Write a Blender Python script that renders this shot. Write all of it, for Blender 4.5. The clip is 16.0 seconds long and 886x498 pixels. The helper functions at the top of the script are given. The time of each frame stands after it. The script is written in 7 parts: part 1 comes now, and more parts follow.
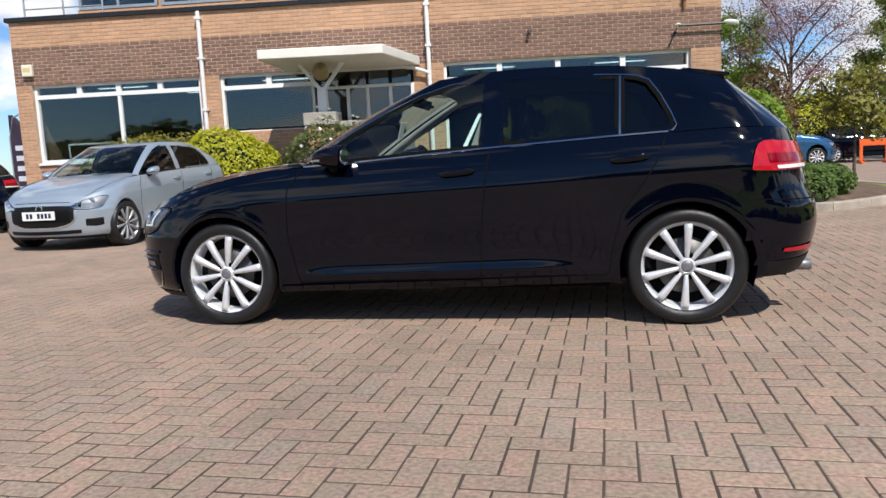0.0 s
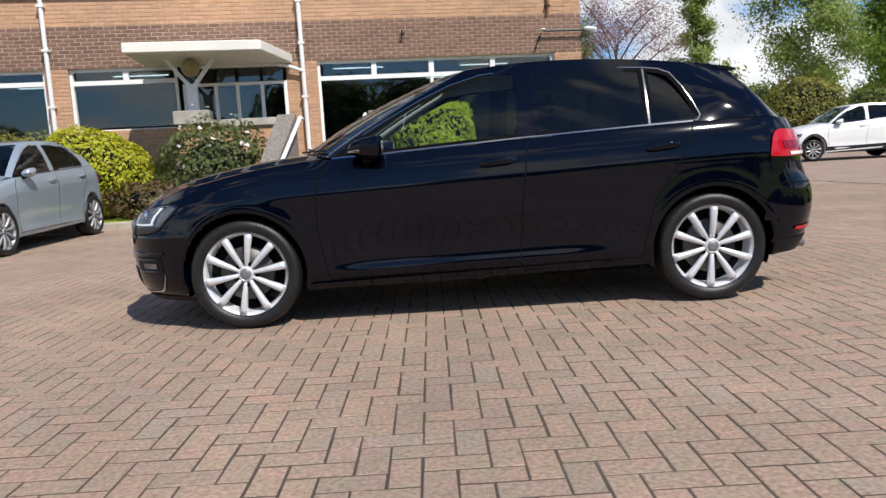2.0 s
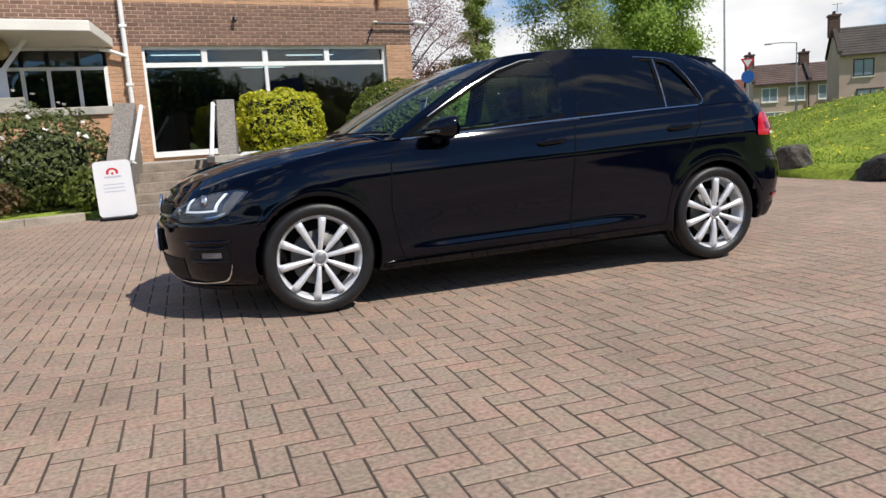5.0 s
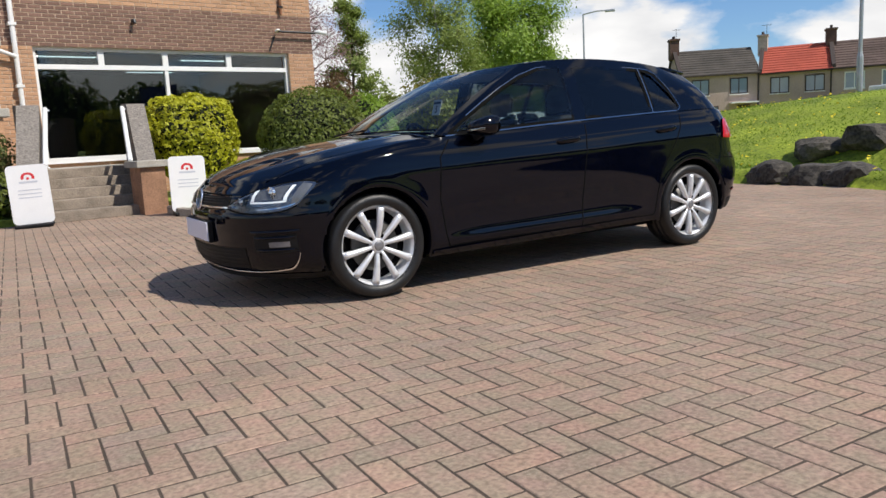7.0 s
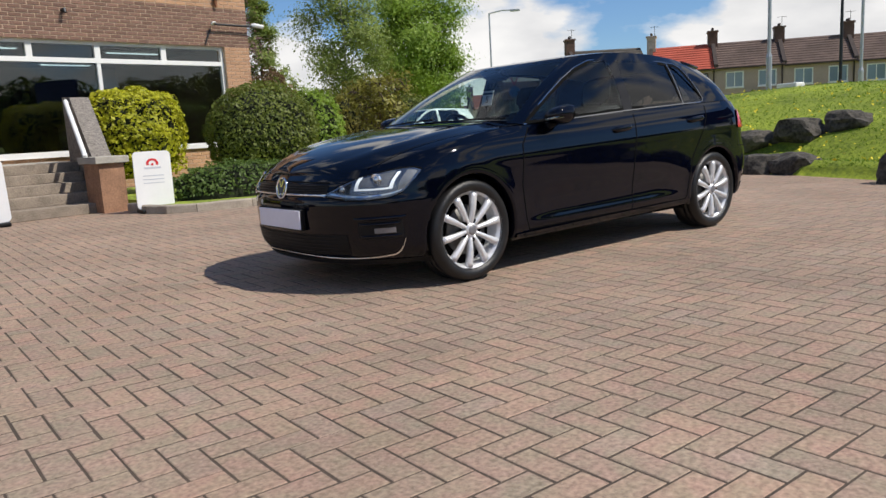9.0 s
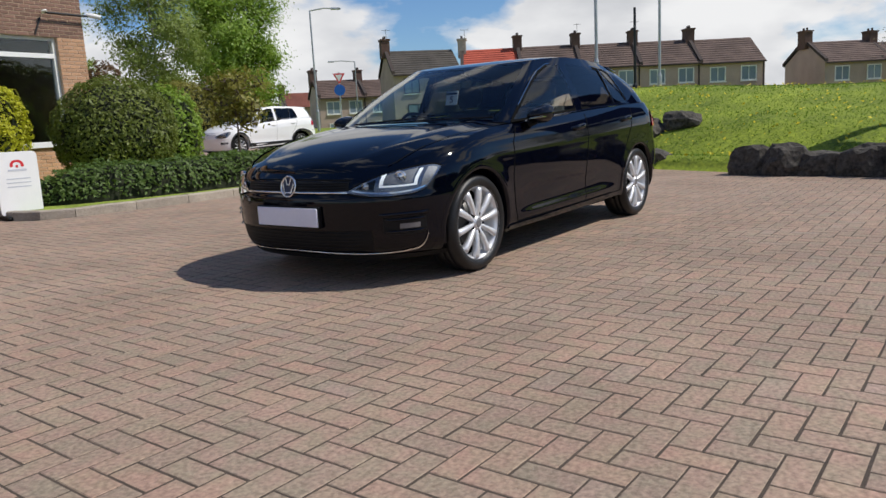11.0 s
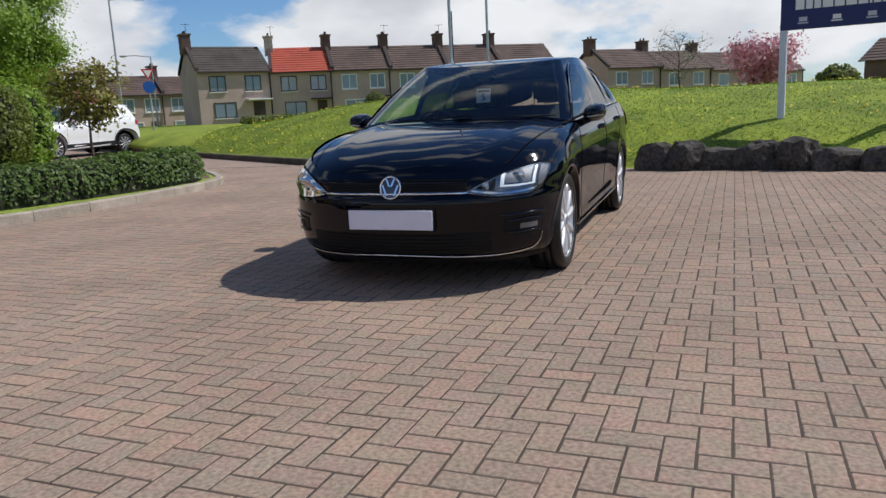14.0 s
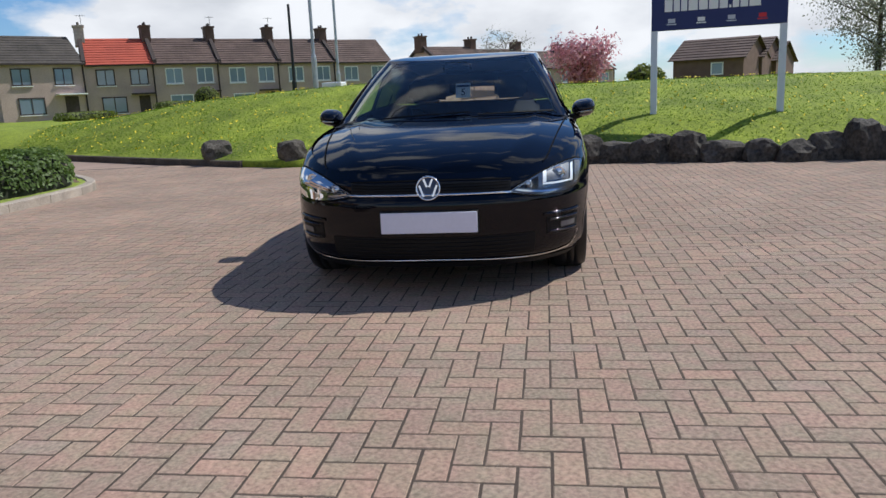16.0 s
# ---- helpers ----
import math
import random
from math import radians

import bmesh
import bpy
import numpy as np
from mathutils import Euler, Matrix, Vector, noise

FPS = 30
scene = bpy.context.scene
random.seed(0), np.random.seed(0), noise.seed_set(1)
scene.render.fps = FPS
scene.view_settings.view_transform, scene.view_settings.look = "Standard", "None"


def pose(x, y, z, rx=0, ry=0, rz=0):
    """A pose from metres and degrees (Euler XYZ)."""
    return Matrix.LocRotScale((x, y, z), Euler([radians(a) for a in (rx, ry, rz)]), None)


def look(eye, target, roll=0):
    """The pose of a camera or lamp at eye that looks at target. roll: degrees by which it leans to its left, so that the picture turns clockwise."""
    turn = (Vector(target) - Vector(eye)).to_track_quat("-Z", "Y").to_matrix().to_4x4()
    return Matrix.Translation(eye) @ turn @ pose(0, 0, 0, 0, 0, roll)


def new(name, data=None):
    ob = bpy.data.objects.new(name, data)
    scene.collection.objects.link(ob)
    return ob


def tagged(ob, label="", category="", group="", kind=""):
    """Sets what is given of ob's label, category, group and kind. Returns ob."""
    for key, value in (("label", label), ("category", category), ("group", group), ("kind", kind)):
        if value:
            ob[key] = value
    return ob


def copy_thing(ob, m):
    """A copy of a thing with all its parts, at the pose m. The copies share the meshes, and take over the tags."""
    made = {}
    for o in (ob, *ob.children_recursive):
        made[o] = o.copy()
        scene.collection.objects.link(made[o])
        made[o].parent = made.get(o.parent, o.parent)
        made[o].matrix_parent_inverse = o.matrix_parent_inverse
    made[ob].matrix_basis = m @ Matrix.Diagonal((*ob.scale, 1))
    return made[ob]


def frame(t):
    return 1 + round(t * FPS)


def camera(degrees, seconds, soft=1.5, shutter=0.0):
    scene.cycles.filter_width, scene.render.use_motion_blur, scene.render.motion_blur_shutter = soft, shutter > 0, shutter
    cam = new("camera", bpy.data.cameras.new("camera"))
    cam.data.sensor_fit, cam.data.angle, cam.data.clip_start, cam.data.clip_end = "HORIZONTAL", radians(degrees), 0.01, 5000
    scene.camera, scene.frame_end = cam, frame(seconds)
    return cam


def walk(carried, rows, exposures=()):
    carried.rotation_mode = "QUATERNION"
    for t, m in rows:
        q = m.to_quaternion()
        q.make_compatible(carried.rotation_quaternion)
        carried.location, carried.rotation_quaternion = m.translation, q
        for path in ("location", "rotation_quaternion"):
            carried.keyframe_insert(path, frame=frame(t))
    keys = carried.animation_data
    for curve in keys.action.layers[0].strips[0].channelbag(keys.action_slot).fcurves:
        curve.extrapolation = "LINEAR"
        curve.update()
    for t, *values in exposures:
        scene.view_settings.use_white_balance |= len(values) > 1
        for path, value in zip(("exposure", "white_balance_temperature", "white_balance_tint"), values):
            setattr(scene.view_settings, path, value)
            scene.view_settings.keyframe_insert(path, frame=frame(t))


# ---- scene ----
from mathutils.bvhtree import BVHTree
cam = camera(61.4, 16.0)
PATH = [
    (0, (0.141, -5.006, 0.943), (-0.111, -1.043, 0.455), -2.80),
    (0.5, (-0.137, -5.018, 0.941), (-0.164, -1.050, 0.444), -3.01),
    (1, (-0.411, -4.967, 0.912), (-0.126, -1.010, 0.400), -3.18),
    (1.5, (-0.738, -4.928, 0.918), (-0.257, -0.990, 0.405), -3.28),
    (2, (-1.049, -4.924, 0.932), (-0.374, -1.016, 0.412), -3.25),
    (2.5, (-1.364, -4.837, 0.903), (-0.562, -0.954, 0.373), -3.35),
    (3, (-1.603, -4.781, 0.925), (-0.699, -0.922, 0.382), -3.52),
    (3.5, (-1.856, -4.801, 0.943), (-0.649, -1.028, 0.386), -3.68),
    (4, (-2.112, -4.721, 0.922), (-0.613, -1.057, 0.345), -3.60),
    (4.2, (-2.219, -4.674, 0.954), (-0.636, -1.048, 0.363), -3.76),
    (6.3, (-3.508, -4.459, 0.954), (-1.272, -1.196, 0.360), -2.92),
    (6.5, (-3.597, -4.432, 0.957), (-1.283, -1.223, 0.369), -3.03),
    (7, (-3.857, -4.276, 0.925), (-1.378, -1.193, 0.327), -3.08),
    (7.5, (-4.143, -4.123, 0.937), (-1.592, -1.102, 0.335), -3.08),
    (8, (-4.408, -3.985, 0.959), (-1.744, -1.064, 0.351), -3.10),
    (8.5, (-4.637, -3.732, 0.938), (-1.885, -0.897, 0.315), -3.22),
    (9, (-4.839, -3.584, 0.931), (-1.947, -0.896, 0.291), -3.24),
    (9.5, (-5.112, -3.415, 0.956), (-1.975, -1.021, 0.299), -3.00),
    (9.7, (-5.216, -3.320, 0.941), (-2.000, -1.036, 0.276), -3.09),
    (12, (-5.977, -2.146, 1.036), (-2.364, -0.587, 0.316), -2.86),
    (12.5, (-6.055, -1.822, 1.034), (-2.361, -0.472, 0.304), -2.92),
    (13, (-6.111, -1.518, 1.077), (-2.378, -0.285, 0.339), -2.90),
    (13.5, (-6.236, -1.233, 1.090), (-2.443, -0.204, 0.347), -2.60),
    (14, (-6.239, -0.899, 1.072), (-2.401, -0.064, 0.316), -2.72),
    (14.5, (-6.258, -0.548, 1.106), (-2.398, 0.162, 0.337), -2.62),
    (15, (-6.290, -0.266, 1.112), (-2.394, 0.194, 0.330), -2.71),
    (15.5, (-6.171, 0.052, 1.100), (-2.256, 0.225, 0.297), -2.69),
    (16, (-6.113, 0.303, 1.117), (-2.198, 0.229, 0.300), -2.58),
]
walk(cam, [(t, look(eye, target, roll)) for t, eye, target, roll in PATH],
     exposures=[(0, 0.12, 6400, 10), (4, 0.07, 6500, 10), (6.5, 0.0, 6580, 10), (9, -0.09, 6620, 10), (12, -0.28, 6340, 10), (14, -0.27, 6260, 10), (16, -0.14, 6150, 10)])


# ---- small building helpers ----
def link_mesh(name, bm, material, smooth=False):
    me = bpy.data.meshes.new(name)
    bm.normal_update()
    bm.to_mesh(me)
    bm.free()
    if smooth:
        me.polygons.foreach_set("use_smooth", [True] * len(me.polygons))
    for m in (material if isinstance(material, (list, tuple)) else [material]):
        me.materials.append(m)
    return new(name, me)


def part(name, bm, material, parent=None, label="", smooth=False):
    """Links a bmesh as one mesh object under a thing or a part."""
    ob = link_mesh(name, bm, material, smooth)
    if parent is not None:
        ob.parent = parent
    return tagged(ob, label)


def solo(name, bm, material, label, category, kind="", group="", smooth=False):
    """A thing that is one mesh."""
    return tagged(link_mesh(name, bm, material, smooth), label, category, group, kind)


def thing(name, m, label, category, group="", kind=""):
    """An Empty at the base of a thing, which parents its parts."""
    ob = new(name)
    ob.matrix_world = m
    ob.empty_display_size = 0.2
    return tagged(ob, label, category, group, kind)


def box(bm, x0, x1, y0, y1, z0, z1, m=None):
    vs = [bm.verts.new((x, y, z)) for x in (x0, x1) for y in (y0, y1) for z in (z0, z1)]
    for f in ((0, 1, 3, 2), (4, 6, 7, 5), (0, 4, 5, 1), (2, 3, 7, 6), (0, 2, 6, 4), (1, 5, 7, 3)):
        bm.faces.new([vs[i] for i in f])
    if m is not None:
        bmesh.ops.transform(bm, matrix=m, verts=vs)
    return vs


def boxes(*rows, bevel=0.0):
    bm = bmesh.new()
    for r in rows:
        box(bm, *r)
    if bevel:
        bmesh.ops.bevel(bm, geom=list(bm.edges), offset=bevel, segments=2, affect="EDGES", profile=0.5)
    return bm


def tube(bm, pts, radius, sides=10, caps=True):
    """A round bar along points; radius may be a list."""
    pts = [Vector(p) for p in pts]
    rings = []
    for i, p in enumerate(pts):
        a = pts[max(i - 1, 0)]
        b = pts[min(i + 1, len(pts) - 1)]
        d = (b - a).normalized()
        side = d.cross(Vector((0, 0, 1)) if abs(d.z) < 0.95 else Vector((1, 0, 0))).normalized()
        up = side.cross(d)
        r = radius[i] if isinstance(radius, (list, tuple)) else radius
        rings.append([bm.verts.new(p + (side * math.cos(t) + up * math.sin(t)) * r) for t in (2 * math.pi * k / sides for k in range(sides))])
    for a, b in zip(rings, rings[1:]):
        for k in range(sides):
            bm.faces.new((a[k], a[(k + 1) % sides], b[(k + 1) % sides], b[k]))
    if caps:
        bm.faces.new(rings[0][::-1])
        bm.faces.new(rings[-1])
    return bm


def lathe(bm, profile, sides=32, axis="y", m=None):
    """Turns (radius, along) points about an axis through the origin."""
    rings = []
    made = []
    for r, h in profile:
        ring = []
        for k in range(sides):
            t = 2 * math.pi * k / sides
            c, s = r * math.cos(t), r * math.sin(t)
            p = {"y": (c, h, s), "z": (c, s, h), "x": (h, c, s)}[axis]
            ring.append(bm.verts.new(p))
        rings.append(ring)
        made += ring
    for a, b in zip(rings, rings[1:]):
        for k in range(sides):
            bm.faces.new((a[k], a[(k + 1) % sides], b[(k + 1) % sides], b[k]))
    if m is not None:
        bmesh.ops.transform(bm, matrix=m, verts=made)
    return made


def grid(bm, rows, closed=False):
    """Quads between rows of points."""
    vs = [[bm.verts.new(p) for p in r] for r in rows]
    for a, b in zip(vs, vs[1:]):
        for k in range(len(a) if closed else len(a) - 1):
            j = (k + 1) % len(a)
            try:
                bm.faces.new((a[k], a[j], b[j], b[k]))
            except ValueError:
                pass
    return vs


def spline(keys):
    """A smooth function through (x, value) keys, flat outside them."""
    xs = [k[0] for k in keys]
    ys = [k[1] for k in keys]

    def f(x):
        if x <= xs[0]:
            return ys[0]
        if x >= xs[-1]:
            return ys[-1]
        i = max(k for k in range(len(xs) - 1) if xs[k] <= x)
        h = xs[i + 1] - xs[i]
        t = (x - xs[i]) / h
        s = (ys[i + 1] - ys[i]) / h
        m0 = s if i == 0 else 0.5 * (s + (ys[i] - ys[i - 1]) / (xs[i] - xs[i - 1]))
        m1 = s if i + 2 >= len(xs) else 0.5 * (s + (ys[i + 2] - ys[i + 1]) / (xs[i + 2] - xs[i + 1]))
        return (2 * t ** 3 - 3 * t ** 2 + 1) * ys[i] + (t ** 3 - 2 * t ** 2 + t) * h * m0 + (3 * t ** 2 - 2 * t ** 3) * ys[i + 1] + (t ** 3 - t ** 2) * h * m1
    return f


def lerp(a, b, t):
    return a + (b - a) * t


def smooth_step(a, b, x):
    t = max(0.0, min(1.0, (x - a) / (b - a)))
    return t * t * (3 - 2 * t)


def text_bm(body, size, depth=0.003):
    """Lettering in the built-in font as a bmesh in the xy plane, centred."""
    cu = bpy.data.curves.new("lettering", "FONT")
    cu.body, cu.size, cu.extrude, cu.align_x, cu.align_y = body, size, depth, "CENTER", "CENTER"
    ob = bpy.data.objects.new("lettering", cu)
    me = ob.to_mesh()
    bm = bmesh.new()
    bm.from_mesh(me)
    ob.to_mesh_clear()
    bpy.data.objects.remove(ob)
    bpy.data.curves.remove(cu)
    return bm

# ---- world, sun and sky ----
SUN_DIR = Vector((0.40, -0.92, 0.0)).normalized()
SUN_ELEV = radians(50)
world = bpy.data.worlds.new("sky")
scene.world = world
world.use_nodes = True
wn, wl = world.node_tree.nodes, world.node_tree.links
wn.clear()
w_out = wn.new("ShaderNodeOutputWorld")
w_bg = wn.new("ShaderNodeBackground")
w_sky = wn.new("ShaderNodeTexSky")
w_sky.sky_type, w_sky.sun_disc = "NISHITA", False
w_sky.sun_elevation = SUN_ELEV
w_sky.sun_rotation = math.atan2(SUN_DIR.x, SUN_DIR.y)
w_sky.air_density, w_sky.dust_density, w_sky.ozone_density = 1.0, 0.1, 1.6
w_co = wn.new("ShaderNodeTexCoord")
w_sep = wn.new("ShaderNodeSeparateXYZ")
wl.new(w_co.outputs["Generated"], w_sep.inputs[0])
# heaped clouds, wider than high, thicker low down and in the north-east, few overhead
w_map = wn.new("ShaderNodeMapping")
w_map.inputs["Scale"].default_value = (1.0, 1.0, 2.3)
w_map.inputs["Location"].default_value = (3.2, 1.4, 0.3)
wl.new(w_co.outputs["Generated"], w_map.inputs[0])
w_noise = wn.new("ShaderNodeTexNoise")
w_noise.inputs["Scale"].default_value, w_noise.inputs["Detail"].default_value = 3.4, 10
w_noise.inputs["Roughness"].default_value = 0.52
wl.new(w_map.outputs[0], w_noise.inputs["Vector"])
w_bank = wn.new("ShaderNodeVectorMath"); w_bank.operation = "DOT_PRODUCT"
w_bank.inputs[1].default_value = (0.80, 0.595, 0.08)
wl.new(w_co.outputs["Generated"], w_bank.inputs[0])
w_pos = wn.new("ShaderNodeMath"); w_pos.operation = "MAXIMUM"; w_pos.inputs[1].default_value = 0.0
wl.new(w_bank.outputs["Value"], w_pos.inputs[0])
w_pow = wn.new("ShaderNodeMath"); w_pow.operation = "POWER"; w_pow.inputs[1].default_value = 22.0
wl.new(w_pos.outputs[0], w_pow.inputs[0])
w_bias = wn.new("ShaderNodeMath"); w_bias.operation = "MULTIPLY_ADD"; w_bias.inputs[1].default_value = 0.14
wl.new(w_pow.outputs[0], w_bias.inputs[0]); wl.new(w_noise.outputs["Fac"], w_bias.inputs[2])
w_up = wn.new("ShaderNodeMath"); w_up.operation = "MULTIPLY_ADD"; w_up.inputs[1].default_value = -0.13
wl.new(w_sep.outputs["Z"], w_up.inputs[0]); wl.new(w_bias.outputs[0], w_up.inputs[2])
w_ramp = wn.new("ShaderNodeValToRGB")
w_ramp.color_ramp.elements[0].position, w_ramp.color_ramp.elements[1].position = 0.462, 0.54
wl.new(w_up.outputs[0], w_ramp.inputs[0])
w_deep = wn.new("ShaderNodeVectorMath"); w_deep.operation = "MULTIPLY"; w_deep.inputs[1].default_value = (0.92, 1.22, 1.62)
wl.new(w_sky.outputs[0], w_deep.inputs[0])
w_mix = wn.new("ShaderNodeMix"); w_mix.data_type = "RGBA"
w_cloud = wn.new("ShaderNodeTexNoise"); w_cloud.inputs["Scale"].default_value, w_cloud.inputs["Detail"].default_value = 5.0, 8
wl.new(w_map.outputs[0], w_cloud.inputs["Vector"])
w_cr = wn.new("ShaderNodeValToRGB")
w_cr.color_ramp.elements[0].position, w_cr.color_ramp.elements[1].position = 0.3, 0.62
w_cr.color_ramp.elements[0].color, w_cr.color_ramp.elements[1].color = (8.6, 8.8, 9.3, 1), (13.8, 13.8, 13.8, 1)
wl.new(w_cloud.outputs["Fac"], w_cr.inputs[0])
wl.new(w_ramp.outputs[0], w_mix.inputs["Factor"])
wl.new(w_deep.outputs[0], w_mix.inputs["A"]); wl.new(w_cr.outputs[0], w_mix.inputs["B"])
wl.new(w_mix.outputs["Result"], w_bg.inputs["Color"])
w_bg.inputs["Strength"].default_value = 0.075
wl.new(w_bg.outputs[0], w_out.inputs[0])

sun_data = bpy.data.lights.new("sun", "SUN")
sun_data.energy, sun_data.angle, sun_data.color = 5.0, radians(0.53), (1.0, 0.95, 0.87)
sun = new("sun", sun_data)
sun_to = SUN_DIR * math.cos(SUN_ELEV) + Vector((0, 0, math.sin(SUN_ELEV)))
sun.matrix_world = look(sun_to * 60, (0, 0, 0))
scene.view_settings.exposure = 0.0


# ---- materials ----
def mat(name, base, rough=0.6, metal=0.0, vary=0.12, scale=6.0, fine=60.0, bump=0.0, bump_scale=80.0, coat=0.0, spec=0.5,
        trans=0.0, ior=1.45, coat_rough=0.03, coat_ior=1.5, emit=None, emit_power=0.0, second=None, rand=0.0, island=0.0):
    """A surface with colour variation at two scales (metres), fine relief, and a little variation of gloss."""
    m = bpy.data.materials.new(name)
    m.use_nodes = True
    nt = m.node_tree
    n, l = nt.nodes, nt.links
    b = n["Principled BSDF"]
    b.inputs["Roughness"].default_value, b.inputs["Metallic"].default_value = rough, metal
    b.inputs["Coat Weight"].default_value, b.inputs["Coat Roughness"].default_value = coat, coat_rough
    b.inputs["Specular IOR Level"].default_value = spec
    b.inputs["Coat IOR"].default_value = coat_ior
    b.inputs["Transmission Weight"].default_value, b.inputs["IOR"].default_value = trans, ior
    b.inputs["Base Color"].default_value = (*base, 1)
    if emit:
        b.inputs["Emission Color"].default_value = (*emit, 1)
        b.inputs["Emission Strength"].default_value = emit_power
    co = n.new("ShaderNodeTexCoord")
    if vary > 0 or second:
        big = n.new("ShaderNodeTexNoise")
        big.inputs["Scale"].default_value, big.inputs["Detail"].default_value = scale, 5
        small = n.new("ShaderNodeTexNoise")
        small.inputs["Scale"].default_value, small.inputs["Detail"].default_value = fine, 4
        l.new(co.outputs["Object"], big.inputs["Vector"])
        l.new(co.outputs["Object"], small.inputs["Vector"])
        add = n.new("ShaderNodeMath"); add.operation = "ADD"
        l.new(big.outputs["Fac"], add.inputs[0]); l.new(small.outputs["Fac"], add.inputs[1])
        ramp = n.new("ShaderNodeValToRGB")
        lo = tuple(max(0.0, c * (1 - vary * 2)) for c in base)
        hi = tuple(min(1.0, c * (1 + vary * 2)) for c in (second or base))
        ramp.color_ramp.elements[0].position, ramp.color_ramp.elements[1].position = 0.3, 0.7
        ramp.color_ramp.elements[0].color, ramp.color_ramp.elements[1].color = (*lo, 1), (*hi, 1)
        half = n.new("ShaderNodeMath"); half.operation = "MULTIPLY"; half.inputs[1].default_value = 0.5
        l.new(add.outputs[0], half.inputs[0]); l.new(half.outputs[0], ramp.inputs[0])
        col = ramp.outputs[0]
        if rand or island:
            src = n.new("ShaderNodeObjectInfo").outputs["Random"] if rand else n.new("ShaderNodeNewGeometry").outputs["Random Per Island"]
            amt = rand or island
            rng = n.new("ShaderNodeMapRange")
            rng.inputs["To Min"].default_value, rng.inputs["To Max"].default_value = 1 - amt, 1 + amt
            l.new(src, rng.inputs[0])
            hue = n.new("ShaderNodeHueSaturation")
            l.new(rng.outputs[0], hue.inputs["Value"])
            l.new(col, hue.inputs["Color"])
            col = hue.outputs[0]
        l.new(col, b.inputs["Base Color"])
    if bump > 0:
        nb = n.new("ShaderNodeTexNoise")
        nb.inputs["Scale"].default_value, nb.inputs["Detail"].default_value = bump_scale, 5
        l.new(co.outputs["Object"], nb.inputs["Vector"])
        bp = n.new("ShaderNodeBump")
        bp.inputs["Strength"].default_value, bp.inputs["Distance"].default_value = bump, 0.02
        l.new(nb.outputs["Fac"], bp.inputs["Height"])
        l.new(bp.outputs[0], b.inputs["Normal"])
    return m


def glass_mat(name, tint, rough=0.0, mix=0.12, ior=1.52):
    """Thin pane: mostly see-through in its tint, with a mirror that grows at grazing angles."""
    m = bpy.data.materials.new(name)
    m.use_nodes = True
    n, l = m.node_tree.nodes, m.node_tree.links
    n.clear()
    out = n.new("ShaderNodeOutputMaterial")
    tr = n.new("ShaderNodeBsdfTransparent"); tr.inputs[0].default_value = (*tint, 1)
    gl = n.new("ShaderNodeBsdfGlossy"); gl.inputs["Roughness"].default_value = rough
    fr = n.new("ShaderNodeFresnel"); fr.inputs[0].default_value = ior
    ad = n.new("ShaderNodeMath"); ad.operation = "ADD"; ad.inputs[1].default_value = mix; ad.use_clamp = True
    mx = n.new("ShaderNodeMixShader")
    l.new(fr.outputs[0], ad.inputs[0]); l.new(ad.outputs[0], mx.inputs[0])
    l.new(tr.outputs[0], mx.inputs[1]); l.new(gl.outputs[0], mx.inputs[2]); l.new(mx.outputs[0], out.inputs[0])
    return m


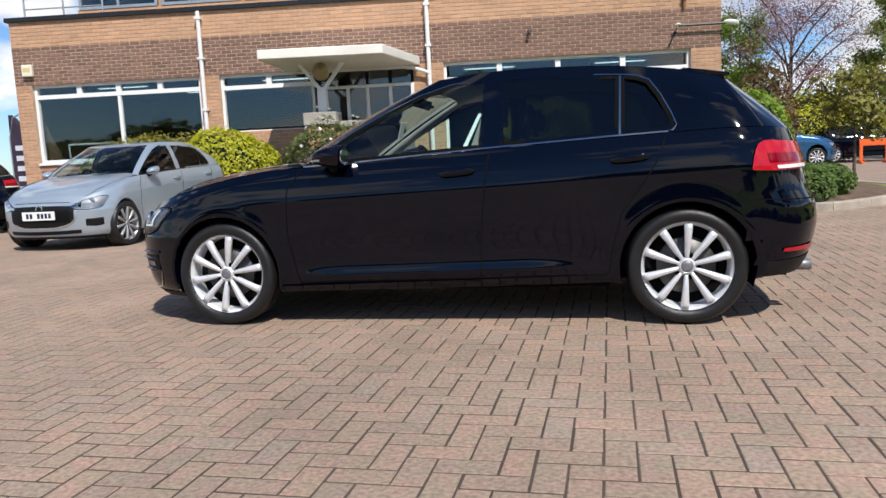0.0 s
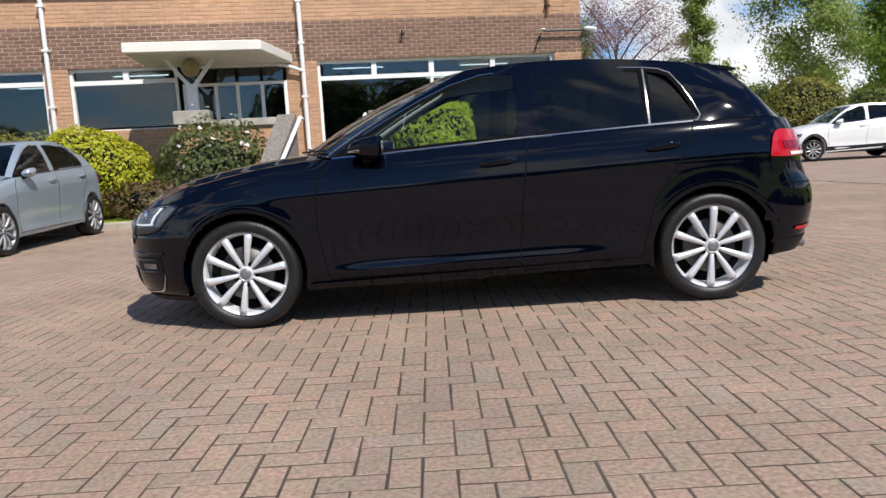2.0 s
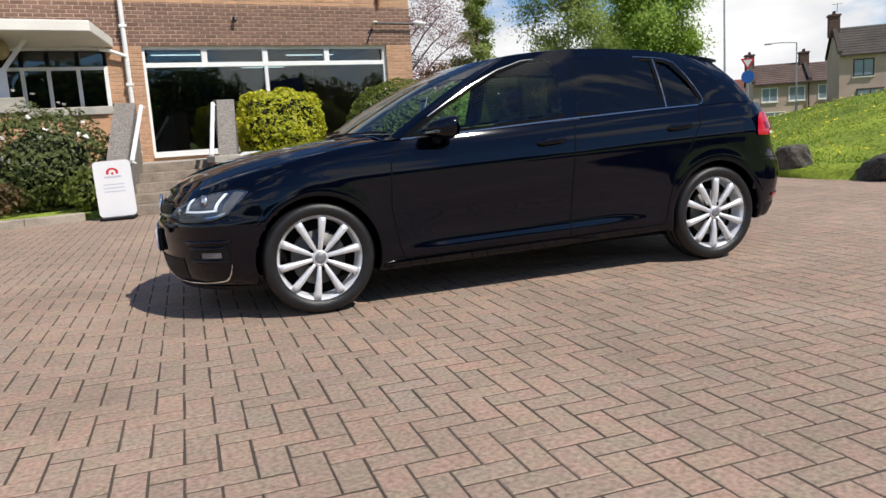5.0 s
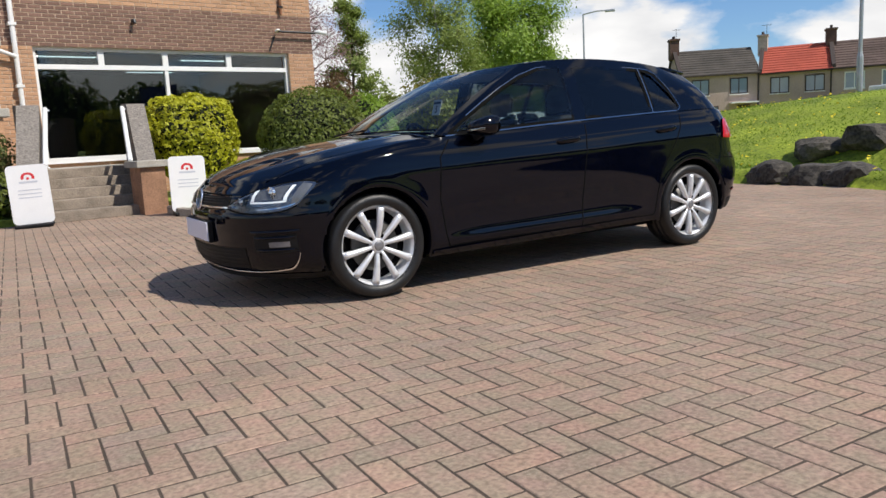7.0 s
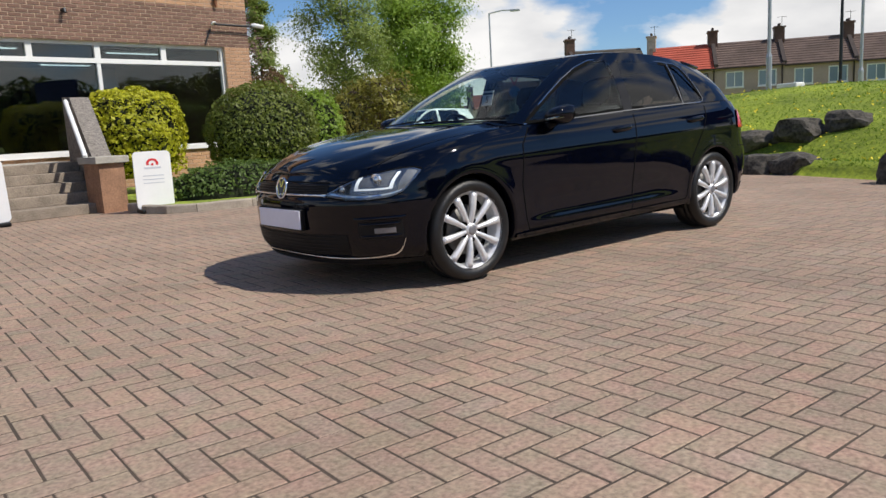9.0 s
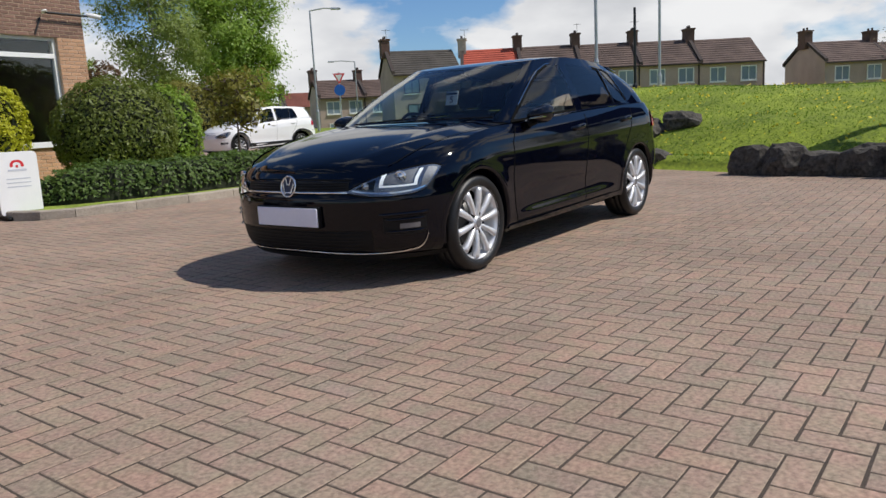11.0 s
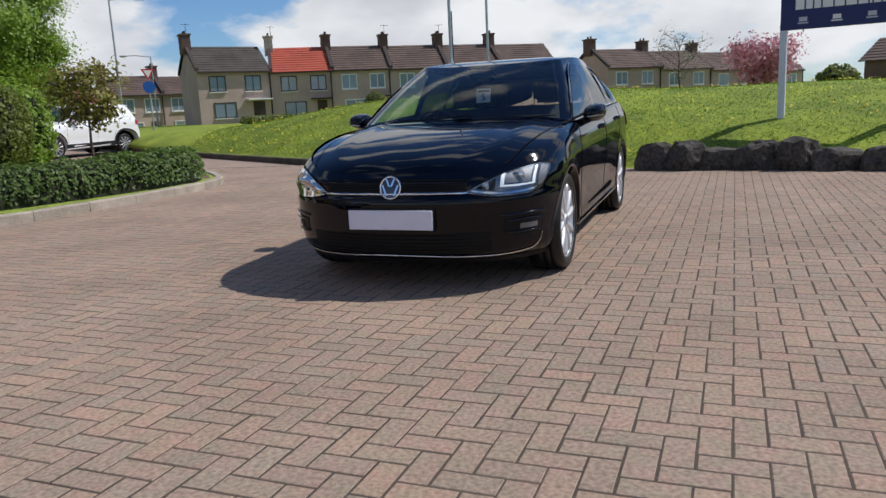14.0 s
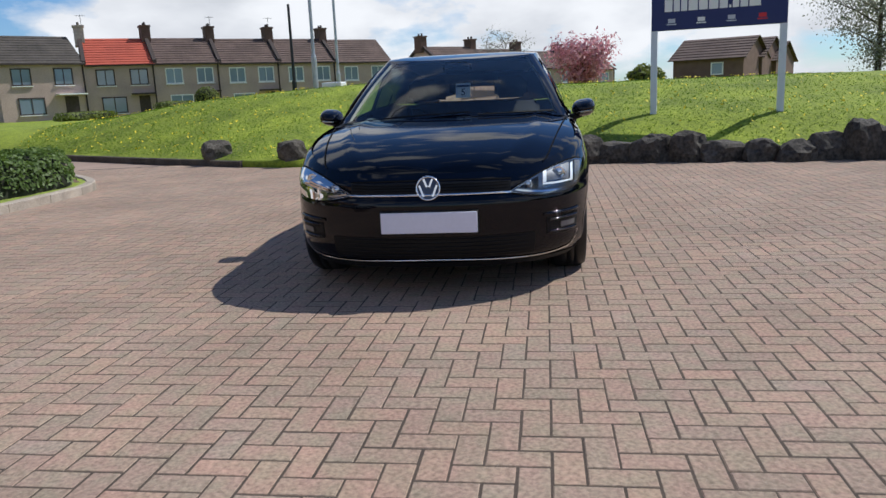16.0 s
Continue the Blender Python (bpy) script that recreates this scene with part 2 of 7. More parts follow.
def paver_mat(name, single):
    """Worn clay blocks: each one its own tone, with stains over many blocks and pale grit."""
    m = bpy.data.materials.new(name)
    m.use_nodes = True
    n, l = m.node_tree.nodes, m.node_tree.links
    b = n["Principled BSDF"]
    b.inputs["Roughness"].default_value = .88
    b.inputs["Specular IOR Level"].default_value = .3
    src = n.new("ShaderNodeObjectInfo").outputs["Random"] if single else n.new("ShaderNodeNewGeometry").outputs["Random Per Island"]
    tone = n.new("ShaderNodeValToRGB")
    els = tone.color_ramp.elements
    els[0].position, els[0].color = 0.0, (0.282, 0.212, 0.163, 1)
    els[1].position, els[1].color = 1.0, (0.300, 0.232, 0.182, 1)
    for pos, c in ((.3, (0.306, 0.226, 0.171)), (.6, (0.322, 0.232, 0.173)), (.8, (0.350, 0.242, 0.178)), (.95, (0.316, 0.235, 0.180))):
        els.new(pos).color = (*c, 1)
    l.new(src, tone.inputs[0])
    co = n.new("ShaderNodeNewGeometry")
    stain = n.new("ShaderNodeTexNoise"); stain.inputs["Scale"].default_value, stain.inputs["Detail"].default_value = .9, 6
    grain = n.new("ShaderNodeTexNoise"); grain.inputs["Scale"].default_value, grain.inputs["Detail"].default_value = 55, 6
    grit = n.new("ShaderNodeTexVoronoi"); grit.inputs["Scale"].default_value = 150
    for t in (stain, grain, grit):
        l.new(co.outputs["Position"], t.inputs["Vector"])
    r1 = n.new("ShaderNodeMapRange"); r1.inputs["From Min"].default_value, r1.inputs["From Max"].default_value = .3, .7
    r1.inputs["To Min"].default_value, r1.inputs["To Max"].default_value = .82, 1.12
    l.new(stain.outputs["Fac"], r1.inputs[0])
    r2 = n.new("ShaderNodeMapRange"); r2.inputs["From Min"].default_value, r2.inputs["From Max"].default_value = .28, .72
    r2.inputs["To Min"].default_value, r2.inputs["To Max"].default_value = .66, 1.32
    l.new(grain.outputs["Fac"], r2.inputs[0])
    mul = n.new("ShaderNodeMath"); mul.operation = "MULTIPLY"
    l.new(r1.outputs[0], mul.inputs[0]); l.new(r2.outputs[0], mul.inputs[1])
    hs = n.new("ShaderNodeHueSaturation")
    l.new(mul.outputs[0], hs.inputs["Value"]); l.new(tone.outputs[0], hs.inputs["Color"])
    pale = n.new("ShaderNodeMapRange"); pale.inputs["From Min"].default_value, pale.inputs["From Max"].default_value = .08, .20
    pale.inputs["To Min"].default_value, pale.inputs["To Max"].default_value = .55, 0
    l.new(grit.outputs["Distance"], pale.inputs[0])
    mix = n.new("ShaderNodeMix"); mix.data_type = "RGBA"
    l.new(pale.outputs[0], mix.inputs["Factor"]); l.new(hs.outputs[0], mix.inputs["A"])
    mix.inputs["B"].default_value = (.50, .44, .39, 1)
    # faint greenish and pinkish bloom over parts of the blocks
    bloom = n.new("ShaderNodeTexNoise"); bloom.inputs["Scale"].default_value, bloom.inputs["Detail"].default_value = 9, 5
    l.new(co.outputs["Position"], bloom.inputs["Vector"])
    br = n.new("ShaderNodeValToRGB")
    br.color_ramp.elements[0].position, br.color_ramp.elements[1].position = .36, .64
    br.color_ramp.elements[0].color, br.color_ramp.elements[1].color = (.93, 1.0, .95, 1), (1.06, .98, 1.0, 1)
    l.new(bloom.outputs["Fac"], br.inputs[0])
    tint = n.new("ShaderNodeMix"); tint.data_type, tint.blend_type = "RGBA", "MULTIPLY"
    tint.inputs["Factor"].default_value = 1
    l.new(mix.outputs["Result"], tint.inputs["A"]); l.new(br.outputs[0], tint.inputs["B"])
    l.new(tint.outputs["Result"], b.inputs["Base Color"])
    bp = n.new("ShaderNodeBump"); bp.inputs["Strength"].default_value, bp.inputs["Distance"].default_value = .5, .004
    l.new(grain.outputs["Fac"], bp.inputs["Height"]); l.new(bp.outputs[0], b.inputs["Normal"])
    return m


M_PAVER = paver_mat("clay_paver", False)
M_PAVER_ONE = paver_mat("clay_paver_single", True)
M_JOINT = mat("sandy_joint", (0.070, 0.052, 0.039), 0.95, vary=0.25, scale=2, fine=120)
M_FARLOT = mat("far_paving", (0.298, 0.216, 0.167), 0.85, vary=0.14, scale=1.5, fine=40, bump=0.2)
M_BRICK_OR = mat("orange_brick", (0.475, 0.275, 0.160), 0.85, vary=0.12, scale=0.7, fine=40, bump=0.3, island=0.12)
M_BRICK_DK = mat("brown_brick", (0.190, 0.108, 0.078), 0.85, vary=0.15, scale=0.7, fine=40, bump=0.3, island=0.20)
M_MORTAR_OR = mat("buff_mortar", (0.50, 0.37, 0.27), 0.9, vary=0.1, bump=0.2)
M_WHITE = mat("white_paint", (0.78, 0.78, 0.76), 0.45, vary=0.04, scale=3)
M_CANOPY = mat("canopy_paint", (0.72, 0.69, 0.62), 0.6, vary=0.06, scale=1.5, bump=0.1)
M_CONC = mat("concrete", (0.40, 0.37, 0.32), 0.9, vary=0.18, scale=3, fine=70, bump=0.5, bump_scale=60)
M_AGG = mat("pebble_dash", (0.22, 0.195, 0.17), 0.9, vary=0.4, scale=30, fine=110, bump=0.9, bump_scale=70)
M_GRASS = mat("lawn", (0.110, 0.200, 0.010), 0.9, vary=0.30, scale=0.9, fine=16, bump=0.6, bump_scale=30, second=(0.205, 0.250, 0.018))
M_PIPE = mat("white_pipe", (0.75, 0.74, 0.72), 0.4, vary=0.04)
M_DARKMETAL = mat("dark_metal", (0.03, 0.032, 0.035), 0.45, metal=0.6, vary=0.1)
M_GALV = mat("galvanised", (0.42, 0.44, 0.46), 0.45, metal=0.7, vary=0.1)
M_WINGLASS = glass_mat("window_glass", (0.52, 0.62, 0.64), mix=0.04)
# near-black tone: the dimness behind the glass is put into this colour
M_INSIDE = mat("darkened_interior", (0.055, 0.062, 0.065), 0.9, vary=0.15, scale=0.5)
M_CARPET = mat("showroom_floor", (0.05, 0.05, 0.055), 0.5, vary=0.1)
M_ROCK = mat("dark_rock", (0.020, 0.019, 0.017), 0.9, vary=0.38, scale=2.6, fine=22, bump=1.0, bump_scale=12, second=(0.075, 0.066, 0.054))
M_SOIL = mat("soil", (0.13, 0.085, 0.055), 0.95, vary=0.3, bump=0.7, bump_scale=20)


# ---- ground, lot and lawn ----
LAWN_EDGE = [(18.2, 16.4), (14.4, 12.05), (11.4, 8.6), (9.4, 6.25), (7.95, 4.55), (7.1, 3.5), (6.62, 2.7), (6.45, 1.9), (6.4, 1.0), (6.25, 0.1), (5.75, -0.8), (5.15, -1.8), (4.75, -2.8), (4.4, -3.8), (4.0, -5.0), (3.5, -6.6), (2.8, -9.0), (1.5, -14.0), (-2.0, -24.0)]


def edge_distance(x, y):
    """Distance to the lawn's edge, negative on the lot's side."""
    best, sign = 1e9, 1
    for (x0, y0), (x1, y1) in zip(LAWN_EDGE, LAWN_EDGE[1:]):
        dx, dy = x1 - x0, y1 - y0
        t = max(0.0, min(1.0, ((x - x0) * dx + (y - y0) * dy) / (dx * dx + dy * dy)))
        d = math.hypot(x - x0 - t * dx, y - y0 - t * dy)
        if d < best:
            best = d
            sign = -1 if (dx * (y - y0) - dy * (x - x0)) < 0 else 1
    return best * sign


def lawn_z(d, x, y):
    left = smooth_step(4.5, 13.0, y)
    s = (1 - .50 * left) * spline([(0, .10), (1.0, .24), (2.9, .55), (4.5, .80), (6.6, 1.12), (9.0, 1.20), (13.0, 1.12), (25, .95), (60, .9), (400, .9)])(d)
    low = max(0.0, min(1.0, (2.6 - y) / 1.2))
    rock = low * (.12 * math.exp(-d / 1.6) - .30 * math.exp(-d / .16) - .33 * math.exp(-((d - 1.6) / .75) ** 2))
    s += .24 * math.exp(-((y - 2.0) / 3.5) ** 2) * smooth_step(3.0, 8.5, d)
    return s + rock + .05 * noise.noise(Vector((x * .35, y * .35, 0))) * min(1, d)


bm = bmesh.new()
box(bm, -1500, 1500, -1500, 1500, -.6, -.05)
solo("ground", bm, mat("far_ground", (0.10, 0.15, 0.035), 0.95, vary=0.3, scale=0.05, fine=0.8), "green open ground reaching the horizon", "ground", "structure")
bm = bmesh.new()
box(bm, -32, 45, -26, 48, -.04, -.020)
solo("pavement", bm, M_FARLOT, "reddish block-paved car lot", "pavement", "structure")

# lawn: strips that follow its edge, each at a growing distance
bm = bmesh.new()
fine_edge = []
for (x0, y0), (x1, y1) in zip(LAWN_EDGE, LAWN_EDGE[1:]):
    n = max(1, int(math.hypot(x1 - x0, y1 - y0) / .45))
    fine_edge += [(lerp(x0, x1, k / n), lerp(y0, y1, k / n)) for k in range(n)]
fine_edge.append(LAWN_EDGE[-1])
rows = []
for d in [-.001, 0, .15, .4, .8, 1.3, 1.9, 2.6, 3.4, 4.3, 5.3, 6.4, 7.6, 9, 11, 14, 18, 25, 40, 70, 140, 300]:
    row = []
    for i, (x, y) in enumerate(fine_edge):
        a = i / (len(fine_edge) - 1)
        ang = radians(lerp(52, -35, min(1, max(0, (a - .1) / .75))))
        px, py = x + d * math.cos(ang), y + d * math.sin(ang)
        row.append((px, py, -.03 if d < 0 else lawn_z(d, px, py)))
    rows.append(row)
grid(bm, rows)
lawn = solo("lawn", bm, M_GRASS, "sunlit grassy bank sloping up from the lot", "lawn", "structure", smooth=True)


lawn_tree = BVHTree.FromPolygons([v.co[:] for v in lawn.data.vertices], [p.vertices[:] for p in lawn.data.polygons])


def lawn_height(x, y):
    """The height of the lawn's surface, or of the lot where there is none."""
    spot = lawn_tree.ray_cast(Vector((x, y, 20)), Vector((0, 0, -1)))[0]
    return spot.z if spot else 0.0


# ---- the showroom building ----
FY, BX0, BX1 = 11.35, -10.25, 5.15
Z_WT, Z_BT, Z_COP = 2.96, 3.78, 4.34
SILL = {1: 1.24, 2: 1.72, 3: .84}
W1, W2, W3 = (-9.88, -6.06), (-5.62, -3.55), (-.70, 4.52)
bm = bmesh.new()
T = .30
y0, y1 = FY + .012, FY + T
box(bm, BX0, BX1, y0, y1, Z_WT, Z_COP)
for x0, x1 in ((BX0, W1[0]), (W1[1], W2[0]), (-1.35, W3[0]), (W3[1], BX1)):
    box(bm, x0, x1, y0, y1, -.1, Z_WT)
box(bm, W1[0], W1[1], y0, y1, -.1, SILL[1])
box(bm, W2[0], -1.35, y0, y1, -.1, SILL[2])
box(bm, W3[0], W3[1], y0, y1, -.1, SILL[3])
front = solo("wall_south", bm, M_MORTAR_OR, "brick showroom front with orange and brown courses", "wall", "structure")
bm = boxes((BX1 - .3, BX1, y1, 24, -.1, Z_COP), (BX0, BX0 + .3, y1, 24, -.1, Z_COP), (BX0, BX1, 23.7, 24, -.1, Z_COP))
solo("wall_back", bm, M_BRICK_OR, "orange brick side and rear walls", "wall", "structure")
bm = boxes((BX0 - .06, BX1 + .06, FY - .06, 24, Z_COP, Z_COP + .09))
solo("roof_flat", bm, M_DARKMETAL, "flat roof with a dark coping", "roof", "structure")
bm = boxes((BX0 + .3, BX1 - .3, y1, 23.7, .62, .72))
solo("floor", bm, M_CARPET, "dark showroom floor", "floor", "structure")
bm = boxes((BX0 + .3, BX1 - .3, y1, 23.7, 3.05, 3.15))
solo("ceiling", bm, M_INSIDE, "suspended ceiling coloured dark for the dim room", "ceiling", "structure")
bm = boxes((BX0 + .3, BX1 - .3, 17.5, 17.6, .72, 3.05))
solo("wall_inner", bm, M_INSIDE, "plain inner wall behind the glass, coloured dark for the dim room", "wall", "structure")
# set-back upper storey
bm = boxes((-9.85, 5.0, 13.6, 13.9, Z_COP + .09, 5.0), (-9.85, 5.0, 13.6, 13.9, 6.6, 7.4), (-9.85, -9.55, 13.9, 23, Z_COP + .09, 7.4), (4.7, 5.0, 13.9, 23, Z_COP + .09, 7.4),
           (-9.55, 4.7, 13.75, 13.9, 5.0, 6.6))
solo("wall_upper", bm, M_BRICK_OR, "set-back upper storey in orange brick", "wall", "structure")
solo("roof_upper", boxes((-10.05, 5.2, 13.4, 23.2, 7.4, 7.55)), M_DARKMETAL, "flat upper roof", "roof", "structure")
for k in range(7):
    x = -9.8 + 2.1 * k
    w = thing("window_upper", pose(x, 13.62, 5.0), "grey framed upper window", "window", "upper windows", "structure")
    part("window_frame", boxes((0, 2.0, -.04, .04, 0, .07), (0, 2.0, -.04, .04, 1.53, 1.6), (0, .07, -.04, .04, .07, 1.53), (1.93, 2.0, -.04, .04, .07, 1.53), (.97, 1.03, -.04, .04, .07, 1.53)), M_GALV, w)
    for a, b in ((.07, .97), (1.03, 1.93)):
        part("pane", boxes((a, b, .0, .01, .07, 1.53)), M_WINGLASS, w)
rail = thing("roof_rail", pose(-10.0, 11.6, Z_COP + .09), "thin metal rail along the roof edge", "railing")
bm = bmesh.new()
tube(bm, [(0, 0, .45), (1.8, 0, .45)], .02, 8); tube(bm, [(0, 0, .22), (1.8, 0, .22)], .015, 8)
part("rail_bar", bm, M_GALV, rail)
for k in range(3):
    bm = bmesh.new()
    tube(bm, [(k * .9, 0, 0), (k * .9, 0, .45)], .02, 8)
    part("post", bm, M_GALV, rail)


def shop_window(n, x0, x1, z0, z1, mullions, tops, transom):
    w = thing("window_%d" % n, pose(x0, FY + .10, z0), "large white-framed showroom window", "window", "showroom windows", "structure")
    W, H, t = x1 - x0, z1 - z0, transom - z0
    f = .06
    fr = bmesh.new()
    box(fr, 0, W, -.01, .10, H - f, H); box(fr, 0, W, -.01, .10, 0, f if n != 2 else .02)
    box(fr, 0, f, -.01, .10, f, H - f); box(fr, W - f, W, -.01, .10, f, H - f)
    box(fr, f, W - f, -.012, .10, t - .045, t + .045)
    part("window_frame", fr, M_WHITE, w)
    cuts = [f] + [m - x0 for m in mullions] + [W - f]
    for a, b in zip(cuts, cuts[1:]):
        part("pane", boxes((a + .02, b - .02, .05, .058, f, t - .05)), M_WINGLASS, w)
    for m in mullions:
        part("mullion", boxes((m - x0 - .035, m - x0 + .035, -.008, .09, f, t - .05)), M_WHITE, w)
    cuts = [f] + [m - x0 for m in tops] + [W - f]
    for a, b in zip(cuts, cuts[1:]):
        part("pane", boxes((a + .05, b - .05, .05, .058, t + .05, H - f)), M_WINGLASS, w)
    for m in tops:
        part("mullion", boxes((m - x0 - .055, m - x0 + .055, -.008, .09, t + .045, H - f)), M_WHITE, w)
    if n != 2:
        part("window_sill", boxes((.004, W - .004, -.15, .05, -.05, 0)), M_WHITE, w)
    for ob in w.children:
        if ob.name.startswith("pane"):
            ob.visible_shadow = False
    return w


shop_window(1, W1[0], W1[1], SILL[1], Z_WT, (-7.95,), (-8.85, -7.95, -7.0), 2.70)
shop_window(2, W2[0], W2[1], SILL[2], Z_WT, (), (-4.55,), 2.68)
shop_window(3, W3[0], W3[1], SILL[3], Z_WT, (1.75,), (.50, 1.75, 3.12), 2.60)

# glazed entrance behind the canopy
porch = thing("entrance_screen", pose(-3.45, FY, SILL[2]), "white-framed glazed entrance screen", "window", kind="structure")
part("frame", boxes((0, 2.1, -.02, .08, Z_WT - SILL[2] - .08, Z_WT - SILL[2]), (0, 2.1, -.02, .08, .80, .86), (0, 2.1, -.02, .08, 0, .06)), M_WHITE, porch)
for x in (0, .62, 1.05, 1.55, 2.03):
    part("mullion", boxes((x, x + .07, -.025, .085, .06, .80)), M_WHITE, porch)
for a, b in ((.07, .62), (.69, 1.05), (1.12, 1.55), (1.62, 2.03)):
    p = part("pane", boxes((a, b, .02, .03, .06, .80)), M_WINGLASS, porch)
    p.visible_shadow = False
    p = part("pane", boxes((a, b, .02, .03, .86, 1.16)), M_WINGLASS, porch)
    p.visible_shadow = False

# canopy with its forked column and globe lamp
can = thing("entrance_canopy", pose(-2.9, 10.2, 1.95), "pale flat entrance canopy on a forked column", "canopy", kind="structure")
bm = bmesh.new()
vs = [bm.verts.new(p) for p in ((-1.19, -1.05, .98), (1.18, -.95, .98), (1.70, 1.13, .98), (-1.19, 1.13, .98), (-1.19, -1.05, 1.16), (1.18, -.95, 1.16), (1.70, 1.13, 1.16), (-1.19, 1.13, 1.16))]
for f in ((3, 2, 1, 0), (4, 5, 6, 7), (0, 1, 5, 4), (1, 2, 6, 5), (2, 3, 7, 6), (3, 0, 4, 7)):
    bm.faces.new([vs[i] for i in f])
bmesh.ops.bevel(bm, geom=list(bm.edges), offset=.015, segments=1, affect="EDGES")
part("slab", bm, M_CANOPY, can)
bm = bmesh.new()
box(bm, -.30, -.12, -.09, .09, .0, .46)
part("column", bm, M_WHITE, can)
for s in (-1, 1):
    bm = bmesh.new()
    box(bm, -.035, .035, -.035, .035, 0, .72, Matrix.Translation((-.21, 0, .42)) @ Matrix.Rotation(radians(38 * s), 4, "Y"))
    part("arm", bm, M_WHITE, can)
bm = bmesh.new()
bmesh.ops.create_uvsphere(bm, u_segments=20, v_segments=14, radius=.17, matrix=Matrix.Translation((-.19, -.12, .80)))
part("globe", bm, mat("amber_globe", (0.30, 0.23, 0.10), 0.3, vary=0.1), can, "amber glass globe lamp", True)
bm = bmesh.new()
tube(bm, [(-.19, -.12, .95), (-.19, -.12, .99)], .05, 10)
part("lamp_rose", bm, M_GALV, can)

# terrace parapet and pier
solo("pier", boxes((-3.40, -2.86, 9.92, 10.42, -.05, 1.70)), M_BRICK_OR, "orange brick pier under the canopy column", "pier", "structure")
solo("pier_cap", boxes((-3.46, -2.80, 9.86, 10.48, 1.70, 1.95), bevel=.012), M_CONC, "grey concrete pier cap", "cap", "structure")
solo("parapet", boxes((-2.86, -1.55, 9.98, 10.2, -.05, 1.62)), M_BRICK_OR, "low orange brick terrace wall", "wall", "structure")
solo("parapet_coping", boxes((-2.80, -1.45, 9.92, 10.26, 1.62, 1.76), bevel=.012), M_CONC, "concrete coping on the terrace wall", "coping", "structure")
solo("terrace", boxes((-3.4, .5, 9.2, FY, -.05, .72)), M_CONC, "raised concrete terrace by the entrance", "terrace", "structure")

# steps between pebble-dashed ramp walls
M_STEP = mat("worn_step", (0.26, 0.215, 0.17), 0.9, vary=0.25, scale=4, fine=60, bump=0.5, bump_scale=60)
# orange brick with its colour taken midway between the shaded and sunlit faces
M_PILLAR = mat("half_shaded_brick", (0.30, 0.165, 0.10), 0.9, vary=0.2, scale=6, fine=40, bump=0.4)
for k in range(5):
    z = .145 * (k + 1)
    ya = 7.35 + .37 * k
    sh = -.42 * (9.1 - ya) / 1.85
    bm = boxes((-1.22 + sh, .14 + sh, ya, 9.2, z - .145, z), bevel=.008)
    solo("step", bm, M_STEP, "worn grey concrete step", "step", "structure", "entrance steps")


def ramp_wall(xb0, xb1, xf0, xf1):
    bm = bmesh.new()
    yb, yf, ym = 9.25, 7.20, 7.55
    ring = []
    for (xa, xb), y, zt in (((xf0, xf1), yf, .74), ((lerp(xf0, xb0, .17), lerp(xf1, xb1, .17)), ym, .80), ((xb0, xb1), 8.95, 1.74), ((xb0, xb1), yb, 1.76)):
        ring.append([(xa, y, -.05), (xb, y, -.05), (xb, y, zt), (xa, y, zt)])
    vs = grid(bm, ring, closed=True)
    bm.faces.new(vs[0][::-1]); bm.faces.new(vs[-1])
    bmesh.ops.recalc_face_normals(bm, faces=list(bm.faces))
    return bm


solo("ramp_wall_1", ramp_wall(-1.52, -1.20, -1.94, -1.66), M_AGG, "pebble-dashed wall sloping beside the steps", "wall", "structure")
solo("ramp_wall_2", ramp_wall(.12, .42, -.30, -.02), M_AGG, "pebble-dashed wall sloping beside the steps", "wall", "structure")
solo("ramp_foot", boxes((-.34, .02, 7.10, 7.6, -.05, .70)), M_PILLAR, "short orange brick pillar at the foot of the steps", "pillar", "structure")
solo("ramp_foot_cap", boxes((-.40, .08, 7.04, 7.66, .70, .80), bevel=.01), M_CONC, "concrete cap on the brick pillar", "cap", "structure")
for x0, x1 in ((-1.12, -1.52), (.05, -.36)):
    h = thing("handrail", pose(0, 0, 0), "white painted flat handrail", "handrail", "step handrails")
    bm = bmesh.new()
    a, b = Vector((x0, 8.95, 1.68)), Vector((x1, 7.45, .80))
    tube(bm, [a, b], .035, 8)
    part("rail_bar", bm, M_WHITE, h)
    for q in (a, b):
        bm = bmesh.new()
        tube(bm, [q, (q.x + .06, q.y, q.z - .03)], .012, 6)
        part("bracket", bm, M_WHITE, h)

# drainpipes
for n, x, jog in ((1, -5.95, 0), (2, -1.0, 1)):
    p = thing("drainpipe", pose(x, FY - .09, 0), "white plastic drainpipe on the brick front", "drainpipe", "drainpipes")
    bm = bmesh.new()
    tube(bm, [(0, 0, .1), (0, 0, Z_COP - .02)], .045, 12)
    part("pipe", bm, M_PIPE, p)
    for z in (.9, 2.2, 3.3, 4.15):
        part("clip", boxes((-.065, .065, -.055, .09, z, z + .05)), M_PIPE, p)
    if jog:
        bm = bmesh.new()
        tube(bm, [(0, -.02, 2.75), (-.30, -.05, 2.86), (-.5, -.1, 2.88)], .035, 10)
        part("branch_pipe", bm, M_PIPE, p)

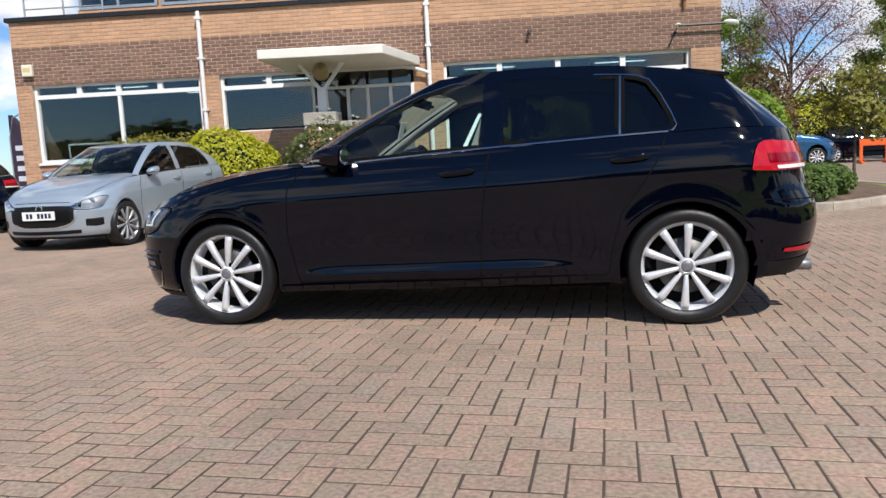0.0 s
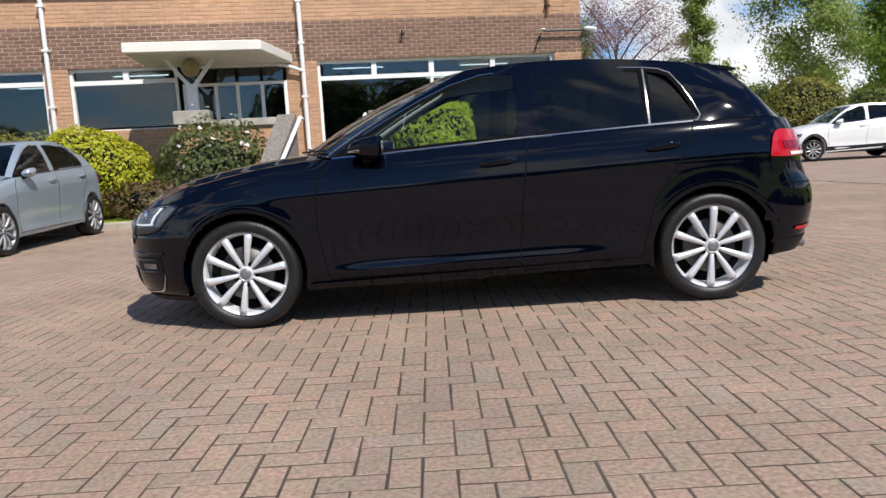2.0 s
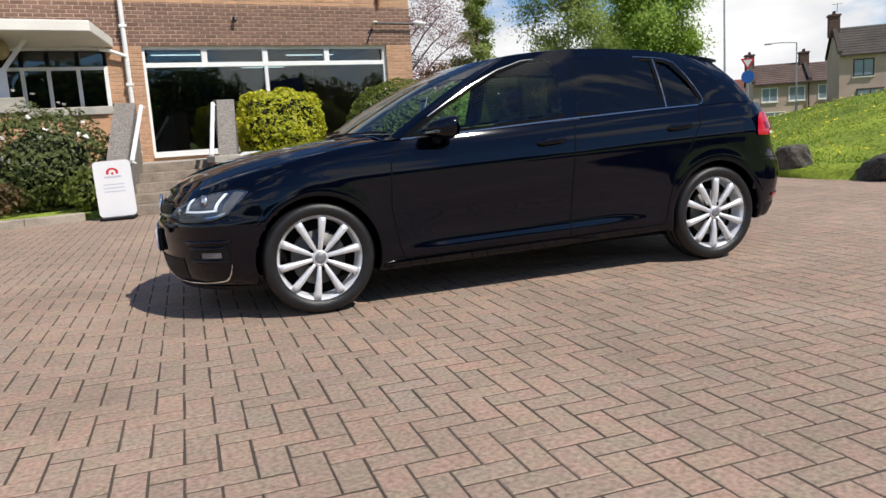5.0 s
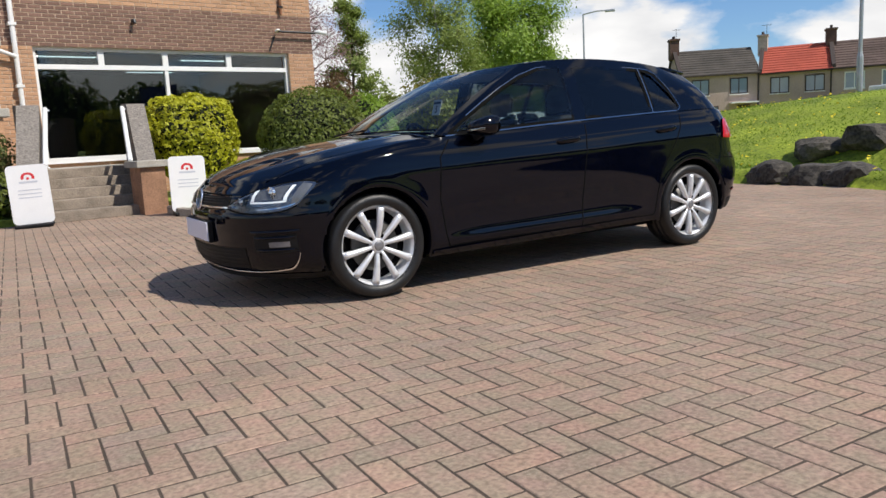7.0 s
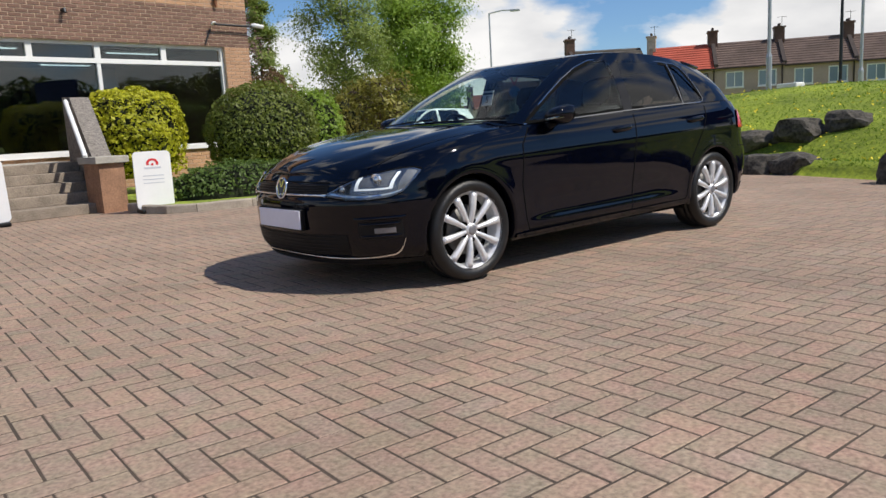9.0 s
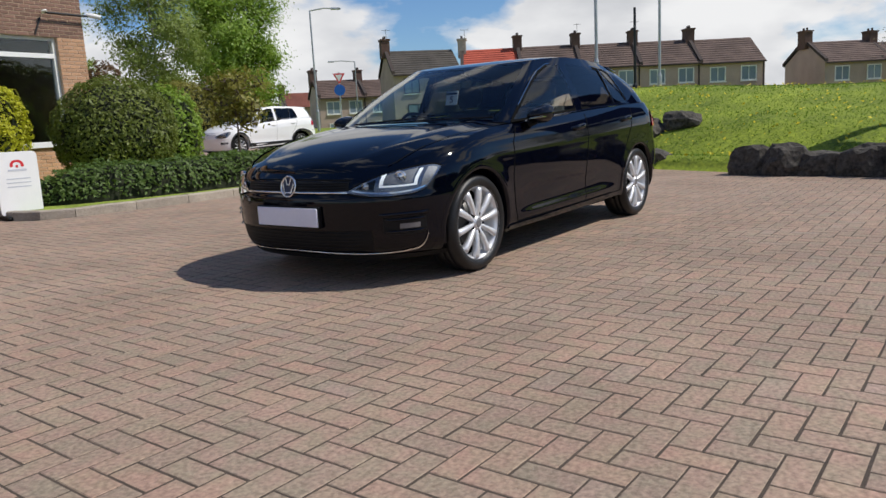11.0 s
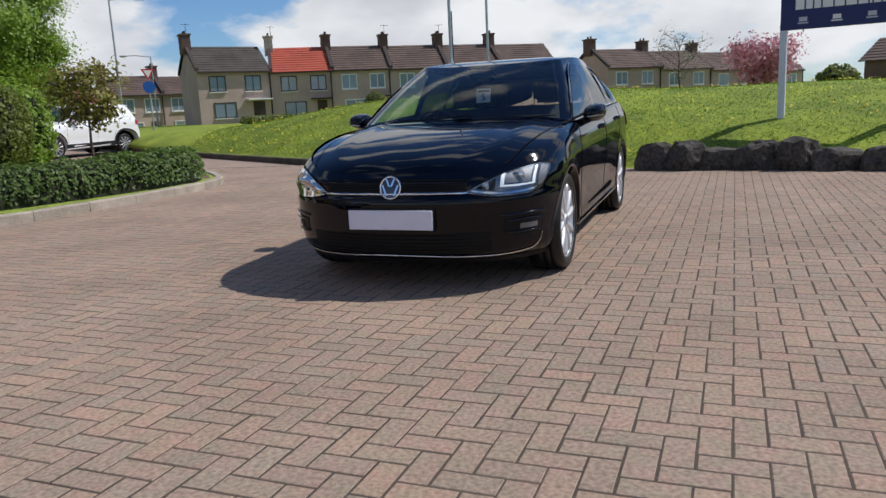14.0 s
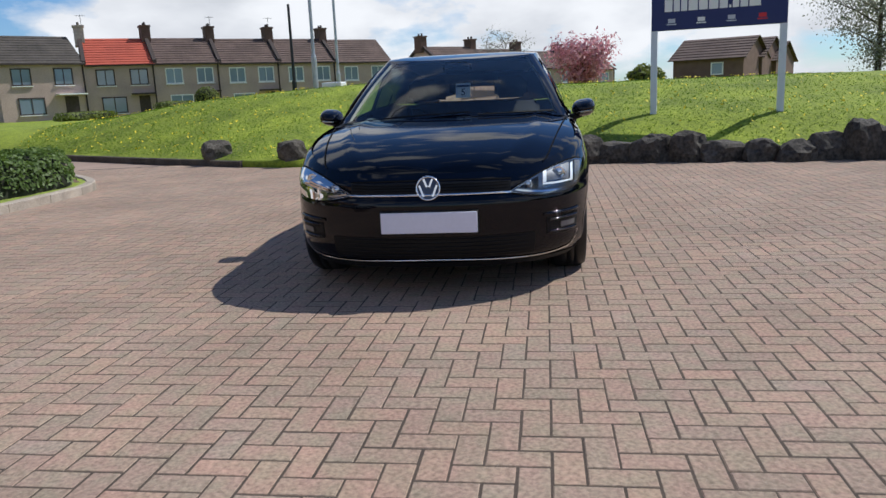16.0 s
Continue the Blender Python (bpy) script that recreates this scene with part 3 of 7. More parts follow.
# front fittings
cc = thing("security_camera", pose(4.25, FY, 3.42), "white security camera on a long dark arm", "camera")
bm = bmesh.new(); tube(bm, [(0, -.02, 0), (0, -.12, 0), (.95, -.12, 0)], .022, 8); part("arm", bm, M_DARKMETAL, cc)
bm = bmesh.new(); tube(bm, [(-.02, -.12, .02), (-.02, -.13, .0)], .06, 12); part("joint", bm, M_WHITE, cc)
bm = bmesh.new(); tube(bm, [(.93, -.12, .03), (1.0, -.16, .02), (1.16, -.26, -.02)], [.03, .05, .045], 12); part("housing", bm, M_WHITE, cc, "white camera housing")
bm = bmesh.new(); tube(bm, [(-.05, -.01, -.1), (-.2, -.015, -.42)], .018, 6); part("cable", bm, M_DARKMETAL, cc)
vent = thing("wall_vent", pose(1.15, FY, 3.50), "small dark vent pipe in the brick", "vent")
bm = bmesh.new(); tube(bm, [(0, .02, 0), (0, -.10, .0), (0, -.12, -.06)], .035, 10); part("pipe", bm, M_DARKMETAL, vent)
al = thing("alarm_box", pose(-9.9, FY, 3.28), "cream alarm bell box on the brown brick", "alarm box")
part("cover", boxes((-.12, .12, -.09, 0, -.13, .13), bevel=.02), mat("cream_plastic", (0.72, 0.68, 0.55), 0.5, vary=0.05), al)
part("label_plate", boxes((-.08, .08, -.094, -.09, -.03, .06)), mat("faded_yellow", (0.6, 0.5, 0.2), 0.6, vary=0.05), al)


# ---- terraced houses across the road ----
M_HARL = mat("brown_harling", (0.46, 0.350, 0.305), 0.95, vary=0.12, scale=0.6, fine=12, bump=0.3)
M_ROOF_BR = mat("brown_roof_tile", (0.115, 0.078, 0.064), 0.85, vary=0.25, scale=0.8, fine=10)
M_ROOF_DK = mat("dark_roof_tile", (0.075, 0.065, 0.055), 0.9, vary=0.25, scale=0.8, fine=10)
M_ROOF_RED = mat("red_roof_tile", (0.42, 0.085, 0.05), 0.8, vary=0.12, scale=0.8, fine=10)
M_SKEW = mat("dark_skew", (0.06, 0.045, 0.04), 0.9, vary=0.2)
M_HGLASS = mat("house_glass", (0.22, 0.28, 0.34), 0.08, vary=0.1, scale=0.5, spec=0.9)


def roof_slope(bm, w, y0, z0, y1, z1, rows_n=11):
    """Courses of tiles, each lapping over the next."""
    rows = []
    for k in range(rows_n):
        a, b = k / rows_n, (k + 1) / rows_n
        ya, za, yb, zb = lerp(y0, y1, a), lerp(z0, z1, a), lerp(y0, y1, b), lerp(z0, z1, b)
        rows += [[(0, ya, za), (w, ya, za)], [(0, ya, za + .06), (w, ya, za + .06)], [(0, yb, zb + .012), (w, yb, zb + .012)]]
    grid(bm, rows)


def terrace_house(m, w, roof_m, eave, ridge, chim_m, win_m, label, gable=False, awning=True, chimney=True):
    """Front to -y, from x 0 to w; depth 6."""
    h = thing("terraced_house", m, label, "house", "terraced houses")
    part("wall", boxes((0, w, 0, 6, -1.2, eave)), M_HARL, h, "brown roughcast wall")
    gb = bmesh.new()
    for x in (.0, w - .12):
        vs = [gb.verts.new(p) for p in ((x, 0, eave), (x, 6, eave), (x, 3, ridge - .05), (x + .12, 0, eave), (x + .12, 6, eave), (x + .12, 3, ridge - .05))]
        gb.faces.new(vs[:3][::-1]); gb.faces.new(vs[3:])
    part("gable", gb, M_HARL, h)
    bm = bmesh.new()
    roof_slope(bm, w, -.25, eave - .12, 3, ridge)
    roof_slope(bm, w, 6.25, eave - .12, 3, ridge)
    part("roof", bm, roof_m, h, "tiled pitched roof")
    bm = bmesh.new()
    for x in (-.14,):
        for s, y0 in ((1, -.2), (-1, 6.2)):
            vs = [bm.verts.new(p) for p in ((x, y0, eave - .05), (x + .28, y0, eave - .05), (x + .28, 3, ridge + .06), (x, 3, ridge + .06), (x, y0, eave + .22), (x + .28, y0, eave + .22), (x + .28, 3, ridge + .33), (x, 3, ridge + .33))]
            for f in ((4, 5, 6, 7), (0, 1, 5, 4), (0, 4, 7, 3), (1, 2, 6, 5)):
                bm.faces.new([vs[i] for i in f])
    part("roof_skew", bm, M_SKEW, h, "dark raised skew between the roofs")
    part("gutter", boxes((0, w, -.34, -.22, eave - .2, eave - .1)), M_SKEW, h)
    if chimney:
        ch = part("chimney", boxes((-.35, .35, 2.45, 3.55, ridge - .6, ridge + .85), (-.42, .42, 2.38, 3.62, ridge + .85, ridge + .98)), chim_m, h, "square chimney stack")
        for y in (2.75, 3.25):
            bm = bmesh.new()
            tube(bm, [(0, y, ridge + .98), (0, y, ridge + 1.22)], [.10, .08], 8)
            part("chimney_pot", bm, M_SKEW, ch)
    up, lo = eave - 1.55, eave - 3.6
    for x, z, ww, hh in ((w * .16, up, 1.15, 1.05), (w * .64, up, 1.15, 1.05), (w * .20, lo, 1.6, 1.05)):
        wd = part("window", boxes((x - .08, x + ww + .08, -.05, .02, z - .08, z), (x - .08, x + ww + .08, -.05, .02, z + hh, z + hh + .08), (x - .08, x, -.05, .02, z, z + hh), (x + ww, x + ww + .08, -.05, .02, z, z + hh), (x + ww / 2 - .03, x + ww / 2 + .03, -.05, .02, z, z + hh)), win_m, h)
        for a, b in ((x, x + ww / 2 - .03), (x + ww / 2 + .03, x + ww)):
            part("pane", boxes((a, b, -.02, .0, z, z + hh)), M_HGLASS, wd)
        part("sill", boxes((x - .12, x + ww + .12, -.12, -.003, z - .15, z - .085)), M_WHITE, wd)
    if awning:
        part("door_canopy", boxes((w * .62, w * .96, -.8, .0, lo + 1.25, lo + 1.35)), M_WHITE if label.startswith("dark") else M_SKEW, h)
    part("front_door", boxes((w * .72, w * .88, -.04, .01, -.8, lo + 1.15)), M_SKEW, h)
    bm = bmesh.new(); tube(bm, [(w - .15, -.1, -.8), (w - .15, -.1, eave - .2)], .06, 6); part("downpipe", bm, M_SKEW, h)
    return h


ROW = [(47.7, 29.6), (51.65, 25.25), (53.7, 20.75), (56.0, 16.4), (58.2, 12.0), (60.4, 7.6), (63.0, 2.9)]
M_CH_BR = mat("brown_chimney", (0.12, 0.07, 0.055), 0.9, vary=0.15)
M_CH_PALE = mat("pale_chimney", (0.50, 0.43, 0.36), 0.9, vary=0.15)
EAVES = [4.55, 4.4, 4.4, 4.33, 4.28, 4.2]
for i, ((xa, ya), (xb, yb)) in enumerate(zip(ROW, ROW[1:])):
    w = math.hypot(xb - xa, yb - ya)
    m = pose(xa, ya, 0, 0, 0, math.degrees(math.atan2(yb - ya, xb - xa)))
    home = terrace_house(m, w, (M_ROOF_DK, M_ROOF_RED, M_ROOF_BR, M_ROOF_BR, M_ROOF_BR, M_ROOF_BR)[i], EAVES[i], EAVES[i] + 2.05, M_CH_PALE if i == 1 else M_CH_BR, M_SKEW if i < 2 else M_WHITE,
                  ("dark tiled", "red tiled", "brown tiled", "brown tiled", "brown tiled", "brown tiled")[i] + " two-storey terraced house in brown harling")
    if i in (0, 1, 3, 4):
        top = EAVES[i] + 2.05 + .98
        bm = bmesh.new()
        tube(bm, [(.25, 3.3, top - .3), (.25, 3.3, top + .85)], .02, 6)
        tube(bm, [(-.1, 3.3, top + .78), (.6, 3.3, top + .78)], .014, 6)
        for q in range(5):
            tube(bm, [(-.05 + .15 * q, 3.14, top + .78), (-.05 + .15 * q, 3.46, top + .78)], .010, 5)
        part("aerial", bm, M_DARKMETAL, home, "thin television aerial")


# ---- the black hatchback: the front is at -x of its own frame ----
M_BLACK = mat("black_car_paint", (0.0006, 0.0012, 0.0046), 0.5, vary=0.05, scale=2, coat=1.0, spec=0.0, coat_rough=0.04, coat_ior=1.40)
M_GLOSSBLK = mat("gloss_black_trim", (0.003, 0.003, 0.003), 0.30, vary=0.05, spec=0.15)
M_PLASTIC = mat("black_plastic", (0.007, 0.007, 0.0075), 0.5, spec=0.25, vary=0.2, bump=0.15, bump_scale=200)
M_TYRE = mat("tyre_rubber", (0.010, 0.010, 0.0105), 0.42, vary=0.2, scale=20, fine=150, bump=0.15, bump_scale=150)
M_ALLOY = mat("silver_alloy", (0.72, 0.73, 0.75), 0.34, metal=0.40, vary=0.05, scale=12, coat=0.4)
M_ALLOY_IN = mat("shaded_alloy", (0.22, 0.22, 0.23), 0.5, metal=0.6, vary=0.15)
M_CHROME = mat("chrome", (0.80, 0.80, 0.80), 0.10, metal=1.0, vary=0.03)
M_TRIM = mat("window_trim_chrome", (0.33, 0.33, 0.33), 0.10, metal=1.0, vary=0.05)
M_SEAT = mat("dark_cloth", (0.035, 0.036, 0.04), 0.95, vary=0.2, scale=30, fine=200)
M_CARGLASS = glass_mat("clear_car_glass", (0.74, 0.88, 0.84), mix=0.0)
M_PRIVACY = glass_mat("privacy_glass", (0.13, 0.155, 0.155), mix=0.0)
M_SCREEN = glass_mat("windscreen_glass", (0.80, 0.89, 0.86), mix=0.0)
M_LENS = glass_mat("lamp_lens", (0.84, 0.90, 0.95), mix=0.02, ior=1.42)
M_LAMPIN = mat("lamp_housing", (0.17, 0.19, 0.22), 0.22, metal=0.9, vary=0.1)
M_DRL = mat("lit_lamp", (0.9, 0.9, 0.9), 0.3, vary=0, emit=(0.93, 0.96, 1.0), emit_power=0.28)
M_RED = mat("red_lamp", (0.42, 0.006, 0.016), 0.15, vary=0.1, spec=0.3, coat=0.5)
M_REDDEEP = mat("deep_red_lamp", (0.20, 0.0, 0.006), 0.12, vary=0.1, spec=0.3, coat=0.5)
M_LINER = mat("grey_headlining", (0.42, 0.43, 0.42), 0.9, vary=0.05, scale=20)
M_BOARDLAMP = mat("clear_lamp", (0.75, 0.75, 0.74), 0.2, vary=0.05, coat=0.5)
M_PLATE = mat("blank_plate", (0.72, 0.72, 0.82), 0.4, vary=0.02)
M_UNDER = mat("underbody", (0.004, 0.004, 0.004), 0.9, spec=0.1, vary=0.2)
M_DISC = mat("brake_steel", (0.10, 0.097, 0.094), 0.5, metal=0.9, vary=0.1)
M_CARD = mat("white_card", (0.85, 0.88, 0.90), 0.6, vary=0.02)
M_INK = mat("dark_ink", (0.02, 0.03, 0.06), 0.7, vary=0.05)

CAR_YAW = -8.44
WHEELBASE, TYRE_R, RIM_R = 2.637, 0.312, 0.232
AX = WHEELBASE / 2
car = thing("hatchback_car", pose(-.009, -.018, 0, 0, 0, CAR_YAW), "glossy black five-door hatchback parked on red block paving", "car")

c_wide = spline([(.15, .80), (.20, .840), (.26, .868), (.36, .876), (.50, .885), (.61, .889), (.70, .8915), (.762, .8930), (.798, .8872), (.83, .8815), (.87, .8705), (.90, .8585), (.94, .8385), (.97, .820), (1.03, .780)])
c_front = spline([(.15, -2.04), (.20, -2.08), (.24, -2.105), (.32, -2.125), (.42, -2.136), (.50, -2.138), (.545, -2.133), (.57, -2.118), (.61, -2.105), (.65, -2.088), (.70, -2.04), (.80, -1.94), (.95, -1.82)])
c_rear = spline([(.22, 1.96), (.30, 2.01), (.40, 2.050), (.50, 2.070), (.58, 2.068), (.62, 2.060), (.66, 2.040), (.70, 2.020), (.76, 2.003), (.85, 1.985), (1.02, 1.93)])
c_waist = spline([(-1.44, -.045), (-.9, -.022), (.3, .020), (1.1, .052), (1.6, .068)])
c_top = spline([(-2.2, .680), (-2.02, .694), (-1.90, .722), (-1.80, .748), (-1.68, .785), (-1.5, .828), (-1.27, .876), (-1.0, .912), (-.85, .918), (-.5, .930), (.22, .970), (.9, 1.0), (1.3, 1.015), (1.7, 1.02), (2.0, .99), (2.1, .975)])
c_bottom = spline([(-2.2, .195), (-1.8, .185), (-1.0, .198), (0, .212), (.97, .235), (1.5, .245), (1.75, .26), (2.1, .29)])
c_hood = spline([(-2.07, .695), (-2.02, .735), (-1.94, .778), (-1.8, .828), (-1.6, .878), (-1.35, .920), (-1.1, .950), (-.9, .966), (-.75, .975)])
c_roof = spline([(-.25, 1.377), (-.1, 1.394), (.1, 1.414), (.35, 1.429), (.7, 1.427), (1.1, 1.402), (1.35, 1.370), (1.55, 1.336), (1.66, 1.314)])
LF, LR, PF, PR = 0.70, 0.46, 2.45, 2.9


def wide(x, z):
    """Half width of a panel: the waist crease rises towards the tail."""
    return c_wide(z - c_waist(x) * smooth_step(.5, .72, z))


def sculpt(x, z):
    """Relief of the side: hollow doors over a flared sill, and swollen wheel arches."""
    door = smooth_step(-1.02, -.55, x) * (1 - smooth_step(.45, .95, x))
    out = door * (-.008 * math.exp(-((z - .45) / .10) ** 2) + .009 * math.exp(-((z - .305 - .02 * x) / .035) ** 2))
    for c in (-AX, AX):
        r = math.hypot(x - c, z - .312)
        out += .006 * math.exp(-((r - .365) / .05) ** 2)
    t = smooth_step(0, 1, (z - c_top(x) + .065) / .065) if z > c_top(x) - .065 else 0.0
    return out - .024 * t * min(1.0, t) * (1 - smooth_step(-1.0, -.82, x))


def side_y(x, z):
    """Half width of the lower body at a place along the car and a height."""
    w = wide(x, z)
    xs, xe = c_front(z) + LF, c_rear(z) - LR
    k = 1.0
    if x < xs:
        k = max(0.0, 1 - min(1.0, (xs - x) / LF) ** PF) ** (1 / PF)
    if x > xe:
        k = max(0.0, 1 - min(1.0, (x - xe) / LR) ** PR) ** (1 / PR)
    return w * k + sculpt(x, z) * k ** 8


def nose(th, z, off=0.0):
    """A point of the nose by its angle from the car's middle (to -y), pushed out by off."""
    t = radians(th)
    w, xs = wide(-1.5, z) + off, c_front(z) + LF
    return Vector((xs - (LF + off) * max(0.0, math.cos(t)) ** (2 / PF), -w * max(0.0, math.sin(t)) ** (2 / PF), z))


def tail(th, z, off=0.0):
    t = radians(th)
    w, xe = wide(1.62, z) + off, c_rear(z) - LR
    return Vector((xe + (LR + off) * max(0.0, math.cos(t)) ** (2 / PR), -w * max(0.0, math.sin(t)) ** (2 / PR), z))


def perimeter():
    out = [("n", a) for a in [90 * (k / 26) ** 0.9 for k in range(26)]]
    out += [("s", k / 150) for k in range(151)]
    out += [("t", 90 * (1 - k / 18)) for k in range(1, 19)]
    return out


def body_point(key, v):
    kind, a = key
    z = 0.5
    for _ in range(5):
        if kind == "n":
            p = nose(a, z)
        elif kind == "t":
            p = tail(a, z)
        else:
            x = lerp(c_front(z) + LF, c_rear(z) - LR, a)
            p = Vector((x, -wide(x, z), z))
        z = lerp(c_bottom(p.x), c_top(p.x), v)
    p.z = z
    p.y -= sculpt(p.x, z) * (abs(p.y) / wide(p.x, z)) ** 8
    return p


def in_arch(p, r=0.352):
    return abs(p.y) > 0.45 and any((p.x - s * AX) ** 2 + (p.z - 0.312) ** 2 < r * r for s in (-1, 1))


def mirrored(bm):
    """Adds the other half of the car."""
    vmap = {v: bm.verts.new((v.co.x, -v.co.y, v.co.z)) for v in list(bm.verts)}
    for f in list(bm.faces):
        if all(v in vmap for v in f.verts):
            bm.faces.new([vmap[v] for v in reversed(f.verts)])


# lower body
bm = bmesh.new()
PER = perimeter()
VN = 64
rows = [[body_point(k, v / VN) for k in PER] for v in range(VN + 1)]
vv = [[bm.verts.new(p) for p in r] for r in rows]
for i in range(VN):
    for k in range(len(PER) - 1):
        q = (vv[i][k], vv[i][k + 1], vv[i + 1][k + 1], vv[i + 1][k])
        c = sum((w.co for w in q), Vector()) / 4
        if not in_arch(c):
            bm.faces.new(q)
bmesh.ops.delete(bm, geom=[v for v in bm.verts if not v.link_faces], context="VERTS")
mirrored(bm)
part("body_shell", bm, M_BLACK, car, smooth=True)

# bonnet
bm = bmesh.new()
rows = []
for k in range(41):
    x = lerp(-2.054, -0.76, k / 40)
    w = side_y(x, c_top(x))
    zt, zc = c_top(x), max(c_hood(x), c_top(x))
    row = []
    for j in range(-16, 17):
        s = math.sin(j / 16 * math.pi / 2)
        fold = -.012 * abs(s) ** 12 + 0.010 * math.exp(-((abs(s) - 0.72) / 0.06) ** 2)
        row.append((x, s * w, zt + (zc - zt) * (1 - abs(s) ** 2.6) + fold * min(1, (k / 12))))
    rows.append(row)
grid(bm, rows)
part("bonnet", bm, M_BLACK, car, smooth=True)


# bonnet edges
for sd in (-1, 1):
    bm = bmesh.new()
    rows = []
    for k in range(25):
        x = lerp(-1.89, -.84, k / 24)
        w = side_y(x, c_top(x))
        y = lerp(.62, .795, (k / 24) ** .7)
        row = []
        for o in (-.0035, .0035):
            s = min(1.0, (y + o) / w)
            zt, zc = c_top(x), max(c_hood(x), c_top(x))
            row.append((x, sd * (y + o), zt + (zc - zt) * (1 - s ** 2.6) + .010 * math.exp(-((s - .72) / .06) ** 2) * min(1, ((x + 2.054) / 1.294 * 40 / 12)) + .0016))
        rows.append(row)
    grid(bm, rows)
    part("shut_line", bm, M_UNDER, car)


# glasshouse: rulings from the belt to the roof's edge
def hood_z(x, y):
    w = max(0.05, side_y(x, c_top(x)))
    zt, zc = c_top(x), max(c_hood(x), c_top(x))
    return zt + (zc - zt) * (1 - min(1, abs(y) / w) ** 2.6)


def roof_edge_y(x):
    return spline([(-.02, .575), (.4, .607), (1.0, .590), (1.45, .545)])(x)


def cabin_keys():
    return [("n", k / 22) for k in range(22)] + [("s", k / 110) for k in range(111)] + [("t", 1 - k / 18) for k in range(1, 19)]


def cabin_point(key, v):
    kind, a = key
    if kind == "n":
        y = .806 * a
        bx = -0.80 - .24 * (1 - a ** 2.2)
        b = Vector((bx, -y, hood_z(bx, y) + .004))
        rx = -.02 - .20 * (1 - a ** 2.2)
        r = Vector((rx, -.575 * a, c_roof(rx) - .015))
        bow = Vector((-.45, 0, .9)) * (.030 * (1 - .5 * a * a)) + Vector((0, -.012 * a ** 4, 0))
    elif kind == "s":
        x = lerp(-0.80, 1.70, a)
        b = Vector((x, -(side_y(x, c_top(x)) - lerp(.034, .02, a)), c_top(x) + .004))
        if a == 0:
            b.y = -.806
        rx = lerp(-.02, 1.52, a)
        r = Vector((rx, -roof_edge_y(rx), c_roof(rx) - .015))
        bow = Vector((0, -.014 - .024 * smooth_step(1.22, 1.50, x), .012 * (1 - a) ** 2))
    else:
        y = a
        bx = 1.70 + .265 * (1 - a ** 3)
        b = Vector((bx, -(side_y(1.70, c_top(1.70)) - .02) * a, c_top(bx) + .004))
        rx = 1.52 + .085 * (1 - a ** 3)
        r = Vector((rx, -.546 * a, c_roof(rx) - .015))
        bow = Vector((.5, 0, .6)) * (.014 * (1 - a ** 4)) + Vector((0, -.038 * a ** 5, 0))
    return b.lerp(r, v) + bow * math.sin(math.pi * v)


def cabin_y(x, z):
    """Half width of the glasshouse at a place along the car and a height."""
    zb, zr = c_top(x), 1.385
    v = max(0.0, min(1.0, (z - zb) / (zr - zb)))
    return -(lerp(side_y(x, zb) - .03, .600, v) + (.014 + .024 * smooth_step(1.22, 1.50, x)) * math.sin(math.pi * v))


DOOR_FRONT = [(-.775, .936), (-.5, .948), (-.1, .972), (.235, .992), (.255, 1.2), (.25, 1.352), (.06, 1.338), (-.12, 1.285), (-.3, 1.205), (-.48, 1.11), (-.62, 1.03)]
DOOR_REAR = [(.355, .998), (.65, 1.012), (.972, 1.024), (.978, 1.18), (.984, 1.330), (.66, 1.350), (.36, 1.355), (.355, 1.18)]
QUARTER = [(1.004, 1.026), (1.12, 1.03), (1.232, 1.034), (1.262, 1.055), (1.238, 1.12), (1.190, 1.22), (1.140, 1.295), (1.085, 1.318), (1.016, 1.328), (1.010, 1.18)]


def inside(poly, x, z):
    hit = False
    for (x0, z0), (x1, z1) in zip(poly, poly[1:] + poly[:1]):
        if (z0 > z) != (z1 > z) and x < (x1 - x0) * (z - z0) / (z1 - z0) + x0:
            hit = not hit
    return hit


CN = 44
keys = cabin_keys()
pts = [[cabin_point(k, v / CN) for k in keys] for v in range(CN + 1)]
shells = {n: bmesh.new() for n in ("cabin", "front", "rear_door", "quarter", "screen", "hatch")}
for i in range(CN):
    for k in range(len(keys) - 1):
        q = [pts[i][k], pts[i][k + 1], pts[i + 1][k + 1], pts[i + 1][k]]
        c = sum(q, Vector()) / 4
        kind, a = keys[k]
        v = (i + .5) / CN
        where = "cabin"
        if kind == "n" and a < .90 and .02 < v < .965:
            where = "screen"
        elif kind == "t" and a < .60 and .10 < v < .90:
            where = "hatch"
        elif kind == "s":
            for n, poly in (("front", DOOR_FRONT), ("rear_door", DOOR_REAR), ("quarter", QUARTER)):
                if inside(poly, c.x, c.z):
                    where = n
        b = shells[where]
        b.faces.new([b.verts.new(p) for p in q])
for n, b in shells.items():
    bmesh.ops.remove_doubles(b, verts=list(b.verts), dist=1e-5)
for n in ("screen", "hatch", "cabin"):
    mirrored(shells[n])
    bmesh.ops.remove_doubles(shells[n], verts=list(shells[n].verts), dist=1e-5)
part("cabin_frame", shells["cabin"], M_BLACK, car, smooth=True)
wind = part("windscreen", shells["screen"], M_SCREEN, car, "clear raked windscreen", True)
rearw = part("rear_window", shells["hatch"], M_PRIVACY, car, "dark tinted tailgate glass", True)
for n, m, lab in (("front", M_CARGLASS, "clear side window"), ("rear_door", M_PRIVACY, "dark tinted side window"), ("quarter", M_PRIVACY, "dark tinted quarter window")):
    flip = shells[n].copy()
    a = part("side_window", shells[n], m, car, lab, True)
    for v in flip.verts:
        v.co.y = -v.co.y
    b = part("side_window", flip, m, car, lab, True)
    a.visible_shadow = b.visible_shadow = False
wind.visible_shadow = rearw.visible_shadow = False

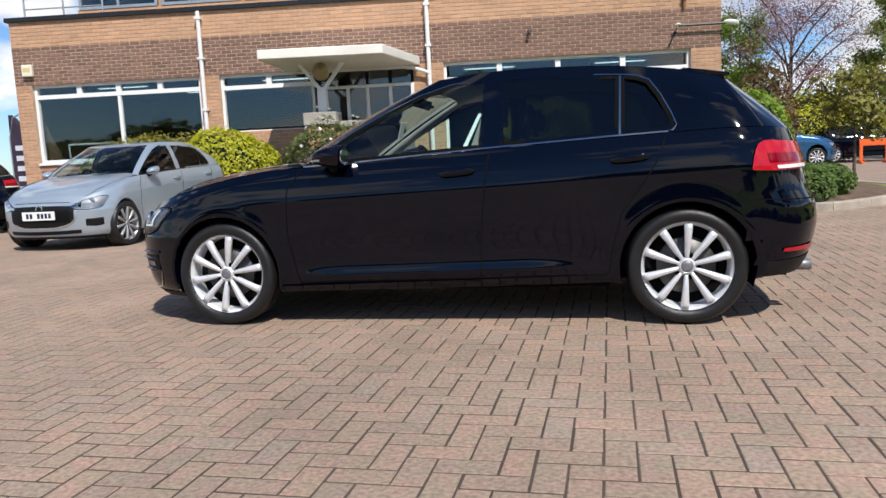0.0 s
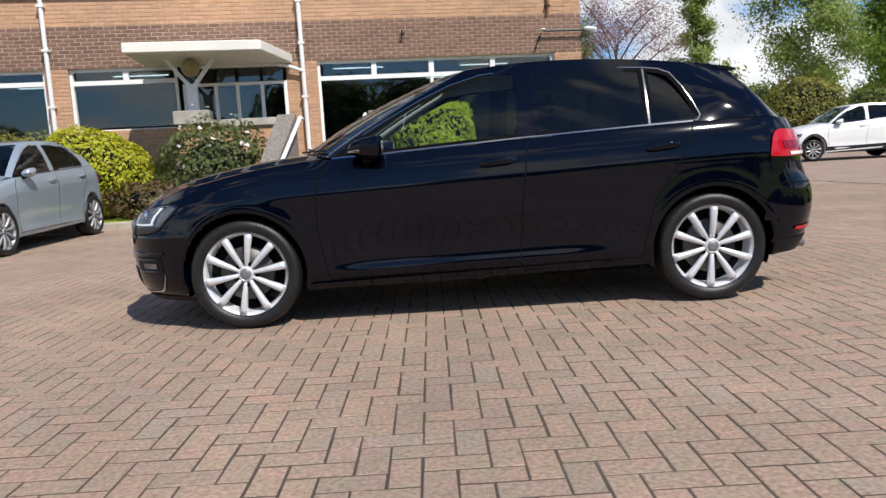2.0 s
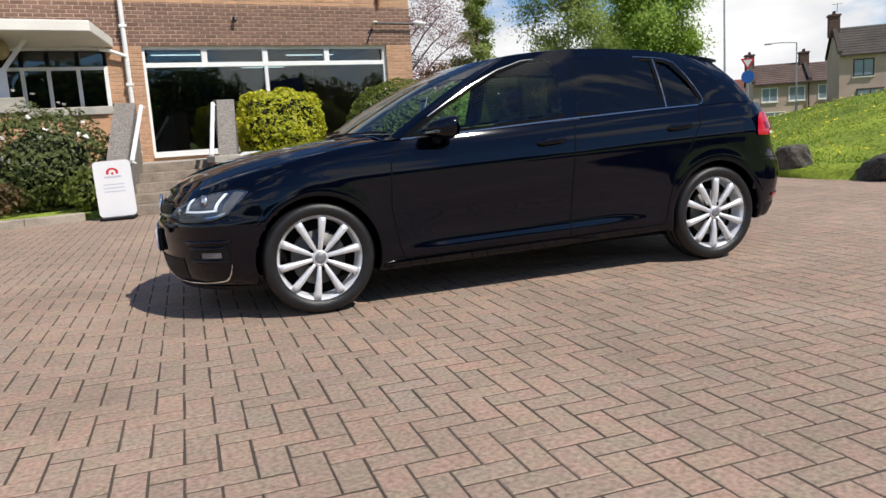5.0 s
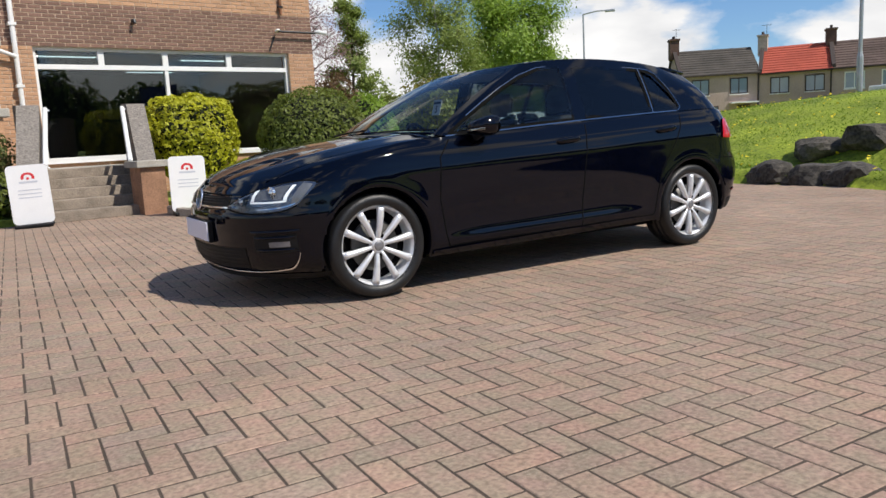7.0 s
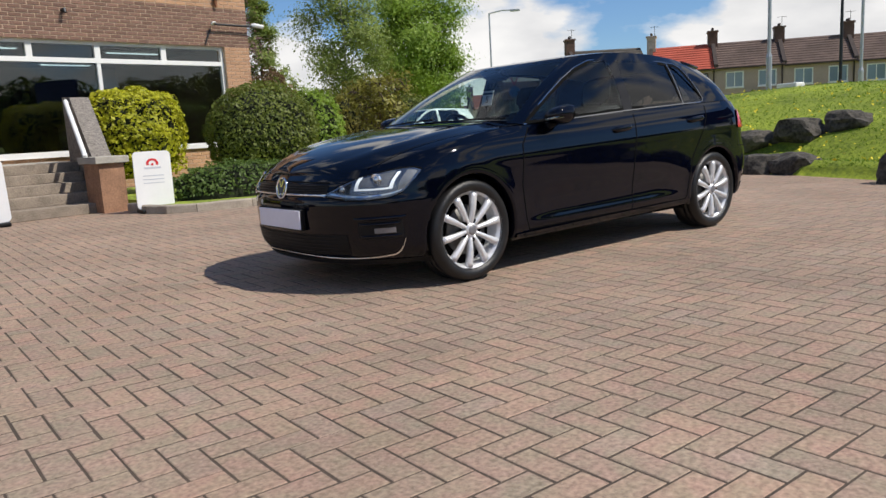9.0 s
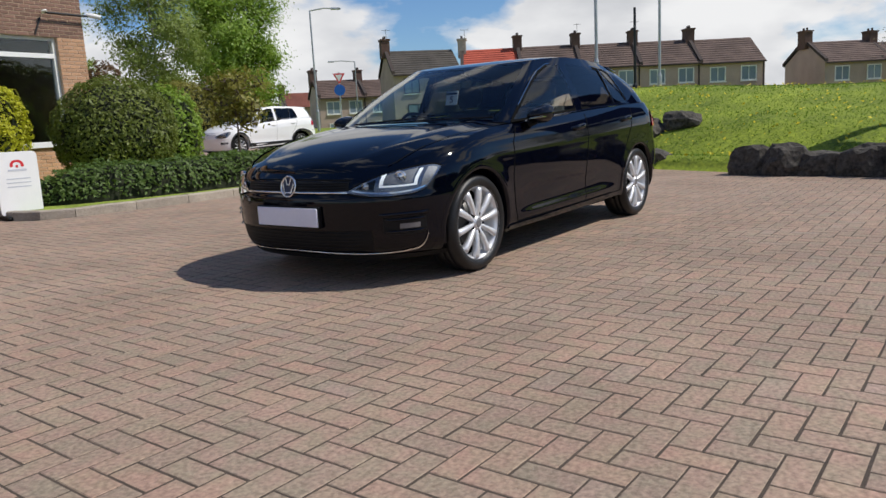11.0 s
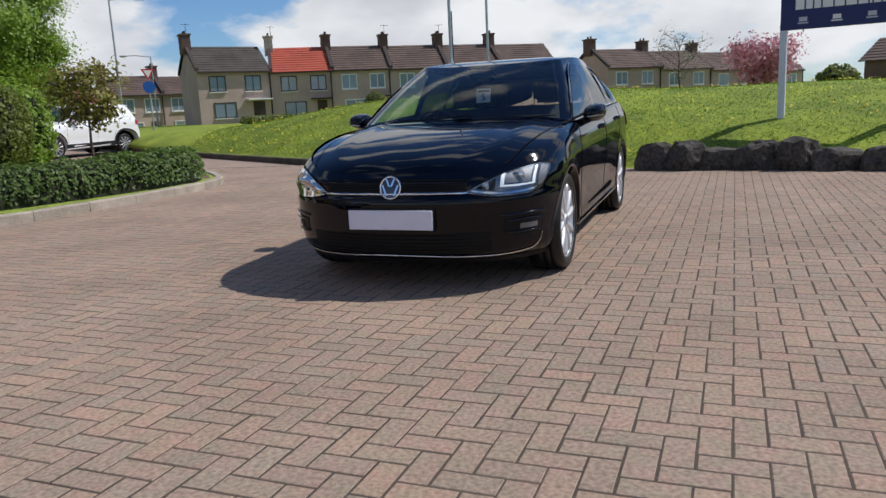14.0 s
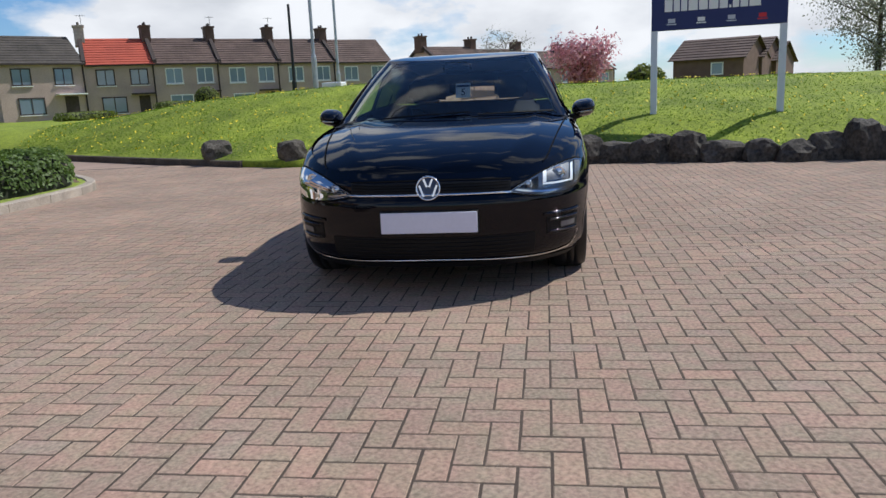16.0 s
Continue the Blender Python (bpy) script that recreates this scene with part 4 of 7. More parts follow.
# roof
bm = bmesh.new()
edge = [cabin_point(k, 1.0) for k in keys]
loop = edge + [Vector((p.x, -p.y, p.z)) for p in reversed(edge[1:-1])]
rings = []
for j in range(13):
    s = math.cos(j / 12 * math.pi / 2)
    rings.append([(0.72 + s * (p.x - 0.72), s * p.y, c_roof(0.72 + s * (p.x - 0.72)) - .015 * s ** 5) for p in loop])
grid(bm, rings, closed=True)
bmesh.ops.remove_doubles(bm, verts=list(bm.verts), dist=1e-4)
bmesh.ops.recalc_face_normals(bm, faces=list(bm.faces))
part("roof", bm, M_BLACK, car, smooth=True)

# tailgate spoiler: the roof runs on over the glass
bm = bmesh.new()
rows = []
for k in range(21):
    y = lerp(-.562, .562, k / 20)
    xt = 1.580 + .045 * (1 - (y / .562) ** 2)
    over = [(x, y, c_roof(x) - .014 * (abs(y) / .6) ** 5 + .004) for x in (1.34, 1.42, 1.50, xt - .03, xt - .008)]
    zt = over[-1][2]
    rows.append([(1.34, y, over[0][2] - .03)] + over + [(xt, y, zt - .007), (xt - .003, y, zt - .016), (xt - .05, y, zt - .026), (1.42, y, zt - .040)])
vs = grid(bm, rows)
bm.faces.new(vs[0]); bm.faces.new(vs[-1][::-1])
bmesh.ops.recalc_face_normals(bm, faces=list(bm.faces))
spoiler = part("spoiler", bm, M_BLACK, car, smooth=True)
part("brake_light", boxes((1.610, 1.6235, -.13, .13, 1.301, 1.310)), M_REDDEEP, spoiler, "thin red high brake light")


def side_band(poly, width, off, thick, closed=True, side=-1, zshift=0.0):
    """A raised band along a line on the side of the car, given in x and z."""
    line = []
    pts2 = poly + poly[:1] if closed else poly
    for (x0, z0), (x1, z1) in zip(pts2, pts2[1:]):
        n = max(1, int(math.hypot(x1 - x0, z1 - z0) / 0.03))
        line += [(lerp(x0, x1, k / n), lerp(z0, z1, k / n)) for k in range(n)]
    if not closed:
        line.append(pts2[-1])
    bm = bmesh.new()
    rows = []
    n = len(line)
    for i, (x, z) in enumerate(line):
        xa, za = line[(i - 1) % n] if closed or i > 0 else line[i]
        xb, zb = line[(i + 1) % n] if closed or i < n - 1 else line[i]
        d = math.hypot(xb - xa, zb - za) or 1
        nx, nz = -(zb - za) / d * width / 2, (xb - xa) / d * width / 2
        row = []
        for s, o in ((-1, 0.0), (-1, thick), (1, thick), (1, 0.0)):
            px, pz = x + nx * s, z + nz * s + zshift
            y = (cabin_y(px, pz) if pz > c_top(px) - .002 else -side_y(px, pz))
            row.append((px, (y - off - o) * (-side), pz))
        rows.append(row)
    if closed:
        rows.append(rows[0])
    grid(bm, rows)
    return bm


for sd in (-1, 1):
    for poly in (DOOR_FRONT, DOOR_REAR, QUARTER):
        part("window_seal", side_band(poly, .020, .001, .004, side=sd), M_UNDER, car)
    part("belt_trim", side_band([(-.80, .926), (-.5, .938), (.235, .980), (.955, 1.012), (1.235, 1.022)], .008, .005, .004, False, sd), M_TRIM, car, "thin chrome strip under the windows")
    part("divider_bar", side_band([(.989, 1.016), (.994, 1.18), (1.000, 1.338)], .011, .0055, .004, False, sd), M_TRIM, car, "slim grey bar between the rear windows")
    part("window_top_trim", side_band([(-.62, 1.045), (-.48, 1.125), (-.3, 1.22), (-.12, 1.300), (.06, 1.353), (.25, 1.368), (.5, 1.369), (.8, 1.359), (1.016, 1.345), (1.09, 1.335), (1.152, 1.307), (1.206, 1.225), (1.254, 1.125), (1.280, 1.055), (1.262, 1.030), (1.235, 1.022)], .0055, .004, .004, False, sd), M_TRIM, car, "thin chrome strip over the windows")
    # shut lines of doors, wing and fuel of the tailgate
    for line in ([(-.80, .905), (-.885, .80), (-.90, .55), (-.86, .32), (-.84, .255)], [(.30, .985), (.275, .85), (.245, .6), (.225, .30), (.225, .262)],
                 [(1.225, 1.02), (1.19, .90), (1.11, .77), (.99, .60), (.945, .44), (.92, .30), (.90, .272)], [(-.84, .255), (-.3, .262), (.225, .268), (.90, .275)]):
        part("shut_line", side_band(line, .007, .0008, .0012, False, sd), M_UNDER, car)
    part("sill_trim", side_band([(-.96, .225), (-.4, .238), (.2, .250), (.75, .262)], .022, .002, .011, False, sd), M_BLACK, car, "glossy sill edge")
    # door handles: a recess and a grip
    for hx, hz in ((.115, .858), (1.035, .892)):
        bm = bmesh.new()
        rows = []
        for k in range(13):
            a = -1 + 2 * k / 12
            w = .022 * math.sqrt(max(0.02, 1 - a ** 4))
            bow = .036 * (1 - a ** 4) ** .5 + .003
            row = []
            for j in range(8):
                t = 2 * math.pi * j / 8
                z = hz + a * .008 + w * math.sin(t)
                x = hx + a * .105
                row.append((x, sd * (side_y(x, hz) + bow * (.75 + .25 * math.cos(t)) - .004), z))
            rows.append(row)
        vs = grid(bm, rows, closed=True)
        bm.faces.new([v for v in vs[0]])
        bm.faces.new([v for v in reversed(vs[-1])])
        part("door_handle", bm, M_BLACK, car, smooth=True)
    # arch lips and wheel wells
    for s in (-1, 1):
        bm = bmesh.new()
        rows = []
        for k in range(41):
            t = radians(lerp(-16, 196, k / 40))
            row = []
            for r, o, inn in ((.345, -.16, 1), (.343, -.004, 0), (.349, .0025, 0), (.362, .0025, 0), (.380, .0005, 0)):
                x, z = s * AX + r * math.cos(t), .312 + r * math.sin(t)
                zz = max(z, c_bottom(x) - .01)
                row.append((x, sd * (side_y(x, zz) + o), zz))
            rows.append(row)
        grid(bm, rows)
        part("arch_lip", bm, M_BLACK, car, smooth=True)
        bm = bmesh.new()
        rows = []
        for k in range(25):
            t = radians(lerp(-20, 200, k / 24))
            rows.append([(s * AX + .36 * math.cos(t), sd * y, .312 + .36 * math.sin(t)) for y in (.80, .60, .46)])
        vs = grid(bm, rows)
        bm.faces.new([r[2] for r in vs])
        part("wheel_well", bm, M_UNDER, car)
    # door mirror: a rounded shell with a flat back
    bm = bmesh.new()
    rows = []
    for k in range(17):
        a = -1 + 2 * k / 16
        e = max(.02, 1 - abs(a) ** 3.2) ** .5
        y = .926 + .082 * a
        zc, hz = .972 + .010 * a, .062 * e
        row = []
        for j in range(20):
            t = 2 * math.pi * j / 20
            cx, cz = math.cos(t), math.sin(t)
            back = .036 * e * abs(cx) ** .35 if cx > 0 else -.150 * e * abs(cx) ** 1.15
            row.append((-.545 + back + .010 * cz, sd * y, zc + hz * math.copysign(abs(cz) ** .85, cz) * (1 if cx > 0 else 1 - .10 * abs(cx))))
        rows.append(row)
    vs = grid(bm, rows, closed=True)
    bm.faces.new(vs[0]); bm.faces.new(vs[-1][::-1])
    bmesh.ops.recalc_face_normals(bm, faces=list(bm.faces))
    mir = part("door_mirror", bm, M_BLACK, car, smooth=True)
    bm = bmesh.new()
    tube(bm, [(-.60, sd * .835, .905), (-.60, sd * .865, .915), (-.595, sd * .90, .935)], [.030, .024, .030], 10)
    part("stalk", bm, M_PLASTIC, mir)
    bm = bmesh.new()
    rows = [[(-.545 - (.150 * math.cos(b) ** 1.15) * max(.02, 1 - abs(a) ** 3.2) ** .5 - .0035, sd * (.926 + .082 * a), .948 + .010 * a + dz) for b, dz in ((.10, -.006), (.05, -.003), (.05, .003), (.10, .006))] for a in [-.9 + 1.8 * k / 14 for k in range(15)]]
    grid(bm, rows)
    part("indicator", bm, M_TRIM, mir, "chrome-like repeater strip")
    bm = bmesh.new()
    lathe(bm, [(.0005, .0), (.047, .0), (.050, -.004)], 24, "x", Matrix.Translation((-.506, sd * .926, .972)) @ Matrix.Diagonal((1, 1.4, .95, 1)))
    part("mirror_glass", bm, M_CHROME, mir, "silvered mirror glass")


def nose_patch(lo, hi, off, n=26, m=5, side=1, close=0.0):
    """A patch of the nose between two lines of (angle, z)."""
    fl, fh = spline(lo), spline(hi)
    a0, a1 = max(lo[0][0], hi[0][0]), min(lo[-1][0], hi[-1][0])
    bm = bmesh.new()
    rows = []
    for j in range(m + 1):
        row = []
        for k in range(n + 1):
            a = lerp(a0, a1, k / n)
            z = lerp(fl(a), fh(a), j / m)
            o = off + close * math.sin(math.pi * j / m) * min(1, 6 * min(k, n - k) / n)
            p = nose(abs(a), z, o)
            row.append((p.x, p.y * side * (1 if a >= 0 else -1), z))
        rows.append(row)
    grid(bm, rows)
    return bm


LAMP_LO = [(25, .577), (32, .561), (40, .553), (50, .556), (58, .568), (63, .592), (67, .660)]
LAMP_HI = [(25, .590), (31, .630), (38, .668), (46, .696), (56, .716), (63, .718), (67, .706)]
lamp_lo, lamp_hi = spline(LAMP_LO), spline(LAMP_HI)
for sd in (1, -1):
    lamp = part("headlight", nose_patch(LAMP_LO, LAMP_HI, .003, side=sd, n=36), M_LAMPIN, car, "clear headlight with a lit bracket of light", True)
    part("bezel", nose_patch([(a, lamp_lo(a) + .030) for a in (27.5, 31, 34, 37)], [(a, lamp_hi(a) - .012) for a in (27.5, 31, 34, 37)], .0045, n=12, side=sd), M_GLOSSBLK, lamp, "dark inner bezel", True)
    part("bezel", nose_patch([(a, .622) for a in (41, 48, 55)], [(a, lamp_hi(a) - .010) for a in (41, 48, 55)], .0045, n=10, side=sd), M_ALLOY_IN, lamp, "grey inner reflector", True)
    part("bezel", nose_patch([(a, lamp_lo(a) + .016) for a in (60, 63, 65.5)], [(a, lamp_hi(a) - .010) for a in (60, 63, 65.5)], .0045, n=8, side=sd), M_ALLOY_IN, lamp, "grey outer reflector", True)
    part("chrome_edge", nose_patch([(a, lamp_lo(a) + .014) for a in (27, 32, 40, 50, 58, 62)], [(a, lamp_lo(a) + .022) for a in (27, 32, 40, 50, 58, 62)], .007, n=20, m=1, side=sd), M_CHROME, lamp, "bright line along the lamp's foot", True)
    for am, zc, rr in ((32.5, .612, .62), (48, .660, 1.0)):
        c = nose(am, zc, .005)
        out = Vector((-1, -.25 * sd, 0))
        mm = Matrix.Translation(Vector((c.x, c.y * sd, c.z))) @ out.to_track_quat("Y", "Z").to_matrix().to_4x4() @ Matrix.Scale(rr, 4)
        bm = bmesh.new()
        lathe(bm, [(.036, -.010), (.037, .004), (.030, .006), (.026, .0), (.020, .007), (.009, .011), (.0005, .012)], 24, "y", mm)
        part("projector", bm, M_CHROME, lamp, "bright projector lens", True)
    for lo_l, hi_l, nn in (([(39, .604), (48, .604), (57.6, .610)], [(39, .614), (48, .614), (57.6, .620)], 14), ([(39, .616), (40.8, .616)], [(39, .672), (40.8, .680)], 3), ([(55.8, .620), (57.6, .621)], [(55.8, .702), (57.6, .704)], 3)):
        part("light_strip", nose_patch(lo_l, hi_l, .009, n=nn, side=sd), M_DRL, lamp, "glowing running light", True)
    lens = part("lens_cover", nose_patch(LAMP_LO, LAMP_HI, .010, side=sd, close=.012, n=36), M_LENS, lamp, "", True)
    lens.visible_shadow = False
    # dark gap round the lamp and the bonnet's front edge
    part("shut_line", nose_patch([(a, lamp_hi(a) - .001) for a in (25, 31, 38, 46, 56, 63, 67)], [(a, lamp_hi(a) + .007) for a in (25, 31, 38, 46, 56, 63, 67)], .0035, n=30, m=1, side=sd), M_UNDER, car)
    part("shut_line", nose_patch([(a, lamp_lo(a) - .007) for a in (25, 32, 40, 50, 58, 63)], [(a, lamp_lo(a) + .001) for a in (25, 32, 40, 50, 58, 63)], .0035, n=30, m=1, side=sd), M_UNDER, car)
    # fog lamp in its slot
    fog = part("fog_slot", nose_patch([(42, .332), (54, .322), (64, .335)], [(42, .424), (54, .426), (64, .434)], .0025, side=sd), M_PLASTIC, car, "black bumper slot", True)
    for z in (.334, .404):
        part("fin", nose_patch([(43, z), (63, z + .004)], [(43, z + .012), (63, z + .018)], .012, side=sd, close=.006), M_BLACK, fog, "", True)
    part("fin", nose_patch([(40, .432), (66, .440)], [(40, .450), (66, .458)], .006, side=sd, close=.007), M_BLACK, fog, "glossy lip over the slot", True)
    part("fog_lamp", nose_patch([(50, .358), (60.5, .361)], [(50, .388), (60.5, .391)], .009, n=12, side=sd), M_ALLOY_IN, fog, "clear fog lamp", True)

# the front's middle
part("upper_grille", nose_patch([(-25, .589), (0, .588), (25, .589)], [(-25, .642), (0, .648), (25, .642)], .003), M_PLASTIC, car, "black slatted grille", True)
for z in (.603, .618, .633):
    part("grille_slat", nose_patch([(-24, z), (24, z)], [(-24, z + .006), (24, z + .006)], .007, close=.003), M_GLOSSBLK, car)
part("grille_strip", nose_patch([(-25, .5775), (25, .5775)], [(-25, .587), (25, .587)], .010, close=.003), M_CHROME, car, "thin chrome strip", True)
part("shut_line", nose_patch([(-25, .648), (0, .654), (25, .648)], [(-25, .655), (0, .661), (25, .655)], .002, n=30, m=1), M_UNDER, car)
low = part("lower_grille", nose_patch([(-38, .232), (0, .226), (38, .232)], [(-36, .352), (0, .350), (36, .352)], .003, n=40), M_PLASTIC, car, "black lower grille", True)
for k in range(5):
    z = .246 + .022 * k
    part("slat", nose_patch([(-35, z), (35, z)], [(-35, z + .007), (35, z + .007)], .006, n=40, close=.003), M_PLASTIC, low)
TRIM_LINE = [(0, .209), (25, .201), (42, .203), (54, .217), (60, .236), (63, .276), (64.5, .318)]
trim_z = [(-a, z) for a, z in reversed(TRIM_LINE[1:])] + TRIM_LINE
part("bumper_trim", nose_patch(trim_z, [(a, z + .009) for a, z in trim_z], .006, n=80, close=.003), M_CHROME, car, "chrome strip along the lower bumper", True)
part("front_lip", nose_patch([(-80, .165), (0, .168), (80, .165)], [(-80, .196), (0, .198), (80, .196)], .006, n=50), M_PLASTIC, car, "", True)
bm = bmesh.new()
box(bm, -2.158, -2.147, -.264, .264, .378, .492)
bmesh.ops.bevel(bm, geom=list(bm.edges), offset=.003, segments=1, affect="EDGES")
part("number_plate", bm, M_PLATE, car, "blanked pale number plate")
part("plate_holder", boxes((-2.148, -2.120, -.272, .272, .370, .500), bevel=.004), M_PLASTIC, car)
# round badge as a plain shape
bm = bmesh.new()
mb = Matrix.Translation((-2.112, 0, .617)) @ Euler((0, 0, radians(90))).to_matrix().to_4x4() @ Euler((radians(10), 0, 0)).to_matrix().to_4x4()
lathe(bm, [(.056, -.004), (.066, -.002), (.068, .010), (.064, .014), (.059, .012), (.057, .006)], 36, "y", mb)
badge = part("badge", bm, M_CHROME, car, "round chrome badge with a dark blue face", True)
bm = bmesh.new()
lathe(bm, [(.058, .004), (.02, .006), (.0005, .0065)], 30, "y", mb)
part("badge_face", bm, mat("badge_blue", (0.02, 0.03, 0.07), 0.3, vary=0.05, coat=0.5), badge)
for x0, z0, x1, z1 in ((-.024, .050, -.006, .006), (.024, .050, .006, .006), (-.048, .016, -.024, -.046), (.048, .016, .024, -.046)):
    d = Vector((x1 - x0, 0, z1 - z0))
    m2 = mb @ Matrix.Translation(((x0 + x1) / 2, .009, (z0 + z1) / 2)) @ Matrix.Rotation(-math.atan2(d.z, d.x), 4, "Y")
    bm = bmesh.new()
    box(bm, -d.length / 2, d.length / 2, -.003, .003, -.0055, .0055, m2)
    part("badge_bar", bm, M_CHROME, badge)


def tail_patch(lo, hi, off, side, n=14, m=4):
    fl, fh = spline(lo), spline(hi)
    bm = bmesh.new()
    a0, a1 = lo[0][0], lo[-1][0]
    rows = []
    for j in range(m + 1):
        row = []
        for k in range(n + 1):
            a = lerp(a0, a1, k / n)
            z = lerp(fl(a), fh(a), j / m)
            p = tail(a, z, off)
            row.append((p.x, p.y * side, z))
        rows.append(row)
    grid(bm, rows)
    return bm


for sd in (1, -1):
    lamp = part("tail_light", tail_patch([(30, .80), (60, .798), (76, .798), (83.8, .803)], [(30, .935), (60, .946), (74, .946), (78, .925), (81.5, .875), (83.8, .815)], .010, sd, n=24, m=6), M_RED, car, "red tail light", True)
    part("lamp_band", tail_patch([(32, .838), (60, .838), (74, .840)], [(32, .880), (60, .884), (74, .886)], .0135, sd), M_REDDEEP, lamp, "deep red inner lamp", True)
    part("reverse_lamp", tail_patch([(30, .806), (70, .805)], [(30, .826), (70, .822)], .014, sd), M_BOARDLAMP, lamp, "pale lamp strip", True)
    part("rear_reflector", tail_patch([(38, .375), (72, .380)], [(38, .405), (72, .398)], .007, sd), M_RED, car, "", True)
    part("bumper_seam", tail_patch([(0, .640), (45, .640), (86, .650)], [(0, .646), (45, .646), (86, .656)], .0025, sd), M_UNDER, car)
    part("rear_valance", tail_patch([(0, .255), (45, .255), (80, .25)], [(0, .34), (45, .34), (80, .33)], .004, sd), M_PLASTIC, car, "", True)
bm = bmesh.new()
for y in (-.52, -.44):
    lathe(bm, [(.026, -.10), (.031, -.10), (.031, .02), (.028, .022), (.028, .01), (.028, -.09)], 18, "x", Matrix.Translation((1.985, y, .262)))
part("exhaust_tips", bm, M_ALLOY_IN, car, "twin chrome exhaust tips", True)

# floor pan and the inside
for sd in (-1, 1):
    bm = bmesh.new()
    rows = []
    for k in range(17):
        v = lerp(.03, .985, k / 16)
        a, b = cabin_point(("n", .93), v), cabin_point(("s", .012), v)
        mid = Vector((.35, 0, a.z))
        row = []
        for p, o in ((a, .012), (a, .045), (b, .045), (b, .014)):
            q = p + (mid - p).normalized() * o
            row.append((q.x, -sd * q.y, q.z))
        rows.append(row)
    grid(bm, rows)
    part("pillar_trim", bm, M_LINER, car, "pale grey pillar lining", True)
bm = bmesh.new()
rows = []
for k in range(15):
    x = lerp(-.12, 1.40, k / 14)
    rows.append([(x, y * (roof_edge_y(x) - .03), c_roof(x) - .045 - .030 * abs(y) ** 5) for y in [-1 + 2 * j / 14 for j in range(15)]])
grid(bm, rows)
part("headlining", bm, M_LINER, car, "pale grey roof lining", True)
bm = bmesh.new()
box(bm, -.90, .92, -.80, .80, .20, .28)
box(bm, -1.95, 1.90, -.44, .44, .19, .30)
box(bm, -1.95, -.95, -.44, .44, .30, .60)
box(bm, 1.0, 1.85, -.80, .80, .65, .72)
part("floor_pan", bm, M_UNDER, car)
bm = bmesh.new()
rows = []
for k in range(11):
    y = lerp(-.80, .80, k / 10)
    hump = .035 * math.exp(-((y - .37) / .2) ** 2)
    rows.append([(-.98, y, .915), (-.72, y, .935), (-.55, y, .93 + hump), (-.46, y, .90 + hump), (-.44, y, .80), (-.52, y, .60), (-.60, y, .35)])
grid(bm, rows)
part("dashboard", bm, M_PLASTIC, car, "", True)
bm = bmesh.new()
wheel_m = Matrix.Translation((-.30, .37, .86)) @ Matrix.Rotation(radians(65), 4, "Y")
rows = []
for k in range(25):
    t = 2 * math.pi * k / 24
    rows.append([wheel_m @ Vector(((.185 + .014 * math.cos(s)) * math.cos(t), (.185 + .014 * math.cos(s)) * math.sin(t), .014 * math.sin(s))) for s in [2 * math.pi * j / 8 for j in range(8)]])
grid(bm, rows, closed=True)
box(bm, -.17, .17, -.02, .02, -.012, .012, wheel_m)
box(bm, -.06, .06, -.06, .06, -.02, .02, wheel_m)
tube(bm, [wheel_m @ Vector((0, 0, -.01)), (-.56, .37, .74)], .03, 8)
part("steering_wheel", bm, M_PLASTIC, car, "", True)


def seat(x, y, w):
    bm = bmesh.new()
    box(bm, x - .26, x + .24, y - w, y + w, .36, .50)
    m1 = Matrix.Translation((x + .22, y, .46)) @ Matrix.Rotation(radians(14), 4, "Y")
    box(bm, -.07, .07, -w, w, 0, .58, m1)
    bmesh.ops.bevel(bm, geom=list(bm.edges), offset=.045, segments=3, affect="EDGES")
    s = part("seat", bm, M_SEAT, car, "dark cloth seat", True)
    for yy in ((y,) if w < .4 else (-.38, .38)):
        bm = bmesh.new()
        box(bm, -.045, .045, -.13, .13, .61, .79, Matrix.Translation((x + .22, yy, .46)) @ Matrix.Rotation(radians(12), 4, "Y"))
        bmesh.ops.bevel(bm, geom=list(bm.edges), offset=.035, segments=3, affect="EDGES")
        part("headrest", bm, M_SEAT, s, "", True)


seat(.10, -.37, .25)
seat(.10, .37, .25)
seat(.98, 0, .62)
bm = bmesh.new()
box(bm, -.06, .06, -.11, .11, -.03, .03, Matrix.Translation((-.26, 0, 1.30)) @ Matrix.Rotation(radians(20), 4, "Y"))
bmesh.ops.bevel(bm, geom=list(bm.edges), offset=.02, segments=2, affect="EDGES")
part("rear_view_mirror", bm, M_PLASTIC, car)
# price card hanging behind the windscreen
mc = Matrix.Translation((-.40, -.05, 1.13)) @ Matrix.Rotation(radians(-90), 4, "Z") @ Matrix.Rotation(radians(74), 4, "X")
bm = bmesh.new()
box(bm, -.055, .055, -.055, .055, -.001, .001, mc)
card = part("window_card", bm, M_CARD, car, "white card with a figure behind the windscreen")
bm = bmesh.new()
box(bm, -.05, .05, .026, .042, .002, .003, mc)
part("print_bar", bm, M_INK, card)
bm = text_bm("5", .075, .001)
bmesh.ops.transform(bm, matrix=mc @ Matrix.Translation((0, -.015, .003)), verts=list(bm.verts))
part("figure", bm, M_INK, card)
# wipers
for y0, y1 in ((.45, -.15), (-.2, -.70)):
    bm = bmesh.new()
    x0 = lambda y: -.80 - .24 * (1 - (abs(y) / .806) ** 2.2)
    ym = lerp(y0, y1, .5)
    tube(bm, [(x0(y0) - .02, y0, hood_z(x0(y0), y0) + .014), (x0(ym) + .0, ym, hood_z(x0(ym), ym) + .022), (x0(y1) + .02, y1, hood_z(x0(y1), y1) + .034)], .006, 6)
    part("wiper", bm, M_PLASTIC, car)


